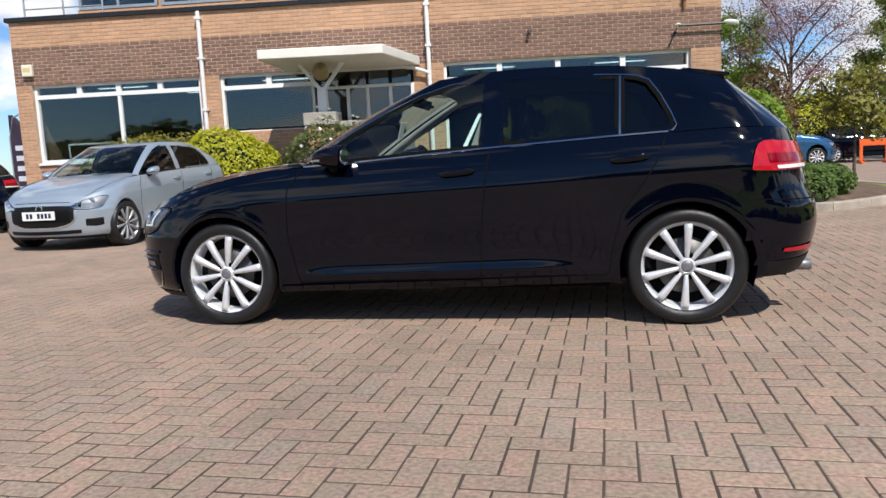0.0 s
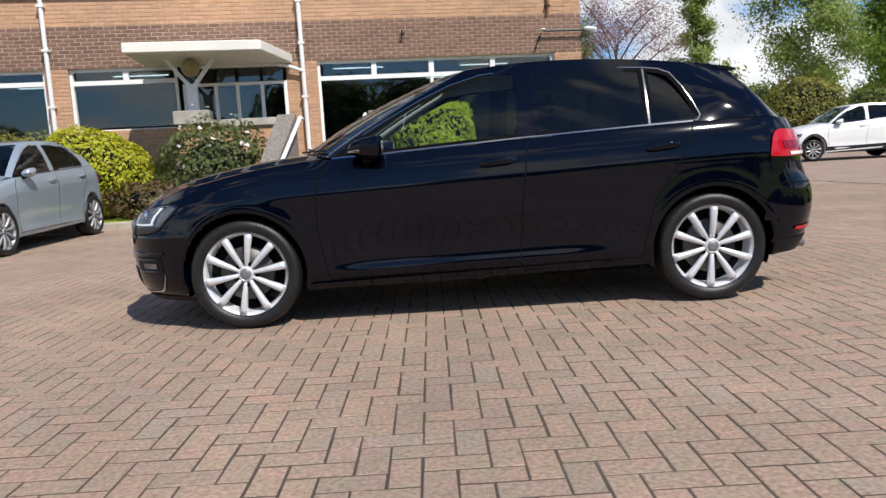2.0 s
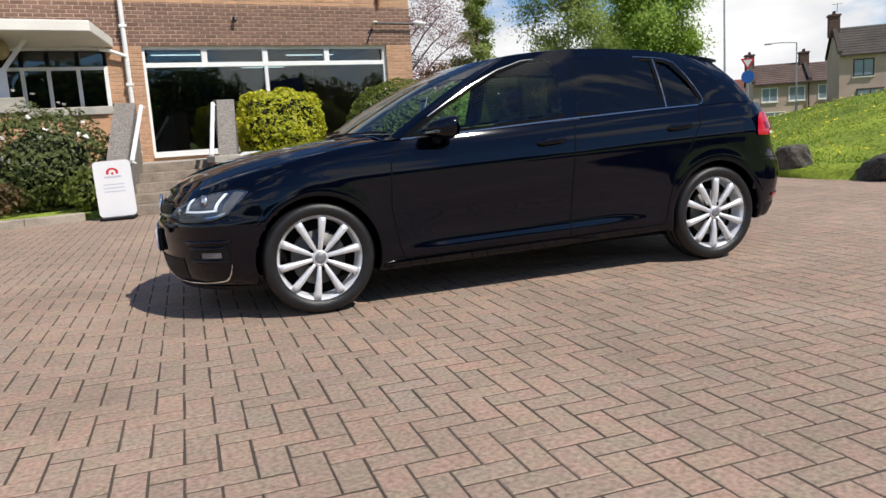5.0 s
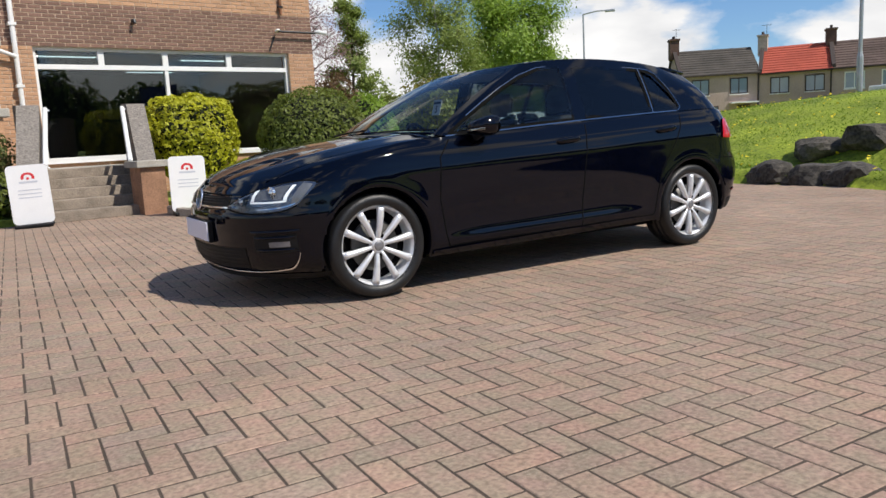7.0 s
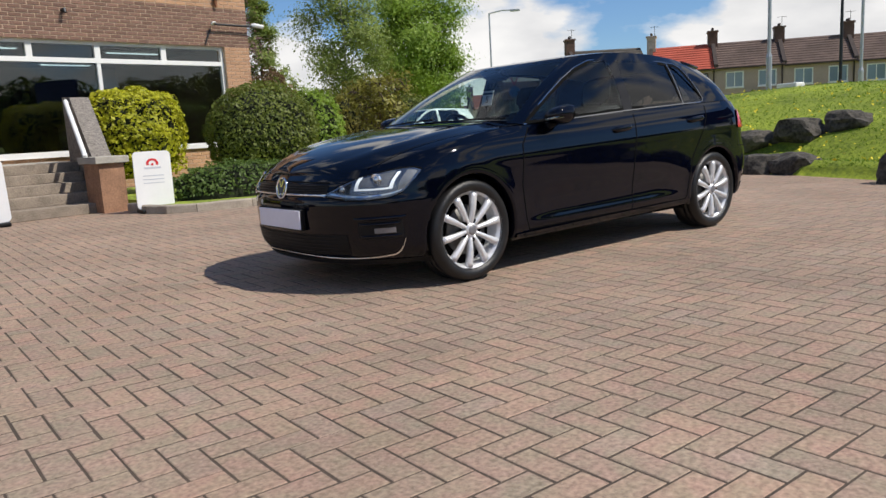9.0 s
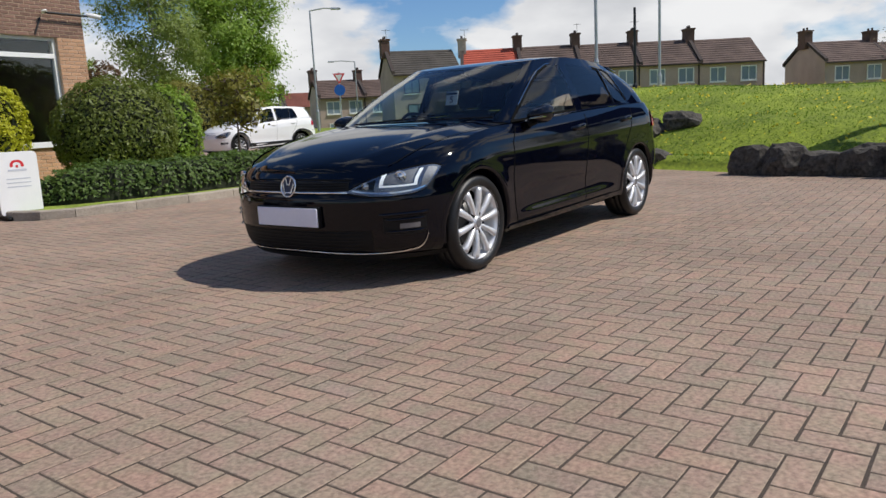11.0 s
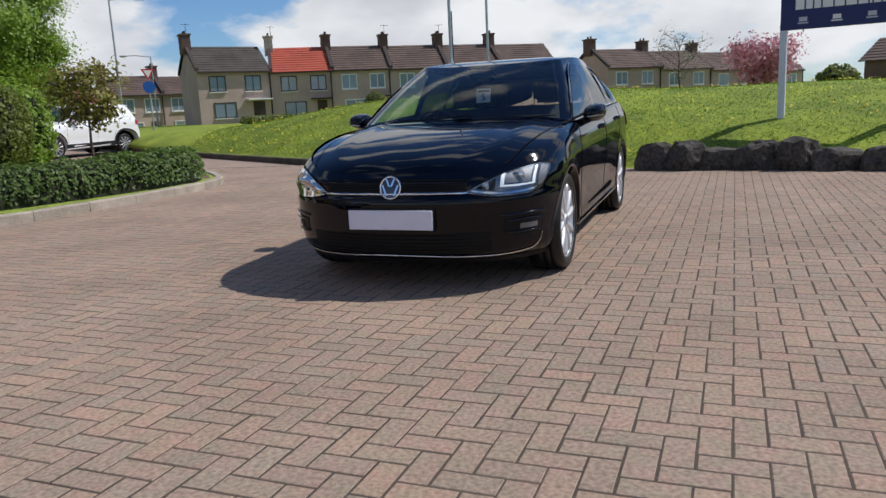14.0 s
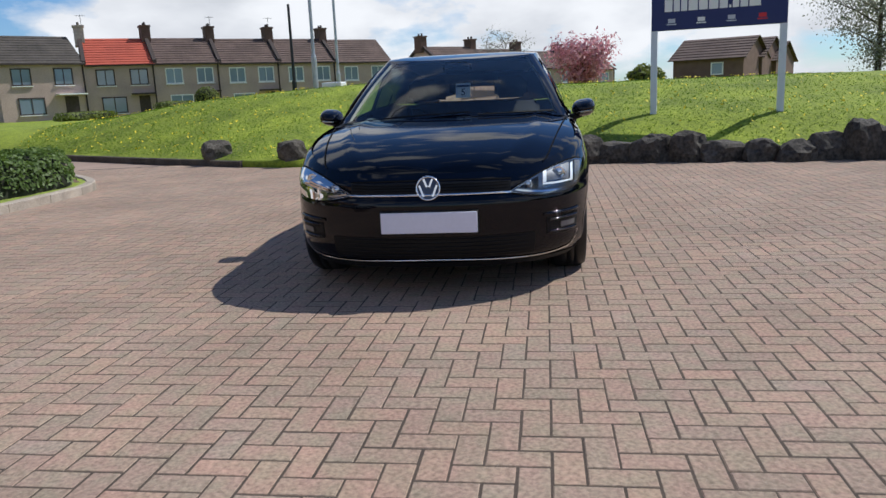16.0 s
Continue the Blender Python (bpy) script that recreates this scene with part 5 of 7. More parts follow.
def spoke_mesh():
    """One spoke in the wheel's plane, along +z, bowed outwards."""
    bm = bmesh.new()
    rows = []
    for k in range(9):
        a = k / 8
        r = lerp(.034, RIM_R - .006, a)
        w = lerp(.0105, .0235, a ** .9)
        d = lerp(.012, .0, a) - .022 * math.sin(math.pi * a) * .4
        rows.append([(-w, d + .022, r), (-w * .75, d, r), (w * .75, d, r), (w, d + .022, r), (w * .6, d + .04, r), (-w * .6, d + .04, r)])
    vs = grid(bm, rows, closed=True)
    bm.faces.new(vs[0]); bm.faces.new(vs[-1][::-1])
    bmesh.ops.recalc_face_normals(bm, faces=list(bm.faces))
    me = bpy.data.meshes.new("spoke")
    bm.to_mesh(me); bm.free()
    me.materials.append(M_ALLOY)
    me.polygons.foreach_set("use_smooth", [True] * len(me.polygons))
    return me


SPOKE = spoke_mesh()
bm = bmesh.new()
lathe(bm, [(.0125, .03), (.0125, .004), (.009, .003), (.008, .010), (.0005, .010)], 10, "y")
BOLT = bpy.data.meshes.new("wheel_bolt")
bm.to_mesh(BOLT); bm.free()
BOLT.materials.append(M_UNDER)


def wheel(owner, x, y, r, turn, spoke_me, spin, rim_mat, n_spokes=10, rim_r=RIM_R, width=.205):
    """A wheel whose outer face looks to -y of its frame; turn is 0 or 180."""
    k = rim_r / RIM_R
    m = Matrix.Translation((x, y, r)) @ Matrix.Rotation(radians(turn), 4, "Z")
    bm = bmesh.new()
    lathe(bm, [(rim_r + .006, -.004), (rim_r + .008, .004), (rim_r - .004, .012), (rim_r - .016, .03), (rim_r - .022, .17), (rim_r - .05, .175)], 56, "y")
    rim = part("wheel", bm, rim_mat, owner, "silver multi-spoke alloy wheel", True)
    rim.matrix_local = m
    bm = bmesh.new()
    s = r - rim_r
    lathe(bm, [(rim_r + .003, .004), (rim_r + .010, -.006), (rim_r + s * .45, -.014), (rim_r + s * .75, -.010), (r - .012, .002), (r - .003, .018), (r, .035),
               (r, .055), (r - .006, .058), (r - .006, .064), (r, .067), (r, .10), (r - .006, .103), (r - .006, .109), (r, .112), (r, width - .04), (r - .012, width), (rim_r + .02, width + .01), (rim_r - .02, width)], 64, "y")
    part("tyre", bm, M_TYRE, rim, "black road tyre", True)
    for q in range(n_spokes):
        ob = new("spoke", spoke_me)
        ob.parent = rim
        ob.matrix_local = Matrix.Rotation(radians(spin + q * 360 / n_spokes), 4, "Y") @ Matrix.Scale(k, 4)
    bm = bmesh.new()
    lathe(bm, [(.046 * k, .045), (.047 * k, .016), (.042 * k, .009), (.037 * k, .007), (.036 * k, .001), (.033 * k, .0), (.0325 * k, .003), (.0005, .003)], 28, "y")
    part("hub", bm, M_ALLOY, rim, "", True)
    bm = bmesh.new()
    lathe(bm, [(.0315 * k, .0028), (.030 * k, .0005), (.012 * k, -.001), (.0005, -.001)], 24, "y")
    part("centre_cap", bm, M_ALLOY_IN, rim, "grey centre cap", True)
    for q in range(5):
        t = radians(spin + 18 + q * 72)
        ob = new("wheel_bolt", BOLT)
        ob.parent = rim
        ob.matrix_local = Matrix.Translation((.060 * k * math.sin(t), .006, .060 * k * math.cos(t)))
    bm = bmesh.new()
    lathe(bm, [(.03, .06), (.15 * k, .06), (.152 * k, .066), (.152 * k, .08), (.03, .08)], 32, "y")
    part("brake_disc", bm, M_DISC, rim, "grey steel brake disc", True)
    bm = bmesh.new()
    lathe(bm, [(rim_r - .018, .10), (.02, .12)], 24, "y")
    part("wheel_back", bm, M_UNDER, rim)
    return rim


for sx in (-1, 1):
    wheel(car, sx * AX, -.864, TYRE_R, 0, SPOKE, 8 if sx < 0 else 3, M_ALLOY)
    wheel(car, sx * AX, .864, TYRE_R, 180, SPOKE, 14, M_ALLOY)


# ---- foliage ----
def leaf_mat(name, a, b, rough=0.55):
    """Leaf with some light coming through; each leaf its own shade."""
    m = bpy.data.materials.new(name)
    m.use_nodes = True
    n, l = m.node_tree.nodes, m.node_tree.links
    bs = n["Principled BSDF"]
    out = [x for x in n if x.type == "OUTPUT_MATERIAL"][0]
    geo = n.new("ShaderNodeNewGeometry")
    ramp = n.new("ShaderNodeValToRGB")
    ramp.color_ramp.elements[0].color, ramp.color_ramp.elements[1].color = (*a, 1), (*b, 1)
    co = n.new("ShaderNodeTexCoord")
    big = n.new("ShaderNodeTexNoise"); big.inputs["Scale"].default_value = 1.3
    l.new(co.outputs["Object"], big.inputs["Vector"])
    mx = n.new("ShaderNodeMath"); mx.operation = "MULTIPLY_ADD"; mx.inputs[1].default_value = .6
    l.new(geo.outputs["Random Per Island"], mx.inputs[0])
    half = n.new("ShaderNodeMath"); half.operation = "MULTIPLY"; half.inputs[1].default_value = .45
    l.new(big.outputs["Fac"], half.inputs[0]); l.new(half.outputs[0], mx.inputs[2])
    l.new(mx.outputs[0], ramp.inputs[0])
    l.new(ramp.outputs[0], bs.inputs["Base Color"])
    bs.inputs["Roughness"].default_value = rough
    tr = n.new("ShaderNodeBsdfTranslucent")
    l.new(ramp.outputs[0], tr.inputs[0])
    mix = n.new("ShaderNodeMixShader"); mix.inputs[0].default_value = .42
    l.new(bs.outputs[0], mix.inputs[1]); l.new(tr.outputs[0], mix.inputs[2]); l.new(mix.outputs[0], out.inputs[0])
    return m


L_YELLOW = leaf_mat("golden_privet_leaf", (0.28, 0.31, 0.012), (0.66, 0.63, 0.04))
L_GREEN = leaf_mat("green_shrub_leaf", (0.075, 0.11, 0.016), (0.23, 0.27, 0.045))
L_HEDGE = leaf_mat("dark_hedge_leaf", (0.055, 0.10, 0.02), (0.155, 0.24, 0.042))
L_ROSE = leaf_mat("rose_leaf", (0.07, 0.095, 0.028), (0.20, 0.23, 0.07))
L_TREE = leaf_mat("tree_leaf", (0.135, 0.235, 0.018), (0.33, 0.46, 0.06))
L_BIRCH = leaf_mat("birch_leaf", (0.15, 0.215, 0.035), (0.34, 0.41, 0.10))
L_PURPLE = leaf_mat("purple_leaf", (0.20, 0.10, 0.11), (0.40, 0.24, 0.24))
L_OLIVE = leaf_mat("olive_leaf", (0.14, 0.135, 0.022), (0.32, 0.30, 0.05))
L_PINK = leaf_mat("pink_blossom", (0.48, 0.17, 0.22), (0.75, 0.42, 0.45))
L_HAZE = leaf_mat("grey_green_leaf", (0.20, 0.21, 0.15), (0.38, 0.38, 0.29))
L_BROWN = leaf_mat("bronze_leaf", (0.10, 0.06, 0.03), (0.20, 0.13, 0.06))
M_BARK = mat("bark", (0.11, 0.085, 0.065), 0.95, vary=0.3, scale=6, fine=40, bump=0.6, bump_scale=30)
M_BIRCHBARK = mat("birch_bark", (0.42, 0.40, 0.36), 0.9, vary=0.35, scale=8, fine=40)
# near-black filler colour that stands for the shade among the leaves
M_CORE = mat("shrub_dark_filler", (0.018, 0.022, 0.010), 0.95, vary=0.3, scale=8)
RNG = np.random.default_rng(7)


def leaf_mesh(name, centres, outward, size, material, up=0.25):
    """Many small folded leaves, four corners each."""
    n = len(centres)
    nor = outward + RNG.normal(0, .55, (n, 3)) + np.array([0, 0, up])
    nor /= np.linalg.norm(nor, axis=1, keepdims=True) + 1e-9
    t = np.cross(nor, RNG.normal(0, 1, (n, 3)))
    t /= np.linalg.norm(t, axis=1, keepdims=True) + 1e-9
    b = np.cross(nor, t)
    s = (size * RNG.uniform(.6, 1.35, n))[:, None]
    v = np.empty((n, 4, 3))
    v[:, 0] = centres - t * s * .6
    v[:, 1] = centres + b * s * .34 + nor * s * .10
    v[:, 2] = centres + t * s * .6
    v[:, 3] = centres - b * s * .34 + nor * s * .10
    me = bpy.data.meshes.new(name)
    me.vertices.add(n * 4)
    me.vertices.foreach_set("co", v.reshape(-1))
    me.loops.add(n * 4)
    me.loops.foreach_set("vertex_index", np.arange(n * 4))
    me.polygons.add(n)
    me.polygons.foreach_set("loop_start", np.arange(n) * 4)
    me.polygons.foreach_set("loop_total", np.full(n, 4))
    me.update()
    me.materials.append(material)
    return me


def lumps(c, r, n, lumpy, seed):
    """Points on an uneven ellipsoid, with their outward directions."""
    g = np.random.default_rng(seed)
    d = g.normal(0, 1, (n, 3))
    d /= np.linalg.norm(d, axis=1, keepdims=True)
    off = np.array([1 + lumpy * (noise.noise(Vector(tuple(p * 2.3 + seed))) + .6 * noise.noise(Vector(tuple(p * 6.1 + seed)))) for p in d])
    depth = 1 - np.abs(g.normal(0, .055, n))
    return np.array(c) + d * np.array(r) * (off * depth)[:, None], d


def bush(name, x, y, z0, rx, ry, h, leaf, size, n, label, category="shrub", seed=1, lumpy=.14, core=.84, box_like=0.0):
    b = thing(name, pose(x, y, z0), label, category)
    c, r = (0, 0, h * .5), (rx, ry, h * .52)
    p, d = lumps(c, r, n, lumpy, seed)
    if box_like:
        q = (p - np.array(c)) / np.array(r)
        m = np.max(np.abs(q), axis=1, keepdims=True)
        ln = np.linalg.norm(q, axis=1, keepdims=True)
        q = q * (1 - box_like + box_like * ln / m)
        p = np.array(c) + q * np.array(r)
    p[:, 2] = np.maximum(p[:, 2], .03)
    ob = new("leaves", leaf_mesh("leaves", p, d, size, leaf))
    ob.parent = b
    # added solid core: blocks the view through and darkens the gaps like inner shade
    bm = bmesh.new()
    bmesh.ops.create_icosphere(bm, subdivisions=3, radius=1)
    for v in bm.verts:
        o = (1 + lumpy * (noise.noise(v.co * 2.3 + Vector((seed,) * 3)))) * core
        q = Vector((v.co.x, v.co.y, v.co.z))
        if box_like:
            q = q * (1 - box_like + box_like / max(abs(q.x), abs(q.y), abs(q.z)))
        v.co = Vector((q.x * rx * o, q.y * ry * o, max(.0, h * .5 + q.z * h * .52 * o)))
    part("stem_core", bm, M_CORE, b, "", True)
    return b


def tree(name, x, y, z, h, spread, leaf, size, n, label, seed, bark=None, cone=False, trunk_r=.16, first=.25, droop=0.0, tip=.9, cluster=.28, upright=.55):
    """A tapered trunk with limbs and twigs, and clumps of leaves about the twigs."""
    g = random.Random(seed)
    t = thing(name, pose(x, y, z), label, "tree")
    bm = bmesh.new()
    path = [Vector((0, 0, -.1))]
    for k in range(1, 7):
        path.append(Vector((g.uniform(-.04, .04) * h * .3, g.uniform(-.04, .04) * h * .3, h * tip * k / 6)))
    tube(bm, path, [trunk_r * (1 - .85 * k / 6) for k in range(7)], 9)
    ends = []
    limbs = 15
    for k in range(limbs):
        a = first + (1 - first) * (k + .5) / limbs
        i = min(5, int(a * 6))
        p0 = path[i].lerp(path[i + 1], a * 6 - i)
        ang = k * 2.4 + g.uniform(-.4, .4)
        reach = spread * (math.sin(math.pi * (a - first * .6) / (1.18 - first * .6)) ** .7) * g.uniform(.75, 1.1)
        if cone:
            reach = spread * (1.12 - a) ** .75 * g.uniform(.8, 1.15)
        out = Vector((math.cos(ang), math.sin(ang), 0))
        mid = p0 + out * reach * .5 + Vector((0, 0, reach * upright * .6))
        end = p0 + out * reach + Vector((0, 0, reach * (upright - droop)))
        tube(bm, [p0, mid, end], [trunk_r * .38 * (1 - a * .5), trunk_r * .2, .012], 6, False)
        for q in range(7):
            b = g.uniform(.3, 1)
            s = mid.lerp(end, (b - .3) / .7)
            e = s + Vector((g.uniform(-1, 1), g.uniform(-1, 1), g.uniform(-.2, 1) - droop)) * reach * .42
            tube(bm, [s, s.lerp(e, .5) + Vector((0, 0, .05)), e], [.018, .012, .005], 4, False)
            ends.append((s, e))
    part("trunk", bm, bark or M_BARK, t, "", True)
    pts = []
    per = n // len(ends)
    for s, e in ends:
        w = cluster * spread
        for _ in range(per):
            f = g.random()
            pts.append(s.lerp(e, .3 + .8 * f) + Vector((g.gauss(0, w * .38), g.gauss(0, w * .38), g.gauss(0, w * .32) - droop * abs(g.gauss(0, w * .6)))))
    arr = np.array([tuple(p) for p in pts])
    d = arr - np.array([0, 0, h * .55])
    d /= np.linalg.norm(d, axis=1, keepdims=True)
    ob = new("crown", leaf_mesh("crown", arr, d, size, leaf))
    ob.parent = t
    return t


# planted beds by the building
KERB_L = [(-7.7, 7.9), (-6.8, 7.72), (-5.2, 7.50), (-3.9, 7.38), (-2.9, 7.38), (-2.25, 7.5)]
KERB_R = [(.02, 7.0), (-.06, 6.2), (.08, 5.82), (.6, 5.58), (1.35, 5.34), (2.4, 5.12), (3.5, 4.96), (4.1, 4.95), (4.7, 5.1), (5.3, 5.45), (5.9, 5.95), (6.5, 6.7), (6.95, 7.6), (7.2, 9.0), (7.3, 11.5), (7.3, 15.8)]
M_KERB = mat("kerb_stone", (0.36, 0.31, 0.25), 0.9, vary=0.2, scale=4, fine=60, bump=0.4, rand=.12)
M_BED = mat("bed_grass", (0.16, 0.24, 0.025), 0.9, vary=0.35, scale=3, fine=25, bump=0.8, bump_scale=40, second=(0.24, 0.30, 0.04))


def bed(name, line, back, label):
    bm = bmesh.new()
    vs = [bm.verts.new((x, y, .095)) for x, y in line + back]
    lo = [bm.verts.new((x, y, -.04)) for x, y in line + back]
    f = bm.faces.new(vs)
    for i in range(len(vs)):
        j = (i + 1) % len(vs)
        bm.faces.new((vs[i], lo[i], lo[j], vs[j]))
    bmesh.ops.triangulate(bm, faces=[f])
    bmesh.ops.recalc_face_normals(bm, faces=list(bm.faces))
    return solo(name, bm, M_BED, label, "flower bed", "structure")


bed("bed_west", KERB_L, [(-1.95, 7.5), (-1.95, 11.3), (-7.7, 11.3)], "grassed planting bed along the showroom")
bed("bed_east", KERB_R, [(7.3, 16), (5.3, 16), (5.3, 11.3), (.45, 11.3), (.45, 7.0)], "grassed planting bed beside the steps")


def kerb(name, line, label, h=.115, w=.13, step=.75, stone=None):
    k = thing(name, pose(0, 0, 0), label, "kerb", kind="structure")
    dist = [0]
    for a, b in zip(line, line[1:]):
        dist.append(dist[-1] + math.hypot(b[0] - a[0], b[1] - a[1]))
    fx, fy = spline(list(zip(dist, [p[0] for p in line]))), spline(list(zip(dist, [p[1] for p in line])))
    n = max(1, round(dist[-1] / step))
    g = random.Random(3)
    for i in range(n):
        s0, s1 = dist[-1] * i / n + .004, dist[-1] * (i + 1) / n - .004
        rows = []
        for q in range(3):
            s = lerp(s0, s1, q / 2)
            p, d = Vector((fx(s), fy(s), 0)), Vector((fx(s + .05) - fx(s - .05), fy(s + .05) - fy(s - .05), 0)).normalized()
            nrm = Vector((-d.y, d.x, 0))
            up = h + g.uniform(-.004, .004)
            rows.append([p - nrm * w / 2 + Vector((0, 0, -.03)), p - nrm * w / 2 + Vector((0, 0, up - .015)), p - nrm * (w / 2 - .015) + Vector((0, 0, up)), p + nrm * (w / 2 - .015) + Vector((0, 0, up)), p + nrm * w / 2 + Vector((0, 0, up - .015)), p + nrm * w / 2 + Vector((0, 0, -.03))])
        bm = bmesh.new()
        vs = grid(bm, rows)
        bm.faces.new(vs[0]); bm.faces.new(vs[-1][::-1])
        bmesh.ops.recalc_face_normals(bm, faces=list(bm.faces))
        part("kerb_stone", bm, stone or M_KERB, k)


kerb("kerb_west", KERB_L, "weathered pale kerb stones along the planting bed")
kerb("kerb_east", KERB_R, "weathered pale kerb stones round the planting bed")
kerb("kerb_lawn", LAWN_EDGE[:6], "low dark kerb along the lawn", h=.11, w=.10, step=.9, stone=mat("dark_kerb", (0.10, 0.082, 0.066), 0.95, vary=0.3, scale=3, fine=40, bump=0.5, rand=.15))

bush("golden_shrub", -4.85, 9.05, .08, 1.12, .9, 1.54, L_YELLOW, .065, 9500, "clipped golden-yellow privet shrub beside the showroom", seed=3)
bush("golden_shrub", 1.36, 9.45, .35, .80, .72, 1.55, L_YELLOW, .062, 9000, "clipped golden-yellow privet shrub by the steps", seed=5, box_like=.35)
bush("round_shrub", 3.55, 8.75, .05, 1.12, 1.0, 1.90, L_GREEN, .055, 14000, "large round clipped green shrub", seed=8, lumpy=.08)
bush("green_shrub", 5.0, 9.1, .05, .65, .7, 1.75, L_TREE, .065, 5500, "bright green leafy shrub", seed=11, lumpy=.22)
bush("bronze_shrub", 6.5, 12.6, .05, .7, .7, 2.5, L_BROWN, .09, 3000, "bronze leafed shrub behind the bed", seed=13, lumpy=.25, core=.6)
bush("mixed_hedge", -6.4, 9.9, .05, 1.7, .55, 1.60, L_OLIVE, .08, 3600, "loose reddish-green hedge below the windows", "hedge", seed=14, lumpy=.2, box_like=.3)
rose = bush("rose_bush", -2.65, 8.95, .08, 1.02, .75, 1.55, L_ROSE, .058, 9000, "untidy rose bush with a few white flowers", seed=17, lumpy=.26, core=.6)
p, d = lumps((0, 0, .85), (1.1, .75, .86), 46, .26, 17)
keep = (d[:, 2] > -.1) & (d[:, 1] < .3)
petal = mat("white_petal", (0.75, 0.72, 0.66), 0.7, vary=0.05)
for q, n in zip(p[keep] * 1.04, d[keep]):
    ob = new("flower", leaf_mesh("flower", np.array([q + RNG.normal(0, .012, 3) for _ in range(5)]), np.tile(n, (5, 1)), .06, petal))
    ob.parent = rose
bush("low_shrub", -3.75, 8.2, .08, .7, .4, .62, L_BROWN, .06, 1500, "thin brownish undergrowth at the bed's edge", seed=19, lumpy=.3, core=.5)
bush("low_shrub", -2.0, 8.0, .08, .45, .35, .62, L_GREEN, .06, 1300, "low green undergrowth beside the steps", seed=20, lumpy=.3, core=.6)

# low hedge along the bed's front
HEDGE = [(.6, 6.75), (1.5, 6.25), (2.6, 5.85), (3.5, 5.62), (4.25, 5.55), (4.85, 5.95)]
hd = thing("low_hedge", pose(0, 0, .09), "low dark green clipped hedge along the kerb", "hedge")
allp, alld = [], []
hx, hy = spline([(i / 5, p[0]) for i, p in enumerate(HEDGE)]), spline([(i / 5, p[1]) for i, p in enumerate(HEDGE)])
# the same added dark core runs along the hedge, for the shade inside it
bm = bmesh.new()
rows = []
for k in range(41):
    a = k / 40
    p = Vector((hx(a), hy(a), 0))
    d = (Vector((hx(a + .02), hy(a + .02), 0)) - Vector((hx(a - .02), hy(a - .02), 0))).normalized()
    nrm = Vector((-d.y, d.x, 0))
    e = min(1, 6 * min(a + .06, 1 - a + .06))
    hh = .52 * (1 + .10 * noise.noise(Vector((a * 9, 2, 0)))) * e ** .4
    ww = .40 * (1 + .12 * noise.noise(Vector((a * 8, 5, 0)))) * e ** .5
    rows.append([p + nrm * ww * .86 * math.cos(t) + Vector((0, 0, max(0, hh * .88 * math.sin(t) ** .6))) for t in [math.pi * j / 10 for j in range(11)]])
    for _ in range(210):
        t = RNG.uniform(.03, math.pi - .03)
        o = 1 + .12 * noise.noise(Vector((a * 30, t * 3, 1))) - abs(RNG.normal(0, .05))
        q = p + d * RNG.uniform(-.065, .065) + nrm * ww * math.copysign(abs(math.cos(t)) ** .7, math.cos(t)) * o + Vector((0, 0, hh * math.sin(t) ** .6 * o))
        allp.append(tuple(q)); alld.append(tuple(nrm * math.cos(t) + Vector((0, 0, math.sin(t)))))
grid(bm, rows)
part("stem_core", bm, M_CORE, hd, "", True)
ob = new("leaves", leaf_mesh("leaves", np.array(allp), np.array(alld), .05, L_HEDGE, up=.5))
ob.parent = hd
bush("low_hedge", 5.05, 6.3, .08, .42, .5, .50, L_HEDGE, .055, 2600, "low dark green clipped hedge at the bed's tip", "hedge", seed=23, lumpy=.15)
# bare soil at the bed's tip
bm = bmesh.new()
rim = [(4.72, 5.24), (5.25, 5.55), (5.82, 6.05), (6.38, 6.80), (6.80, 7.66), (7.05, 9.0), (7.15, 11.2), (5.7, 11.2), (5.3, 8.0), (4.72, 6.2)]
mid = (5.8, 7.9)
rows = []
for q in range(9):
    a = q / 8
    rows.append([(lerp(x, mid[0], a), lerp(y, mid[1], a), .092 + .09 * a ** .5 + .03 * noise.noise(Vector((x * 2.3 + a, y * 2.3, a * 5))) * (q > 0)) for x, y in rim])
grid(bm, rows, closed=True)
bmesh.ops.remove_doubles(bm, verts=list(bm.verts), dist=1e-4)
bmesh.ops.recalc_face_normals(bm, faces=list(bm.faces))
solo("soil_patch", bm, M_SOIL, "bare brown soil at the tip of the planting bed", "soil", "structure", smooth=True)
# slender shrub with bare stems
tree("slender_shrub", 6.7, 8.8, .08, 1.95, .62, L_OLIVE, .075, 2600, "slender open shrub with thin bare stems", 31, trunk_r=.035, first=.45, cluster=.5)

# trees beyond the building
tree("copper_tree", 12.9, 27.5, 0, 6.2, 2.7, L_PURPLE, .075, 15000, "purple-leaved tree, still half bare", 41, trunk_r=.18, first=.2, cluster=.34, upright=.9)
tree("wall_tree", 11.2, 28.4, 0, 6.6, 1.1, L_TREE, .12, 11000, "fresh green tree beside the building", 47, trunk_r=.12, first=.1, cluster=.6)
tree("narrow_tree", 17.8, 29.4, 0, 7.9, 1.35, L_BIRCH, .12, 19000, "slender pale green tree", 42, cone=True, trunk_r=.12, first=.12, droop=.15, cluster=.42, tip=1.0)
bush("pale_shrub", 19.3, 29.8, 0, 1.5, 1.2, 4.3, L_BIRCH, .17, 2600, "pale green shrub under the slender tree", seed=48, lumpy=.3, core=.5)
tree("birch_tree", 26.6, 33.0, 0, 11.2, 2.6, L_BIRCH, .14, 26000, "tall airy birch with a pale trunk", 43, M_BIRCHBARK, trunk_r=.15, first=.2, droop=.3, cluster=.5)
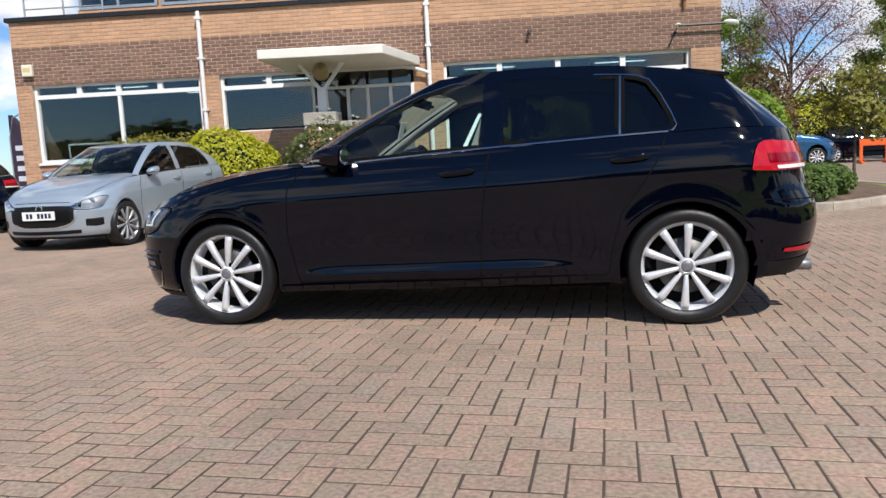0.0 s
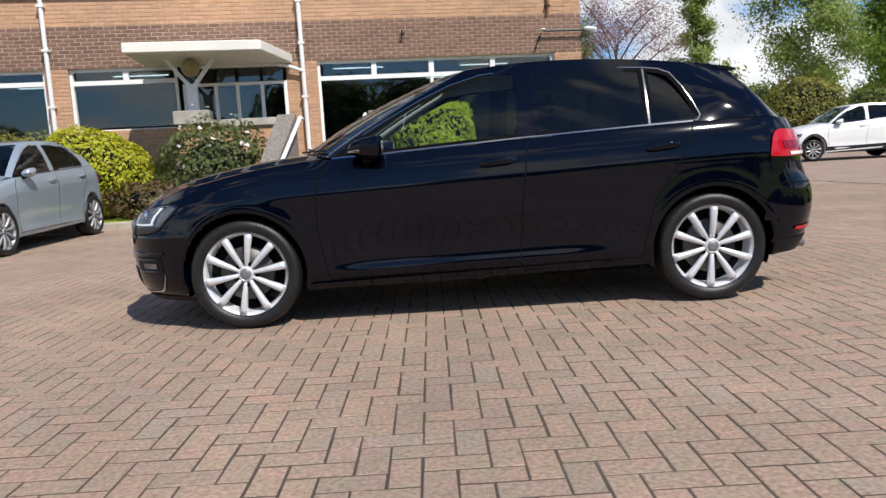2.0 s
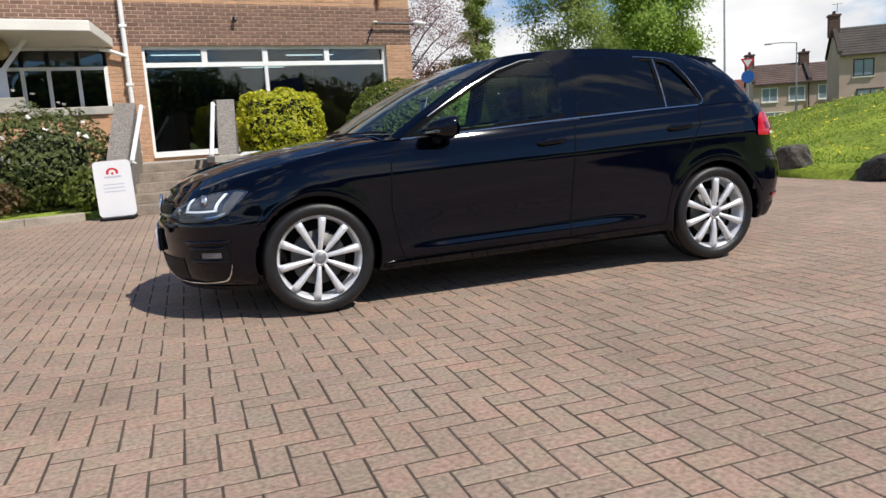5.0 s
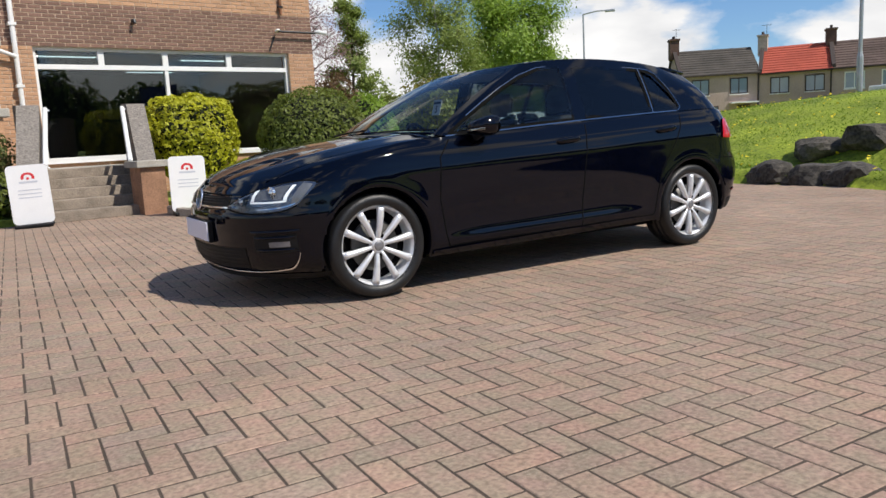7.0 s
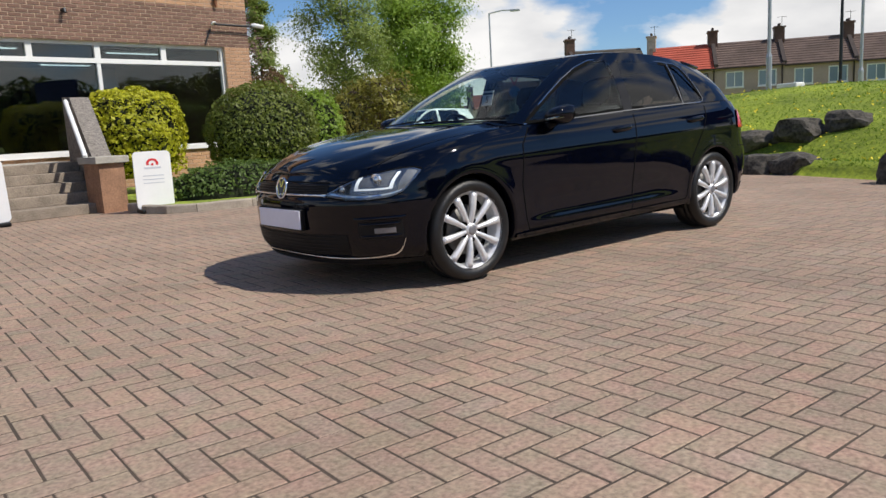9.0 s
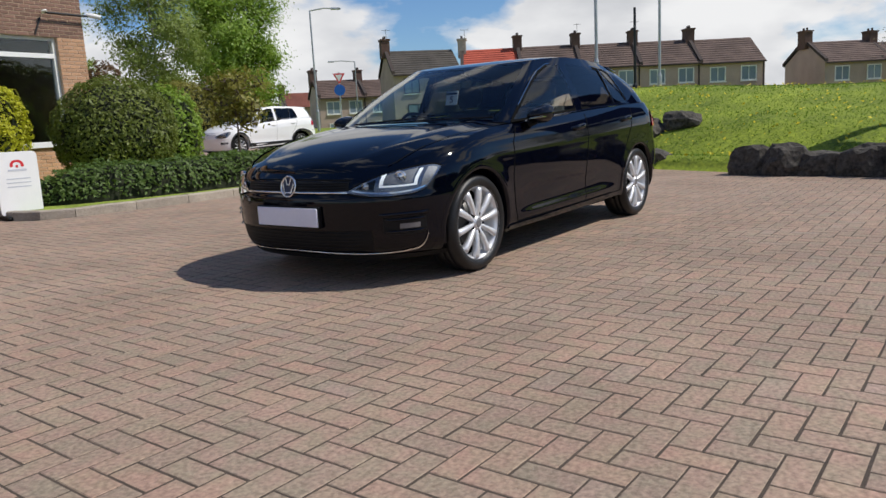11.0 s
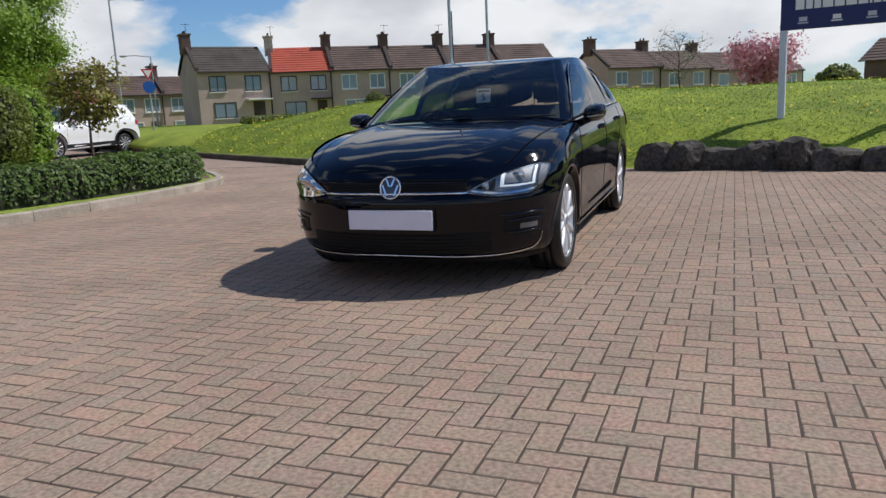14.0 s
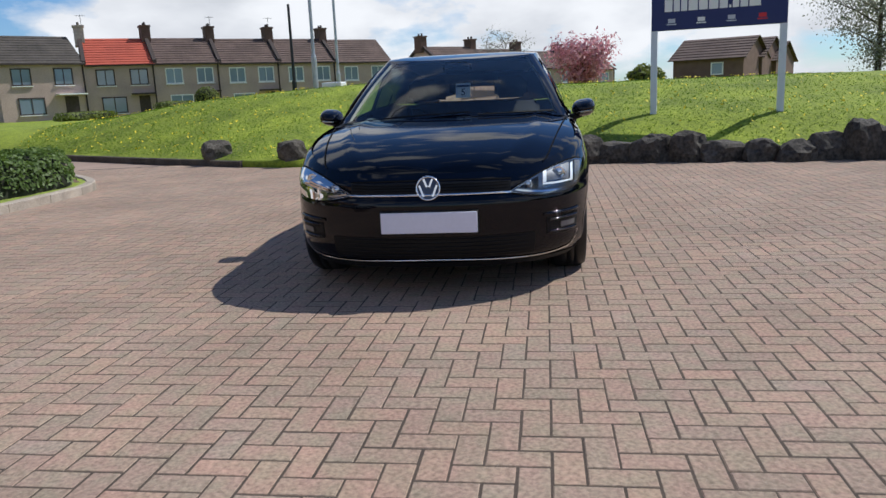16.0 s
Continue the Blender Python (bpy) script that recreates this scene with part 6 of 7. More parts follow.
tree("leafy_tree", 35.4, 36.0, 0, 10.4, 3.2, L_TREE, .17, 50000, "large bright green leafy tree", 44, trunk_r=.25, first=.14, cluster=.5)
tree("leafy_tree", 37.4, 35.2, 0, 7.2, 2.1, L_TREE, .17, 22000, "broad green tree beside the road", 46, trunk_r=.2, first=.1, droop=.2, cluster=.5)
for x, y, rx, h, leaf, s in ((9.6, 26.0, 1.8, 1.5, L_OLIVE, 51), (13.6, 26.6, 2.7, 2.8, L_YELLOW, 52), (19.0, 26.6, 1.8, 3.1, L_GREEN, 53), (20.4, 24.8, 2.0, 3.2, L_OLIVE, 54), (23.6, 24.6, 1.8, 2.6, L_GREEN, 55)):
    bush("hedge_clump", x, y, 0, rx, 1.3, h, leaf, .11, 8000, "tall leafy hedge at the back of the lot", "hedge", seed=s, lumpy=.22)


# ---- rocks along the lawn ----
M_ROCK_GREY = mat("grey_rock", (0.10, 0.088, 0.070), 0.9, vary=0.35, scale=4, fine=24, bump=0.9, bump_scale=14)


def rock(x, y, z, sx, sy, sz, seed, yaw=0.0, label="dark weathered boulder edging the lawn", stone=None):
    g = random.Random(seed)
    bm = bmesh.new()
    bmesh.ops.create_icosphere(bm, subdivisions=3, radius=1)
    for v in bm.verts:
        v.co = v.co * (.45 + .55 / max(abs(v.co.x), abs(v.co.y), abs(v.co.z))) * .9
    cuts = [(Vector((g.gauss(0, 1), g.gauss(0, 1), g.gauss(.2, .8))).normalized(), g.uniform(.70, .95)) for _ in range(9)]
    for v in bm.verts:
        p = v.co.copy()
        for nrm, dd in cuts:
            s = p.dot(nrm)
            if s > dd:
                p -= nrm * (s - dd) * .92
        p += v.co * (.14 * noise.noise(v.co * 2.6 + Vector((seed, 0, 0))) + .05 * noise.noise(v.co * 7 + Vector((0, seed, 0))))
        v.co = Vector((p.x * sx, p.y * sy, p.z * sz + sz * .55))
    ob = solo("boulder", bm, stone or M_ROCK, label, "rock", group="boulders")
    ob.matrix_world = pose(x, y, z, 0, 0, yaw)
    return ob


g = random.Random(12)
y, i = -1.45, 0
while y > -9.6:
    half = g.uniform(.19, .27)
    tall_one = -5.5 < y < -5.0
    x = min((abs(py - (y - half)), px) for px, py in fine_edge)[1]
    rock(x + .02, y - half, -.08, g.uniform(.20, .27), half * 1.42, .43 if tall_one else g.uniform(.25, .37), 100 + i, g.uniform(-14, 14))
    y -= 2 * half * g.uniform(.92, 1.02)
    i += 1
for i, (x, y, w, h) in enumerate(((6.80, 1.15, .36, .27), (6.75, .55, .42, .24), (6.62, -.05, .36, .26))):
    rock(x - .12, y, -.04, w * .9, w * 1.15, h * .95, 130 + i, g.uniform(-25, 25))
for i, (x, y, w, h) in enumerate(((8.6, 1.3, .45, .22), (8.75, .6, .45, .26), (8.85, -.1, .40, .24))):
    rock(x, y, lawn_height(x, y) - .06, w * .8, w, h, 150 + i, g.uniform(0, 360))
for x, y, seed in ((6.80, 2.55, 171), (7.85, 4.12, 176)):
    rock(x, y, lawn_height(x, y) - .05, .20, .30, .25, seed, 30, "single grey boulder on the lawn by the kerb", M_ROCK_GREY)


# ---- other cars: the same family of shapes in other paints ----
def other_car(m, scale, paint, label, drop=(), warp=None):
    """A car of the same build with its own paint, and its own proportions by a smooth change of shape."""
    root = thing("hatchback_car", m @ Matrix.Diagonal((scale, scale, scale, 1)), label, "car")
    made = {car: root}
    for o in car.children_recursive:
        base = o.name.split(".")[0]
        if base in drop or (o.parent is not car and o.parent not in made):
            continue
        c = o.copy()
        loose = base == "wheel" or o.parent.name.split(".")[0] == "wheel"
        if o.data and (any(mm and mm.name in paint for mm in o.data.materials) or (warp and not loose)):
            c.data = o.data.copy()
            for i, mm in enumerate(c.data.materials):
                if mm and mm.name in paint:
                    c.data.materials[i] = paint[mm.name]
            if warp and not loose:
                for v in c.data.vertices:
                    v.co = warp(v.co)
        scene.collection.objects.link(c)
        c.parent = made[o.parent]
        if base == "wheel":
            p = o.matrix_basis.to_translation()
            c.matrix_basis = Matrix.Translation(Vector((warp(p).x - p.x if warp else 0, 0, 0))) @ o.matrix_basis
        made[o] = c
    return root


s_mini = spline([(-2.2, -1.98), (-1.32, -1.27), (-.8, -.82), (0, -.06), (1.32, 1.22), (2.1, 1.80)])


def supermini(p):
    """Short nose and tail, a rising waist and a roof that falls away behind."""
    lift = .05 * smooth_step(.5, .9, p.z) * smooth_step(-1.6, -.6, p.x)
    return Vector((s_mini(p.x), p.y * .965, p.z + lift - .07 * smooth_step(.7, 1.8, p.x) * smooth_step(1.1, 1.4, p.z)))


s_suv = spline([(-2.2, -2.10), (-1.32, -1.29), (0, 0), (1.32, 1.29), (1.6, 1.72), (2.1, 2.14)])


def tall(p):
    """Lifted body, deep sides and a long level roof."""
    up = .07 * smooth_step(.15, .32, p.z) + .13 * smooth_step(.5, 1.4, p.z)
    return Vector((s_suv(p.x) + .10 * smooth_step(.6, 1.5, p.x) * smooth_step(1.0, 1.4, p.z), p.y, p.z + up + .03 * smooth_step(.8, 1.6, p.x) * smooth_step(1.2, 1.4, p.z)))


M_SILVER = mat("silver_car_paint", (0.40, 0.47, 0.53), 0.28, metal=0.5, vary=0.03, scale=2, coat=0.8)
M_WHITECAR = mat("white_car_paint", (0.80, 0.80, 0.80), 0.3, vary=0.02, coat=0.6)
M_BLUECAR = mat("blue_car_paint", (0.02, 0.10, 0.22), 0.25, metal=0.4, vary=0.05, coat=0.9)
M_PLATE2 = mat("white_plate", (0.80, 0.80, 0.78), 0.4, vary=0.02)
FRONT_BITS = ("badge", "badge_face", "badge_bars", "upper_grille", "grille_slat", "grille_strip", "lower_grille", "slat", "bumper_trim", "number_plate", "window_card", "print_bar", "figure", "light_strip", "plate_holder")
FAR_BITS = FRONT_BITS + ("belt_trim", "window_top_trim", "divider_bar")
M_ALLOY_DIM = mat("dull_alloy", (0.42, 0.42, 0.43), 0.4, metal=0.6, vary=0.1)
M_CLAD = mat("black_cladding", (0.012, 0.012, 0.013), 0.6, vary=0.15)
silver = other_car(pose(-5.17, 5.78, 0, 0, 0, 80.5), .935, {"black_car_paint": M_SILVER, "blank_plate": M_PLATE2, "lamp_housing": M_ALLOY_IN, "silver_alloy": M_ALLOY_DIM},
                   "silver hatchback parked facing the lot", FRONT_BITS + ("fog_lamp", "fin"), supermini)
gr = part("grille", nose_patch([(-30, .40), (-15, .335), (0, .325), (15, .335), (30, .40)], [(-30, .605), (0, .615), (30, .605)], .006, n=30, m=8), M_PLASTIC, silver, "black five-sided grille", True)
for k in range(6):
    z = .40 + .03 * k
    part("slat", nose_patch([(-26, z), (26, z)], [(-26, z + .010), (26, z + .010)], .012), M_GLOSSBLK, gr)
part("grille_wing", nose_patch([(-36, .60), (-30, .42), (-15, .325), (0, .312), (15, .325), (30, .42), (36, .60)], [(-36, .606), (-30, .434), (-15, .337), (0, .324), (15, .337), (30, .434), (36, .606)], .016, n=50), M_CHROME, silver, "chrome wing under the grille", True)
part("air_intake", nose_patch([(-40, .235), (0, .225), (40, .235)], [(-36, .285), (0, .275), (36, .285)], .006, n=30), M_PLASTIC, silver, "", True)
bm = bmesh.new()
lathe(bm, [(.045, 0), (.058, .0), (.058, .012), (.046, .012), (.045, 0)], 24, "x", Matrix.Translation((-2.13, 0, .57)))
part("badge", bm, M_CHROME, silver, "oval chrome badge", True)
bm = boxes((-2.162, -2.150, -.262, .262, .43, .545))
pl = part("number_plate", bm, M_PLATE2, silver, "white number plate")
for k in range(7):
    if k != 4:
        part("plate_bar", boxes((-2.165, -2.1625, -.205 + .06 * k, -.165 + .06 * k, .455, .52)), M_INK, pl)
for o in silver.children:
    if o.name.split(".")[0] in ("grille", "grille_wing", "air_intake", "badge", "number_plate"):
        for piece in [o] + list(o.children):
            for v in piece.data.vertices:
                v.co = supermini(v.co)
other_car(pose(-10.05, 8.2, 0, 0, 0, -37), .98, {}, "black hatchback parked beyond the silver car", FAR_BITS)
suv = other_car(pose(15.55, 16.1, 0, 0, 0, -14), 1.02, {"black_car_paint": M_WHITECAR, "silver_alloy": M_ALLOY_DIM}, "white compact sport-utility car parked by the driveway", FRONT_BITS, tall)
for sd in (-1, 1):
    band = side_band([(-.93, .265), (-.3, .27), (.3, .28), (.93, .29)], .13, .004, .010, False, sd)
    for v in band.verts:
        v.co = tall(v.co)
    part("sill_cladding", band, M_CLAD, suv, "black plastic sill cladding")
    for c in (-AX, AX):
        bm = bmesh.new()
        rows = []
        for k in range(33):
            t = radians(lerp(-12, 192, k / 32))
            rows.append([tall(Vector((c + r * math.cos(t), sd * (side_y(c + r * math.cos(t), max(.2, .312 + r * math.sin(t))) + .012), max(.2, .312 + r * math.sin(t))))) for r in (.345, .40)])
        grid(bm, rows)
        part("arch_cladding", bm, M_CLAD, suv, "black plastic arch cladding")
other_car(pose(10.2, 22.4, 0, 0, 0, 172), 1.03, {"black_car_paint": M_BLUECAR}, "metallic blue car parked at the back of the lot", FAR_BITS, tall)
other_car(pose(14.9, 25.4, 0, 0, 0, 172), 1.0, {}, "black car parked at the back of the lot", FAR_BITS)
other_car(pose(27.2, 40.2, -.3, 0, 0, -32), .97, {"black_car_paint": M_SILVER}, "small pale silver car parked by the hedge", FAR_BITS, supermini)

# metal rail at the back of the lot
fr = thing("guard_rail", pose(22.5, 34.0, 0, 0, 0, -25), "thin grey metal rail at the back of the lot", "railing")
for z in (.55, .98):
    bm = bmesh.new(); tube(bm, [(-1.5, 0, z), (7.0, 0, z)], .03, 6); part("rail_bar", bm, M_GALV, fr)
for k in range(6):
    bm = bmesh.new(); tube(bm, [(-1.5 + 1.7 * k, 0, -.3), (-1.5 + 1.7 * k, 0, 1.0)], .03, 6); part("post", bm, M_GALV, fr)

# orange barrier at the back of the lot
M_ORANGE = mat("orange_plastic", (0.75, 0.12, 0.02), 0.5, vary=0.06)
ba = thing("safety_barrier", pose(13.9, 22.6, 0, 0, 0, -8), "orange plastic safety barrier", "barrier")
part("top_panel", boxes((-.48, .48, -.02, .02, .62, .86), bevel=.01), M_ORANGE, ba)
for x in (-.42, .42):
    part("post", boxes((x - .05, x + .05, -.025, .025, .08, .62)), M_ORANGE, ba)
    part("foot", boxes((x - .06, x + .06, -.25, .25, .0, .08)), M_ORANGE, ba)

# ---- boards, signs and poles ----
M_BOARD = mat("white_board", (0.80, 0.80, 0.80), 0.35, vary=0.02)
M_REDLOGO = mat("red_print", (0.60, 0.03, 0.04), 0.5, vary=0.03)
M_GREYPRINT = mat("grey_print", (0.52, 0.54, 0.60), 0.6, vary=0.03)


def pavement_board(m):
    b = thing("pavement_board", m, "white pavement advertising board with a red mark", "sign board", "pavement boards")
    bm = bmesh.new()
    box(bm, -.25, .25, -.014, .014, .05, .84)
    es = [e for e in bm.edges if abs(e.verts[0].co.y - e.verts[1].co.y) > .02]
    bmesh.ops.bevel(bm, geom=es, offset=.06, segments=5, affect="EDGES", profile=.5)
    part("panel", bm, M_BOARD, b)
    part("base", boxes((-.23, .23, -.16, .16, 0, .05), bevel=.015), M_PLASTIC, b)
    bm = bmesh.new()
    rows = []
    for k in range(13):
        t = radians(lerp(-25, 205, k / 12))
        rows.append([(r * 1.25 * math.cos(t), -.0165, .675 + r * math.sin(t)) for r in (.038, .066)])
    grid(bm, rows)
    box(bm, -.015, .015, -.0175, -.015, .645, .675)
    part("red_mark", bm, M_REDLOGO, b)
    part("print_bar", boxes((-.11, .11, -.0165, -.0145, .60, .625)), M_GREYPRINT, b)
    for z in (.50, .45, .40):
        part("print_bar", boxes((-.14, .14, -.0165, -.0145, z, z + .012)), M_GREYPRINT, b)
    return b


b1 = pavement_board(pose(.08, 6.38, 0, 0, .5, -12))
copy_thing(b1, pose(-1.82, 7.02, 0, 0, -1.5, -14))

M_NAVY = mat("navy_sign", (0.012, 0.022, 0.12), 0.4, vary=0.03)
M_POSTW = mat("pale_post", (0.62, 0.66, 0.76), 0.45, vary=0.04)
sg = thing("dealer_sign", pose(7.15, -4.86, 0, 0, 0, -109.8), "navy dealer sign with white lettering bars on two pale posts", "sign")
part("panel", boxes((-1.10, 1.10, -.06, .06, 2.02, 3.6)), M_NAVY, sg)
for x in (-1.05, 1.05):
    part("post", boxes((x - .055, x + .055, -.05, .05, .25, 2.02)), M_POSTW, sg)
rnd = random.Random(5)
x = -.88
for w, h in ((.13, .20), (.10, .26), (.10, .20), (.15, .20), (.14, .20), (.15, .20), (.13, .20), (.035, .05), (.10, .15), (.12, .15), (.18, .15)):
    part("letter_bar", boxes((x, x + w, -.066, -.060, 2.33, 2.33 + h), bevel=.002), M_BOARD, sg)
    x += w + .022
for k, c in enumerate((M_GREYPRINT, M_BOARD, M_GREYPRINT, M_REDLOGO)):
    part("maker_mark", boxes((-.82 + .49 * k, -.70 + .49 * k, -.064, -.060, 2.14, 2.21)), c, sg)
    part("maker_bar", boxes((-.84 + .49 * k, -.68 + .49 * k, -.063, -.060, 2.105, 2.125)), c, sg)


def pole(x, y, z, h, r, material, label, arm=0.0, yaw=0.0, box_h=0.0):
    p = thing("lamp_post" if arm else "pole", pose(x, y, z, 0, 0, yaw), label, "pole")
    bm = bmesh.new()
    tube(bm, [(0, 0, -.2), (0, 0, 1.2), (0, 0, 1.3), (0, 0, h)], [r * 1.6, r * 1.6, r, r * .8], 10)
    part("shaft", bm, material, p)
    if arm:
        bm = bmesh.new(); tube(bm, [(0, 0, h), (arm * .6, 0, h + .12), (arm, 0, h + .10)], r * .6, 8); part("arm", bm, material, p)
        part("lantern", boxes((arm - .1, arm + .45, -.1, .1, h + .02, h + .14), bevel=.03), M_GALV, p)
    return p


pole(14.5, 3.13, 1.0, 8.0, .045, M_GALV, "tall grey pole standing on the bank")
pole(25.0, 3.63, .9, 9.0, .055, M_GALV, "tall grey road pole")
pole(36.4, 7.3, .9, 5.3, .085, M_DARKMETAL, "dark wooden service pole")
pole(30.0, 24.15, .42, 6.83, .058, M_GALV, "tall grey street lamp post at the roadside", 1.3, -54)
pole(50.9, 35.4, .2, 5.9, .06, M_GALV, "grey street lamp post before the far houses", 1.9, 126)
slab = solo("white_slab", boxes((-.32, .32, -.14, .14, -.05, .12), bevel=.03), M_BOARD, "small white slab lying on the grass beside a pole", "slab")
slab.matrix_world = pose(14.6, 2.65, lawn_height(14.6, 2.65), 0, 0, 60)
rs = thing("road_sign", pose(28.6, 21.5, .92, 0, 0, -52), "round blue and red triangle traffic sign on a post", "road sign")
bm = bmesh.new(); tube(bm, [(0, 0, -.6), (0, 0, 2.7)], .04, 8); part("post", bm, M_GALV, rs)
bm = bmesh.new(); lathe(bm, [(.0005, -.06), (.30, -.06), (.30, -.045), (.0005, -.045)], 24, "y", Matrix.Translation((0, 0, 1.75))); part("blue_disc", bm, mat("sign_blue", (0.01, 0.10, 0.42), 0.4, vary=0.03), rs)
bm = bmesh.new()
lathe(bm, [(.0005, -.06), (.38, -.06), (.38, -.045), (.0005, -.045)], 3, "y", Matrix.Translation((0, 0, 2.45)) @ Matrix.Rotation(radians(90), 4, "Y")); part("red_triangle", bm, M_REDLOGO, rs)
bm = bmesh.new()
lathe(bm, [(.0005, -.066), (.24, -.066), (.24, -.06), (.0005, -.06)], 3, "y", Matrix.Translation((0, 0, 2.45)) @ Matrix.Rotation(radians(90), 4, "Y")); part("white_triangle", bm, M_BOARD, rs)

# ---- further houses ----
for k in range(4):
    xa, ya = 66.0 + 3.4 * k, -1.5 - 5.0 * k
    m = pose(xa, ya, .2, 0, 0, -56)
    terrace_house(m, 6.0, M_ROOF_BR, 3.6 - .25 * k, 5.4 - .25 * k, M_CH_BR, M_WHITE, "brown tiled terraced house farther along the road", awning=False)
M_ROOF_RUST = mat("rust_roof_tile", (0.20, 0.070, 0.05), 0.85, vary=0.15, scale=0.8, fine=10)
for x, y, w, rm, ev, rd in ((52.4, 40.7, 4.5, M_ROOF_BR, 2.9, 4.6), (55.6, 37.6, 4.5, M_ROOF_BR, 2.9, 4.5), (62.0, 52.6, 7.0, M_ROOF_RUST, 2.5, 4.1), (70.0, 61.5, 7.0, M_ROOF_BR, 1.9, 3.3)):
    terrace_house(pose(x, y, .4, 0, 0, -44), w, rm, ev, rd, M_CH_BR, M_WHITE, "low brown terraced house beyond the road junction", awning=False)
M_CHALET = mat("brown_brick_chalet", (0.17, 0.105, 0.085), 0.9, vary=0.15, scale=2, fine=30)
for k, (x, y, w, z) in enumerate(((44.8, -16.6, 4.5, .9), (47.0, -20.6, 2.8, .95), (49.2, -22.6, 2.8, .7))):
    hs = thing("brown_house", pose(x, y, z, 0, 0, -127), "low dark brown brick house on the rise", "house")
    D = 6.0
    part("wall", boxes((0, w, 0, D, -.6, 1.75)), M_CHALET, hs)
    bm = bmesh.new()
    for xx in (0, w - .1):
        vs = [bm.verts.new(p) for p in ((xx, 0, 1.75), (xx, D, 1.75), (xx, D / 2, 3.0), (xx + .1, 0, 1.75), (xx + .1, D, 1.75), (xx + .1, D / 2, 3.0))]
        bm.faces.new(vs[:3]); bm.faces.new(vs[3:][::-1])
    part("gable", bm, M_CHALET, hs)
    bm = bmesh.new()
    roof_slope(bm, w + .5, -.4, 1.58, D / 2, 3.05, 8); roof_slope(bm, w + .5, D + .4, 1.58, D / 2, 3.05, 8)
    r = part("roof", bm, M_ROOF_BR, hs); r.location.x = -.25
    wd = part("window", boxes((w * .55, w * .55 + .8, -.05, .01, .6, 1.4)), M_WHITE, hs)
    part("pane", boxes((w * .55 + .08, w * .55 + .72, -.06, -.04, .68, 1.32)), M_HGLASS, wd)

tree("blossom_tree", 62.0, -14.2, .6, 3.6, 2.6, L_PINK, .30, 3200, "low cherry tree covered in pink blossom", 61, trunk_r=.15, first=.12, cluster=.55)
tree("bare_tree", 68.0, -8.0, .6, 5.6, 2.6, L_HAZE, .16, 700, "small bare grey tree behind the roofs", 62, trunk_r=.12, first=.25)
bush("distant_shrubs", 66.0, -21.0, .3, 3.2, 1.5, 2.5, L_GREEN, .3, 1800, "green shrubs on the skyline", seed=63, lumpy=.3)
tree("grey_tree", 36.0, -25.2, .7, 6.8, 3.4, L_HAZE, .13, 14000, "grey-green tree coming into leaf", 64, trunk_r=.2, first=.1, cluster=.45)
bush("house_hedge", 45.6, 17.0, .42, 2.0, .9, .95, L_GREEN, .14, 2200, "dark garden hedge before the houses", "hedge", seed=65, box_like=.6)
bush("house_hedge", 47.2, 12.6, .42, 1.2, .8, .8, L_GREEN, .14, 1400, "dark garden hedge before the houses", "hedge", seed=66, box_like=.6)
bush("garden_shrub", 46.2, 14.9, .45, .85, .85, 1.8, L_GREEN, .12, 1500, "round dark garden shrub", seed=67, lumpy=.06)
bush("house_hedge", 42.5, 21.5, .4, 3.6, .7, .55, L_GREEN, .14, 1800, "low garden hedge before the houses", "hedge", seed=68, box_like=.6)

# trees on the far side of the lot, behind the viewer
for k in range(9):
    x = -34 + 8.5 * k
    bush("tree_belt", x, -33 + 3 * math.sin(k * 2.1), 0, 5.2, 3.0, (6.6 if x > -8 else 3.7) + 0.9 * math.sin(k * 1.7), L_GREEN, .4, 2600, "belt of leafy trees on the far side of the lot", "tree", seed=80 + k, lumpy=.25)

# showroom ceiling lights
M_TUBE = mat("light_tube", (0.9, 0.9, 0.9), 0.5, vary=0, emit=(1.0, 0.98, 0.94), emit_power=2.2)
for k, (x, y) in enumerate(((-8.6, 13.0), (-7.2, 15.0), (-4.6, 13.2), (.3, 13.2), (1.6, 15.2), (3.4, 13.4), (3.0, 16.2))):
    cl = thing("ceiling_light", pose(x, y, 3.05), "slim fluorescent ceiling light", "ceiling light", "showroom lights")
    part("housing", boxes((-.62, .62, -.09, .09, -.05, 0)), M_WHITE, cl)
    part("diffuser", boxes((-.58, .58, -.07, .07, -.062, -.052)), M_TUBE, cl)

# inside the showroom
M_OFFICE = mat("office_dark", (0.04, 0.04, 0.045), 0.6, vary=0.2)
M_DESK = mat("desk_wood", (0.22, 0.14, 0.08), 0.5, vary=0.15)


def desk(x, y, yaw):
    d = thing("desk", pose(x, y, .72, 0, 0, yaw), "wooden office desk inside the showroom", "desk", "showroom desks")
    part("top", boxes((-.8, .8, -.4, .4, .70, .74), bevel=.005), M_DESK, d)
    for sx in (-.74, .70):
        part("side_panel", boxes((sx, sx + .04, -.38, .38, 0, .70)), M_DESK, d)
    part("front_panel", boxes((-.70, .70, -.30, -.27, .2, .70)), M_DESK, d)
    m = thing("monitor", pose(x, y, 1.46, 0, 0, yaw), "black computer monitor on a desk", "monitor", "showroom monitors")
    part("screen", boxes((-.28, .28, -.02, .02, .10, .46), bevel=.006), M_OFFICE, m)
    part("stand", boxes((-.03, .03, -.02, .02, .01, .12)), M_OFFICE, m)
    part("foot", boxes((-.12, .12, -.09, .09, 0, .012)), M_OFFICE, m)


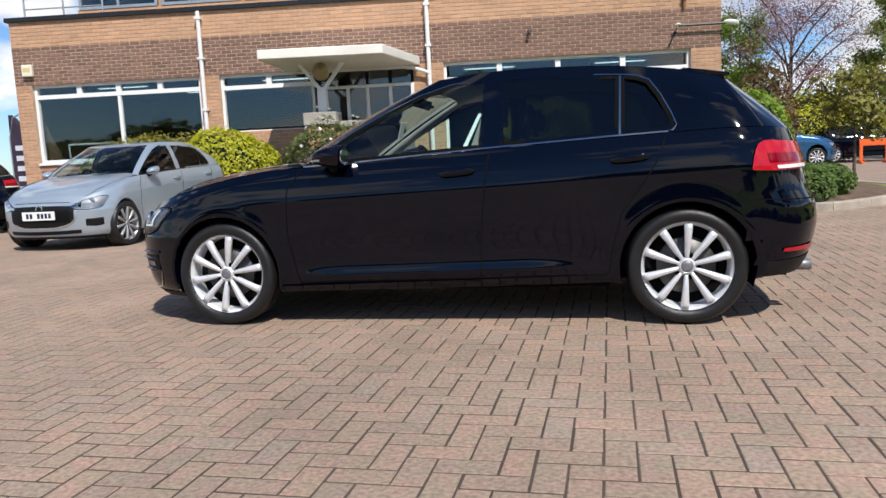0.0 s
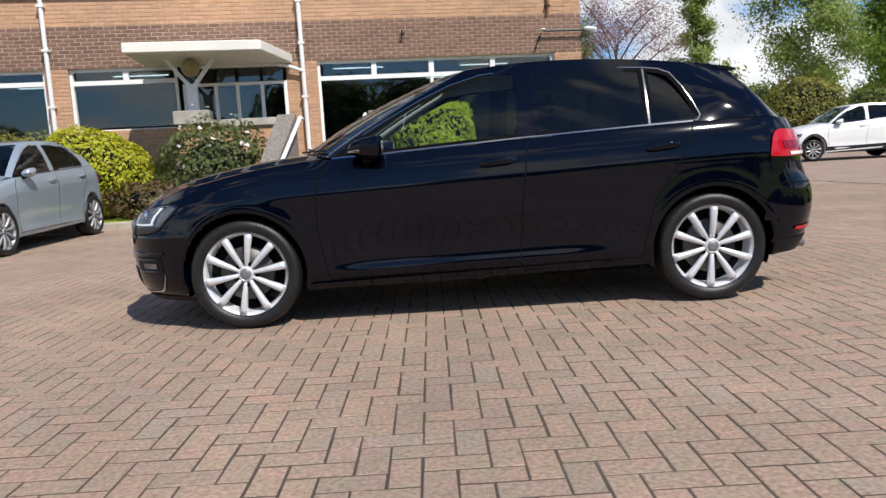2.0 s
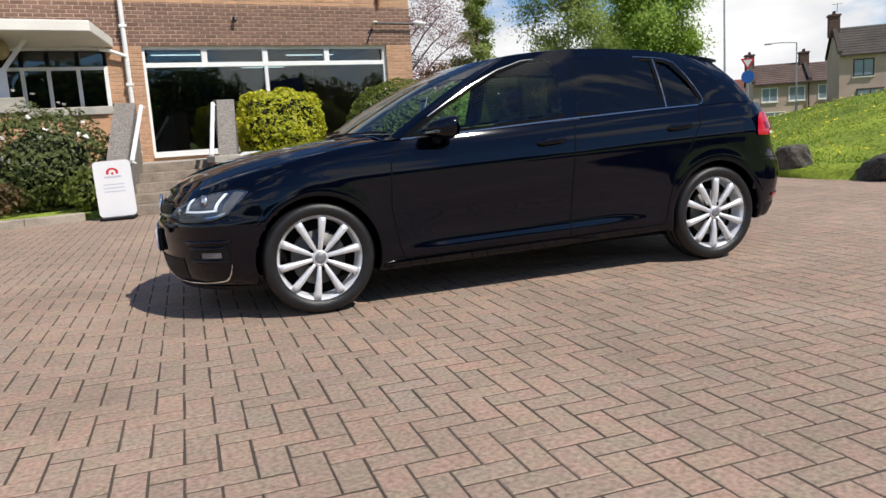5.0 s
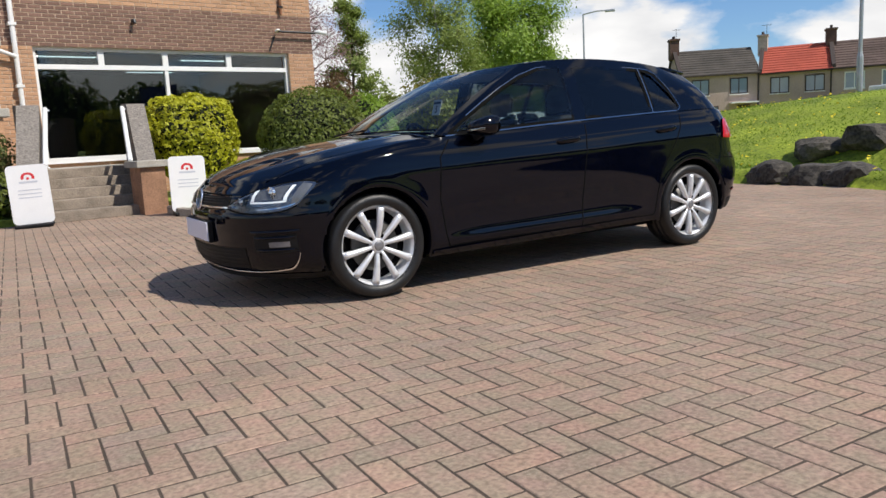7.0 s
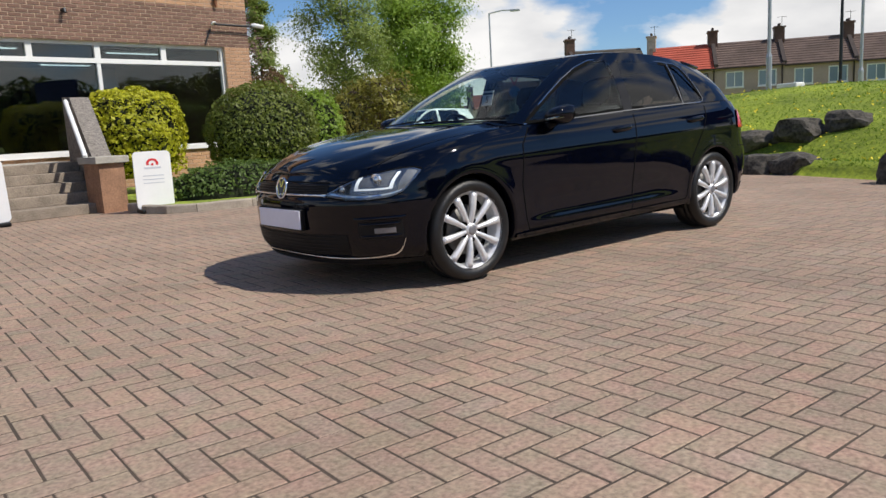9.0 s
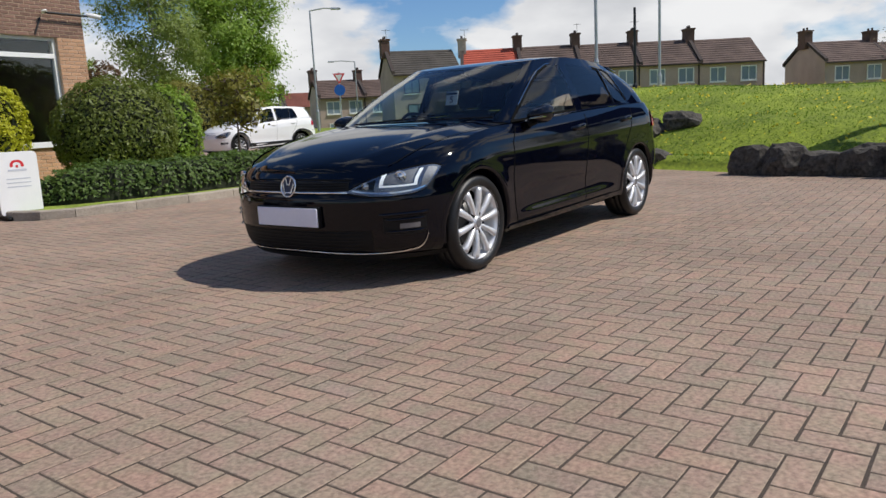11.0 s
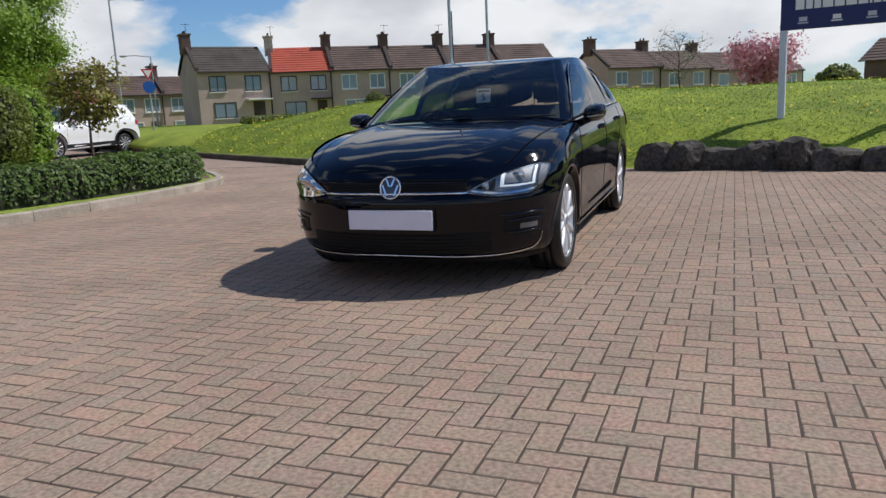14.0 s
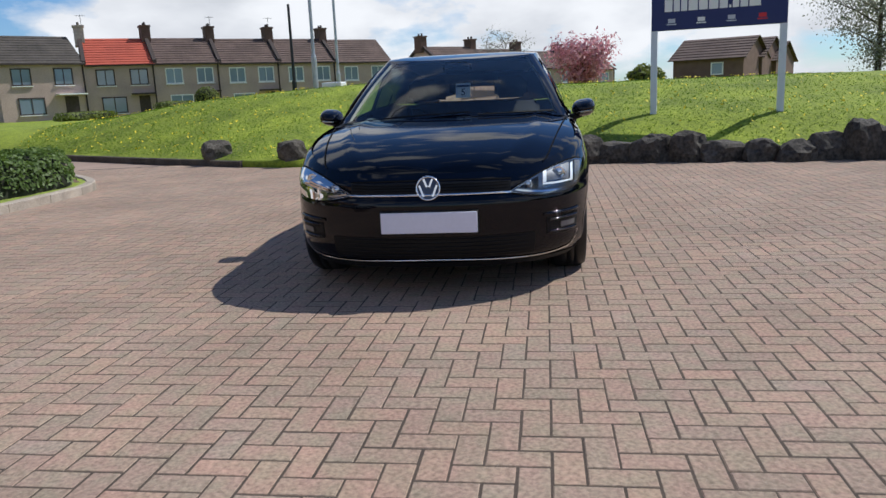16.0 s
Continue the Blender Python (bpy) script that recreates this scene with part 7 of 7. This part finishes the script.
def office_chair(x, y, yaw):
    c = thing("office_chair", pose(x, y, .72, 0, 0, yaw), "black office chair inside the showroom", "chair", "showroom chairs")
    part("seat", boxes((-.24, .24, -.24, .24, .44, .52), bevel=.03), M_OFFICE, c)
    part("backrest", boxes((-.22, .22, .22, .28, .60, 1.15), bevel=.03), M_OFFICE, c)
    bm = bmesh.new(); tube(bm, [(0, 0, .06), (0, 0, .44)], .03, 8); part("column", bm, M_DARKMETAL, c)
    bm = bmesh.new(); tube(bm, [(0, .2, .48), (0, .30, .55), (0, .27, .75)], .02, 6); part("back_bar", bm, M_DARKMETAL, c)
    for k in range(5):
        a = 2 * math.pi * k / 5
        bm = bmesh.new(); tube(bm, [(0, 0, .08), (.28 * math.cos(a), .28 * math.sin(a), .03)], .02, 6); part("foot", bm, M_DARKMETAL, c)


for x, y, yaw in ((-8.9, 13.4, 10), (-7.0, 13.8, -15), (2.4, 14.2, 5), (3.6, 15.4, 60)):
    desk(x, y, yaw)
    office_chair(x + .2, y + .75, yaw + 15)
ir = thing("inner_rail", pose(-9.5, 11.95, .72), "white rail behind the showroom window", "railing")
bm = bmesh.new(); tube(bm, [(0, 0, .92), (2.6, 0, .92)], .025, 8); part("rail_bar", bm, M_WHITE, ir)
for k in range(3):
    bm = bmesh.new(); tube(bm, [(1.3 * k, 0, 0), (1.3 * k, 0, .92)], .022, 8); part("post", bm, M_WHITE, ir)
op = thing("overflow_pipe", pose(4.38, FY, 3.80), "rusty brown overflow pipe on the brick front", "pipe")
bm = bmesh.new(); tube(bm, [(0, -.05, 0), (0, -.05, .36)], .035, 8); part("pipe", bm, mat("rusty_clay", (0.23, 0.10, 0.05), 0.9, vary=0.2), op)
part("bracket", boxes((-.05, .05, -.09, .0, .14, .18)), M_DARKMETAL, op)

# feather flag beyond the building's corner
ff = thing("feather_flag", pose(-10.85, 12.2, 0), "dark feather flag on a thin pole", "flag")
bm = bmesh.new(); tube(bm, [(-.22, 0, 0), (-.22, 0, 1.9), (-.10, 0, 2.35), (.12, 0, 2.45)], .018, 8); part("pole", bm, M_GALV, ff)
bm = bmesh.new()
grid(bm, [[(-.21 + w * k / 6, .012 * math.sin(k * 1.1 + z * 3), z) for k in range(7)] for z, w in ((.35, .34), (.8, .42), (1.3, .46), (1.8, .45), (2.15, .36), (2.32, .22), (2.42, .10))])
part("banner", bm, mat("dark_banner", (0.03, 0.02, 0.04), 0.8, vary=0.1), ff, "dark printed banner", True)
for k in range(5):
    part("print_bar", boxes((-.10, .14, -.022, -.018, .62 + .24 * k, .74 + .24 * k)), M_GREYPRINT, ff)
part("base", boxes((-.4, .0, -.2, .2, 0, .06), bevel=.01), M_DARKMETAL, ff)


# ---- grass and dandelions on the bank ----
def scatter_lawn(n, seed, far=9.0):
    g = np.random.default_rng(seed)
    out = []
    while len(out) < n:
        x, y = g.uniform(3.0, 17), g.uniform(-9, 11)
        d = edge_distance(x, y)
        if .12 < d < far and g.random() < math.exp(-d / 8):
            out.append((x, y, lawn_height(x, y)))
    return np.array(out)


base = scatter_lawn(60000, 5, 12.0)
n = len(base)
ang = RNG.uniform(0, 2 * math.pi, n)
h = RNG.uniform(.012, .034, n)
w = RNG.uniform(.008, .016, n)
lean = RNG.normal(0, .03, (n, 2))
v = np.empty((n, 3, 3))
dx, dy = np.cos(ang) * w, np.sin(ang) * w
v[:, 0] = base + np.stack([-dx, -dy, -.012 + 0 * w], 1)
v[:, 1] = base + np.stack([dx, dy, -.012 + 0 * w], 1)
v[:, 2] = base + np.stack([lean[:, 0], lean[:, 1], h], 1)
me = bpy.data.meshes.new("grass_blades")
me.vertices.add(n * 3); me.vertices.foreach_set("co", v.reshape(-1))
me.loops.add(n * 3); me.loops.foreach_set("vertex_index", np.arange(n * 3))
me.polygons.add(n); me.polygons.foreach_set("loop_start", np.arange(n) * 3); me.polygons.foreach_set("loop_total", np.full(n, 3))
me.update()
me.materials.append(leaf_mat("grass_blade", (0.095, 0.185, 0.009), (0.19, 0.285, 0.02), 0.7))
tagged(new("grass_blades", me), "short uneven green grass on the bank", "grass", kind="stuff")
flowers = scatter_lawn(1300, 9, 12.0)
flowers[:, 2] += .05
tagged(new("dandelions", leaf_mesh("dandelions", flowers, np.tile([-.5, 0, .7], (len(flowers), 1)), .05, mat("dandelion_yellow", (0.75, 0.60, 0.03), 0.7, vary=0.05))), "yellow dandelions scattered over the bank", "flowers", kind="stuff")


# ---- brickwork of the showroom front ----
def brick_rows(x0, x1, z0, z1):
    """Brick rectangles in stretcher bond, cut at the ends."""
    out = []
    n = max(1, round((z1 - z0) / .0755))
    p = (z1 - z0) / n
    for k in range(n):
        x = x0 - (.1125 if k % 2 else 0)
        while x < x1 - .02:
            a, b = max(x, x0), min(x + .215, x1)
            if b - a > .03:
                out.append((a + .002, b - .002, z0 + k * p + .0065, z0 + (k + 1) * p - .0065))
            x += .225
    return out


def slab_mesh(name, items, material):
    """Proud bricks with a chamfer, joined."""
    verts, faces = [], []
    g = random.Random(4)
    for a, b, c, d in items:
        o = g.uniform(-.002, .002)
        i = len(verts)
        yb, yt, e = FY + .016, FY + .004 + o, .003
        verts += [(a, yb, c), (b, yb, c), (b, yb, d), (a, yb, d), (a + e, yt, c + e), (b - e, yt, c + e), (b - e, yt, d - e), (a + e, yt, d - e)]
        faces += [(i + 4, i + 5, i + 6, i + 7), (i, i + 1, i + 5, i + 4), (i + 1, i + 2, i + 6, i + 5), (i + 2, i + 3, i + 7, i + 6), (i + 3, i, i + 4, i + 7)]
    me = bpy.data.meshes.new(name)
    me.from_pydata(verts, [], faces)
    me.materials.append(material)
    return me


dark = brick_rows(BX0, BX1, Z_WT + .0, Z_BT)
single = [r for r in dark if r[0] > .05]
joined_dark = [r for r in dark if r[0] <= .05] + brick_rows(W1[0], W1[1], -.05, 1.08)
orange = brick_rows(BX0, BX1, Z_BT, Z_COP)
for x0, x1 in ((BX0, W1[0]), (W1[1], W2[0]), (-1.35, W3[0]), (W3[1], BX1)):
    orange += brick_rows(x0, x1, -.05, Z_WT)
orange += brick_rows(W2[0], -1.35, -.05, SILL[2]) + brick_rows(W3[0], W3[1], -.05, SILL[3] - .06) + brick_rows(W1[0], W1[1], 1.08, SILL[1] - .05)
for items, m in ((joined_dark, M_BRICK_DK), (orange, M_BRICK_OR)):
    ob = new("bricks", slab_mesh("bricks", items, m))
    ob.parent = front
    tagged(ob, kind="stuff")
M_BRICK_ONE = mat("brown_brick_single", (0.190, 0.108, 0.078), 0.85, vary=0.15, scale=0.7, fine=40, bump=0.3, rand=0.20)
shapes = {}
for a, b, c, d in single:
    k = round(b - a, 3)
    if k not in shapes:
        shapes[k] = slab_mesh("brick", [(0, b - a, 0, d - c)], M_BRICK_ONE)
    ob = new("brick", shapes[k])
    ob.parent = front
    ob.location = (a, 0, c)


# ---- block paving in herringbone ----
P_YAW, P_X, P_Y, CELL = -9.23, .0745, -.0846, .1021
PAVE = (-12.5, 8.2, -11.0, 7.6)
STRETCH = (-4.4, -2.4, -3.3, -.35)
solo("paving_bed", boxes((PAVE[0], PAVE[1], PAVE[2], PAVE[3], -.018, -.0016)), M_JOINT, "dark sandy joints under the paving", "paving", "structure")


JOG = random.Random(8)


def jog():
    return JOG.uniform(-.0013, .0013)


def block_verts(x, y, w, l, dz, tilt):
    g, e = .0027, .0036
    a, b, c, d = (x + g + jog(), x + w - g + jog(), y + g + jog(), y + l - g + jog())
    z = lambda px, py: dz + tilt[0] * (px - x - w / 2) + tilt[1] * (py - y - l / 2)
    return [(a, c, -.016), (b, c, -.016), (b, d, -.016), (a, d, -.016), (a, c, z(a, c) - .0028), (b, c, z(b, c) - .0028), (b, d, z(b, d) - .0028), (a, d, z(a, d) - .0028),
            (a + e, c + e, z(a, c)), (b - e, c + e, z(b, c)), (b - e, d - e, z(b, d)), (a + e, d - e, z(a, d))]


BLOCK_FACES = [(8, 9, 10, 11), (4, 5, 9, 8), (5, 6, 10, 9), (6, 7, 11, 10), (7, 4, 8, 11), (0, 1, 5, 4), (1, 2, 6, 5), (2, 3, 7, 6), (3, 0, 4, 7)]
g = random.Random(21)
verts, faces, near = [], [], []
cy, sy = math.cos(radians(P_YAW)), math.sin(radians(P_YAW))


def on_lot(u, v):
    return P_X + cy * u - sy * v, P_Y + sy * u + cy * v


for r in range(-130, 110):
    for c in range(-130, 90):
        k = (c + r) % 4
        if k == 0:
            w, l = 2 * CELL, CELL
        elif k == 2:
            w, l = CELL, 2 * CELL
        else:
            continue
        x, y = c * CELL, r * CELL
        mx, my = on_lot(x + w / 2, y + l / 2)
        if not (PAVE[0] + .1 < mx < PAVE[1] - .1 and PAVE[2] + .1 < my < PAVE[3] - .1):
            continue
        if mx > 3.2 and edge_distance(mx, my) > .25:
            continue
        if STRETCH[0] < mx < STRETCH[1] and STRETCH[2] < my < STRETCH[3] and len(near) < 300:
            near.append((x, y, k == 0))
            continue
        i = len(verts)
        made = block_verts(x, y, w, l, g.uniform(-.0008, .0008), (g.uniform(-.006, .006), g.uniform(-.006, .006)))
        verts += [(*on_lot(a, b), z) for a, b, z in made]
        faces += [tuple(i + q for q in f) for f in BLOCK_FACES]
me = bpy.data.meshes.new("paving_blocks")
me.from_pydata(verts, [], faces)
me.materials.append(M_PAVER)
tagged(new("paving_blocks", me), "reddish clay block paving laid in herringbone", "paving", kind="stuff")
lot = bpy.data.objects["pavement"]
pair = []
for w, l in ((2 * CELL, CELL), (CELL, 2 * CELL)):
    me = bpy.data.meshes.new("paving_block")
    me.from_pydata(block_verts(0, 0, w, l, 0, (0, 0)), [], BLOCK_FACES)
    me.materials.append(M_PAVER_ONE)
    pair.append(me)
for x, y, flat in near:
    ob = new("paving_block", pair[0 if flat else 1])
    ob.parent = lot
    ob.location = (*on_lot(x, y), g.uniform(-.0008, .0008))
    ob.rotation_euler = (g.uniform(-.003, .003), g.uniform(-.003, .003), radians(P_YAW))
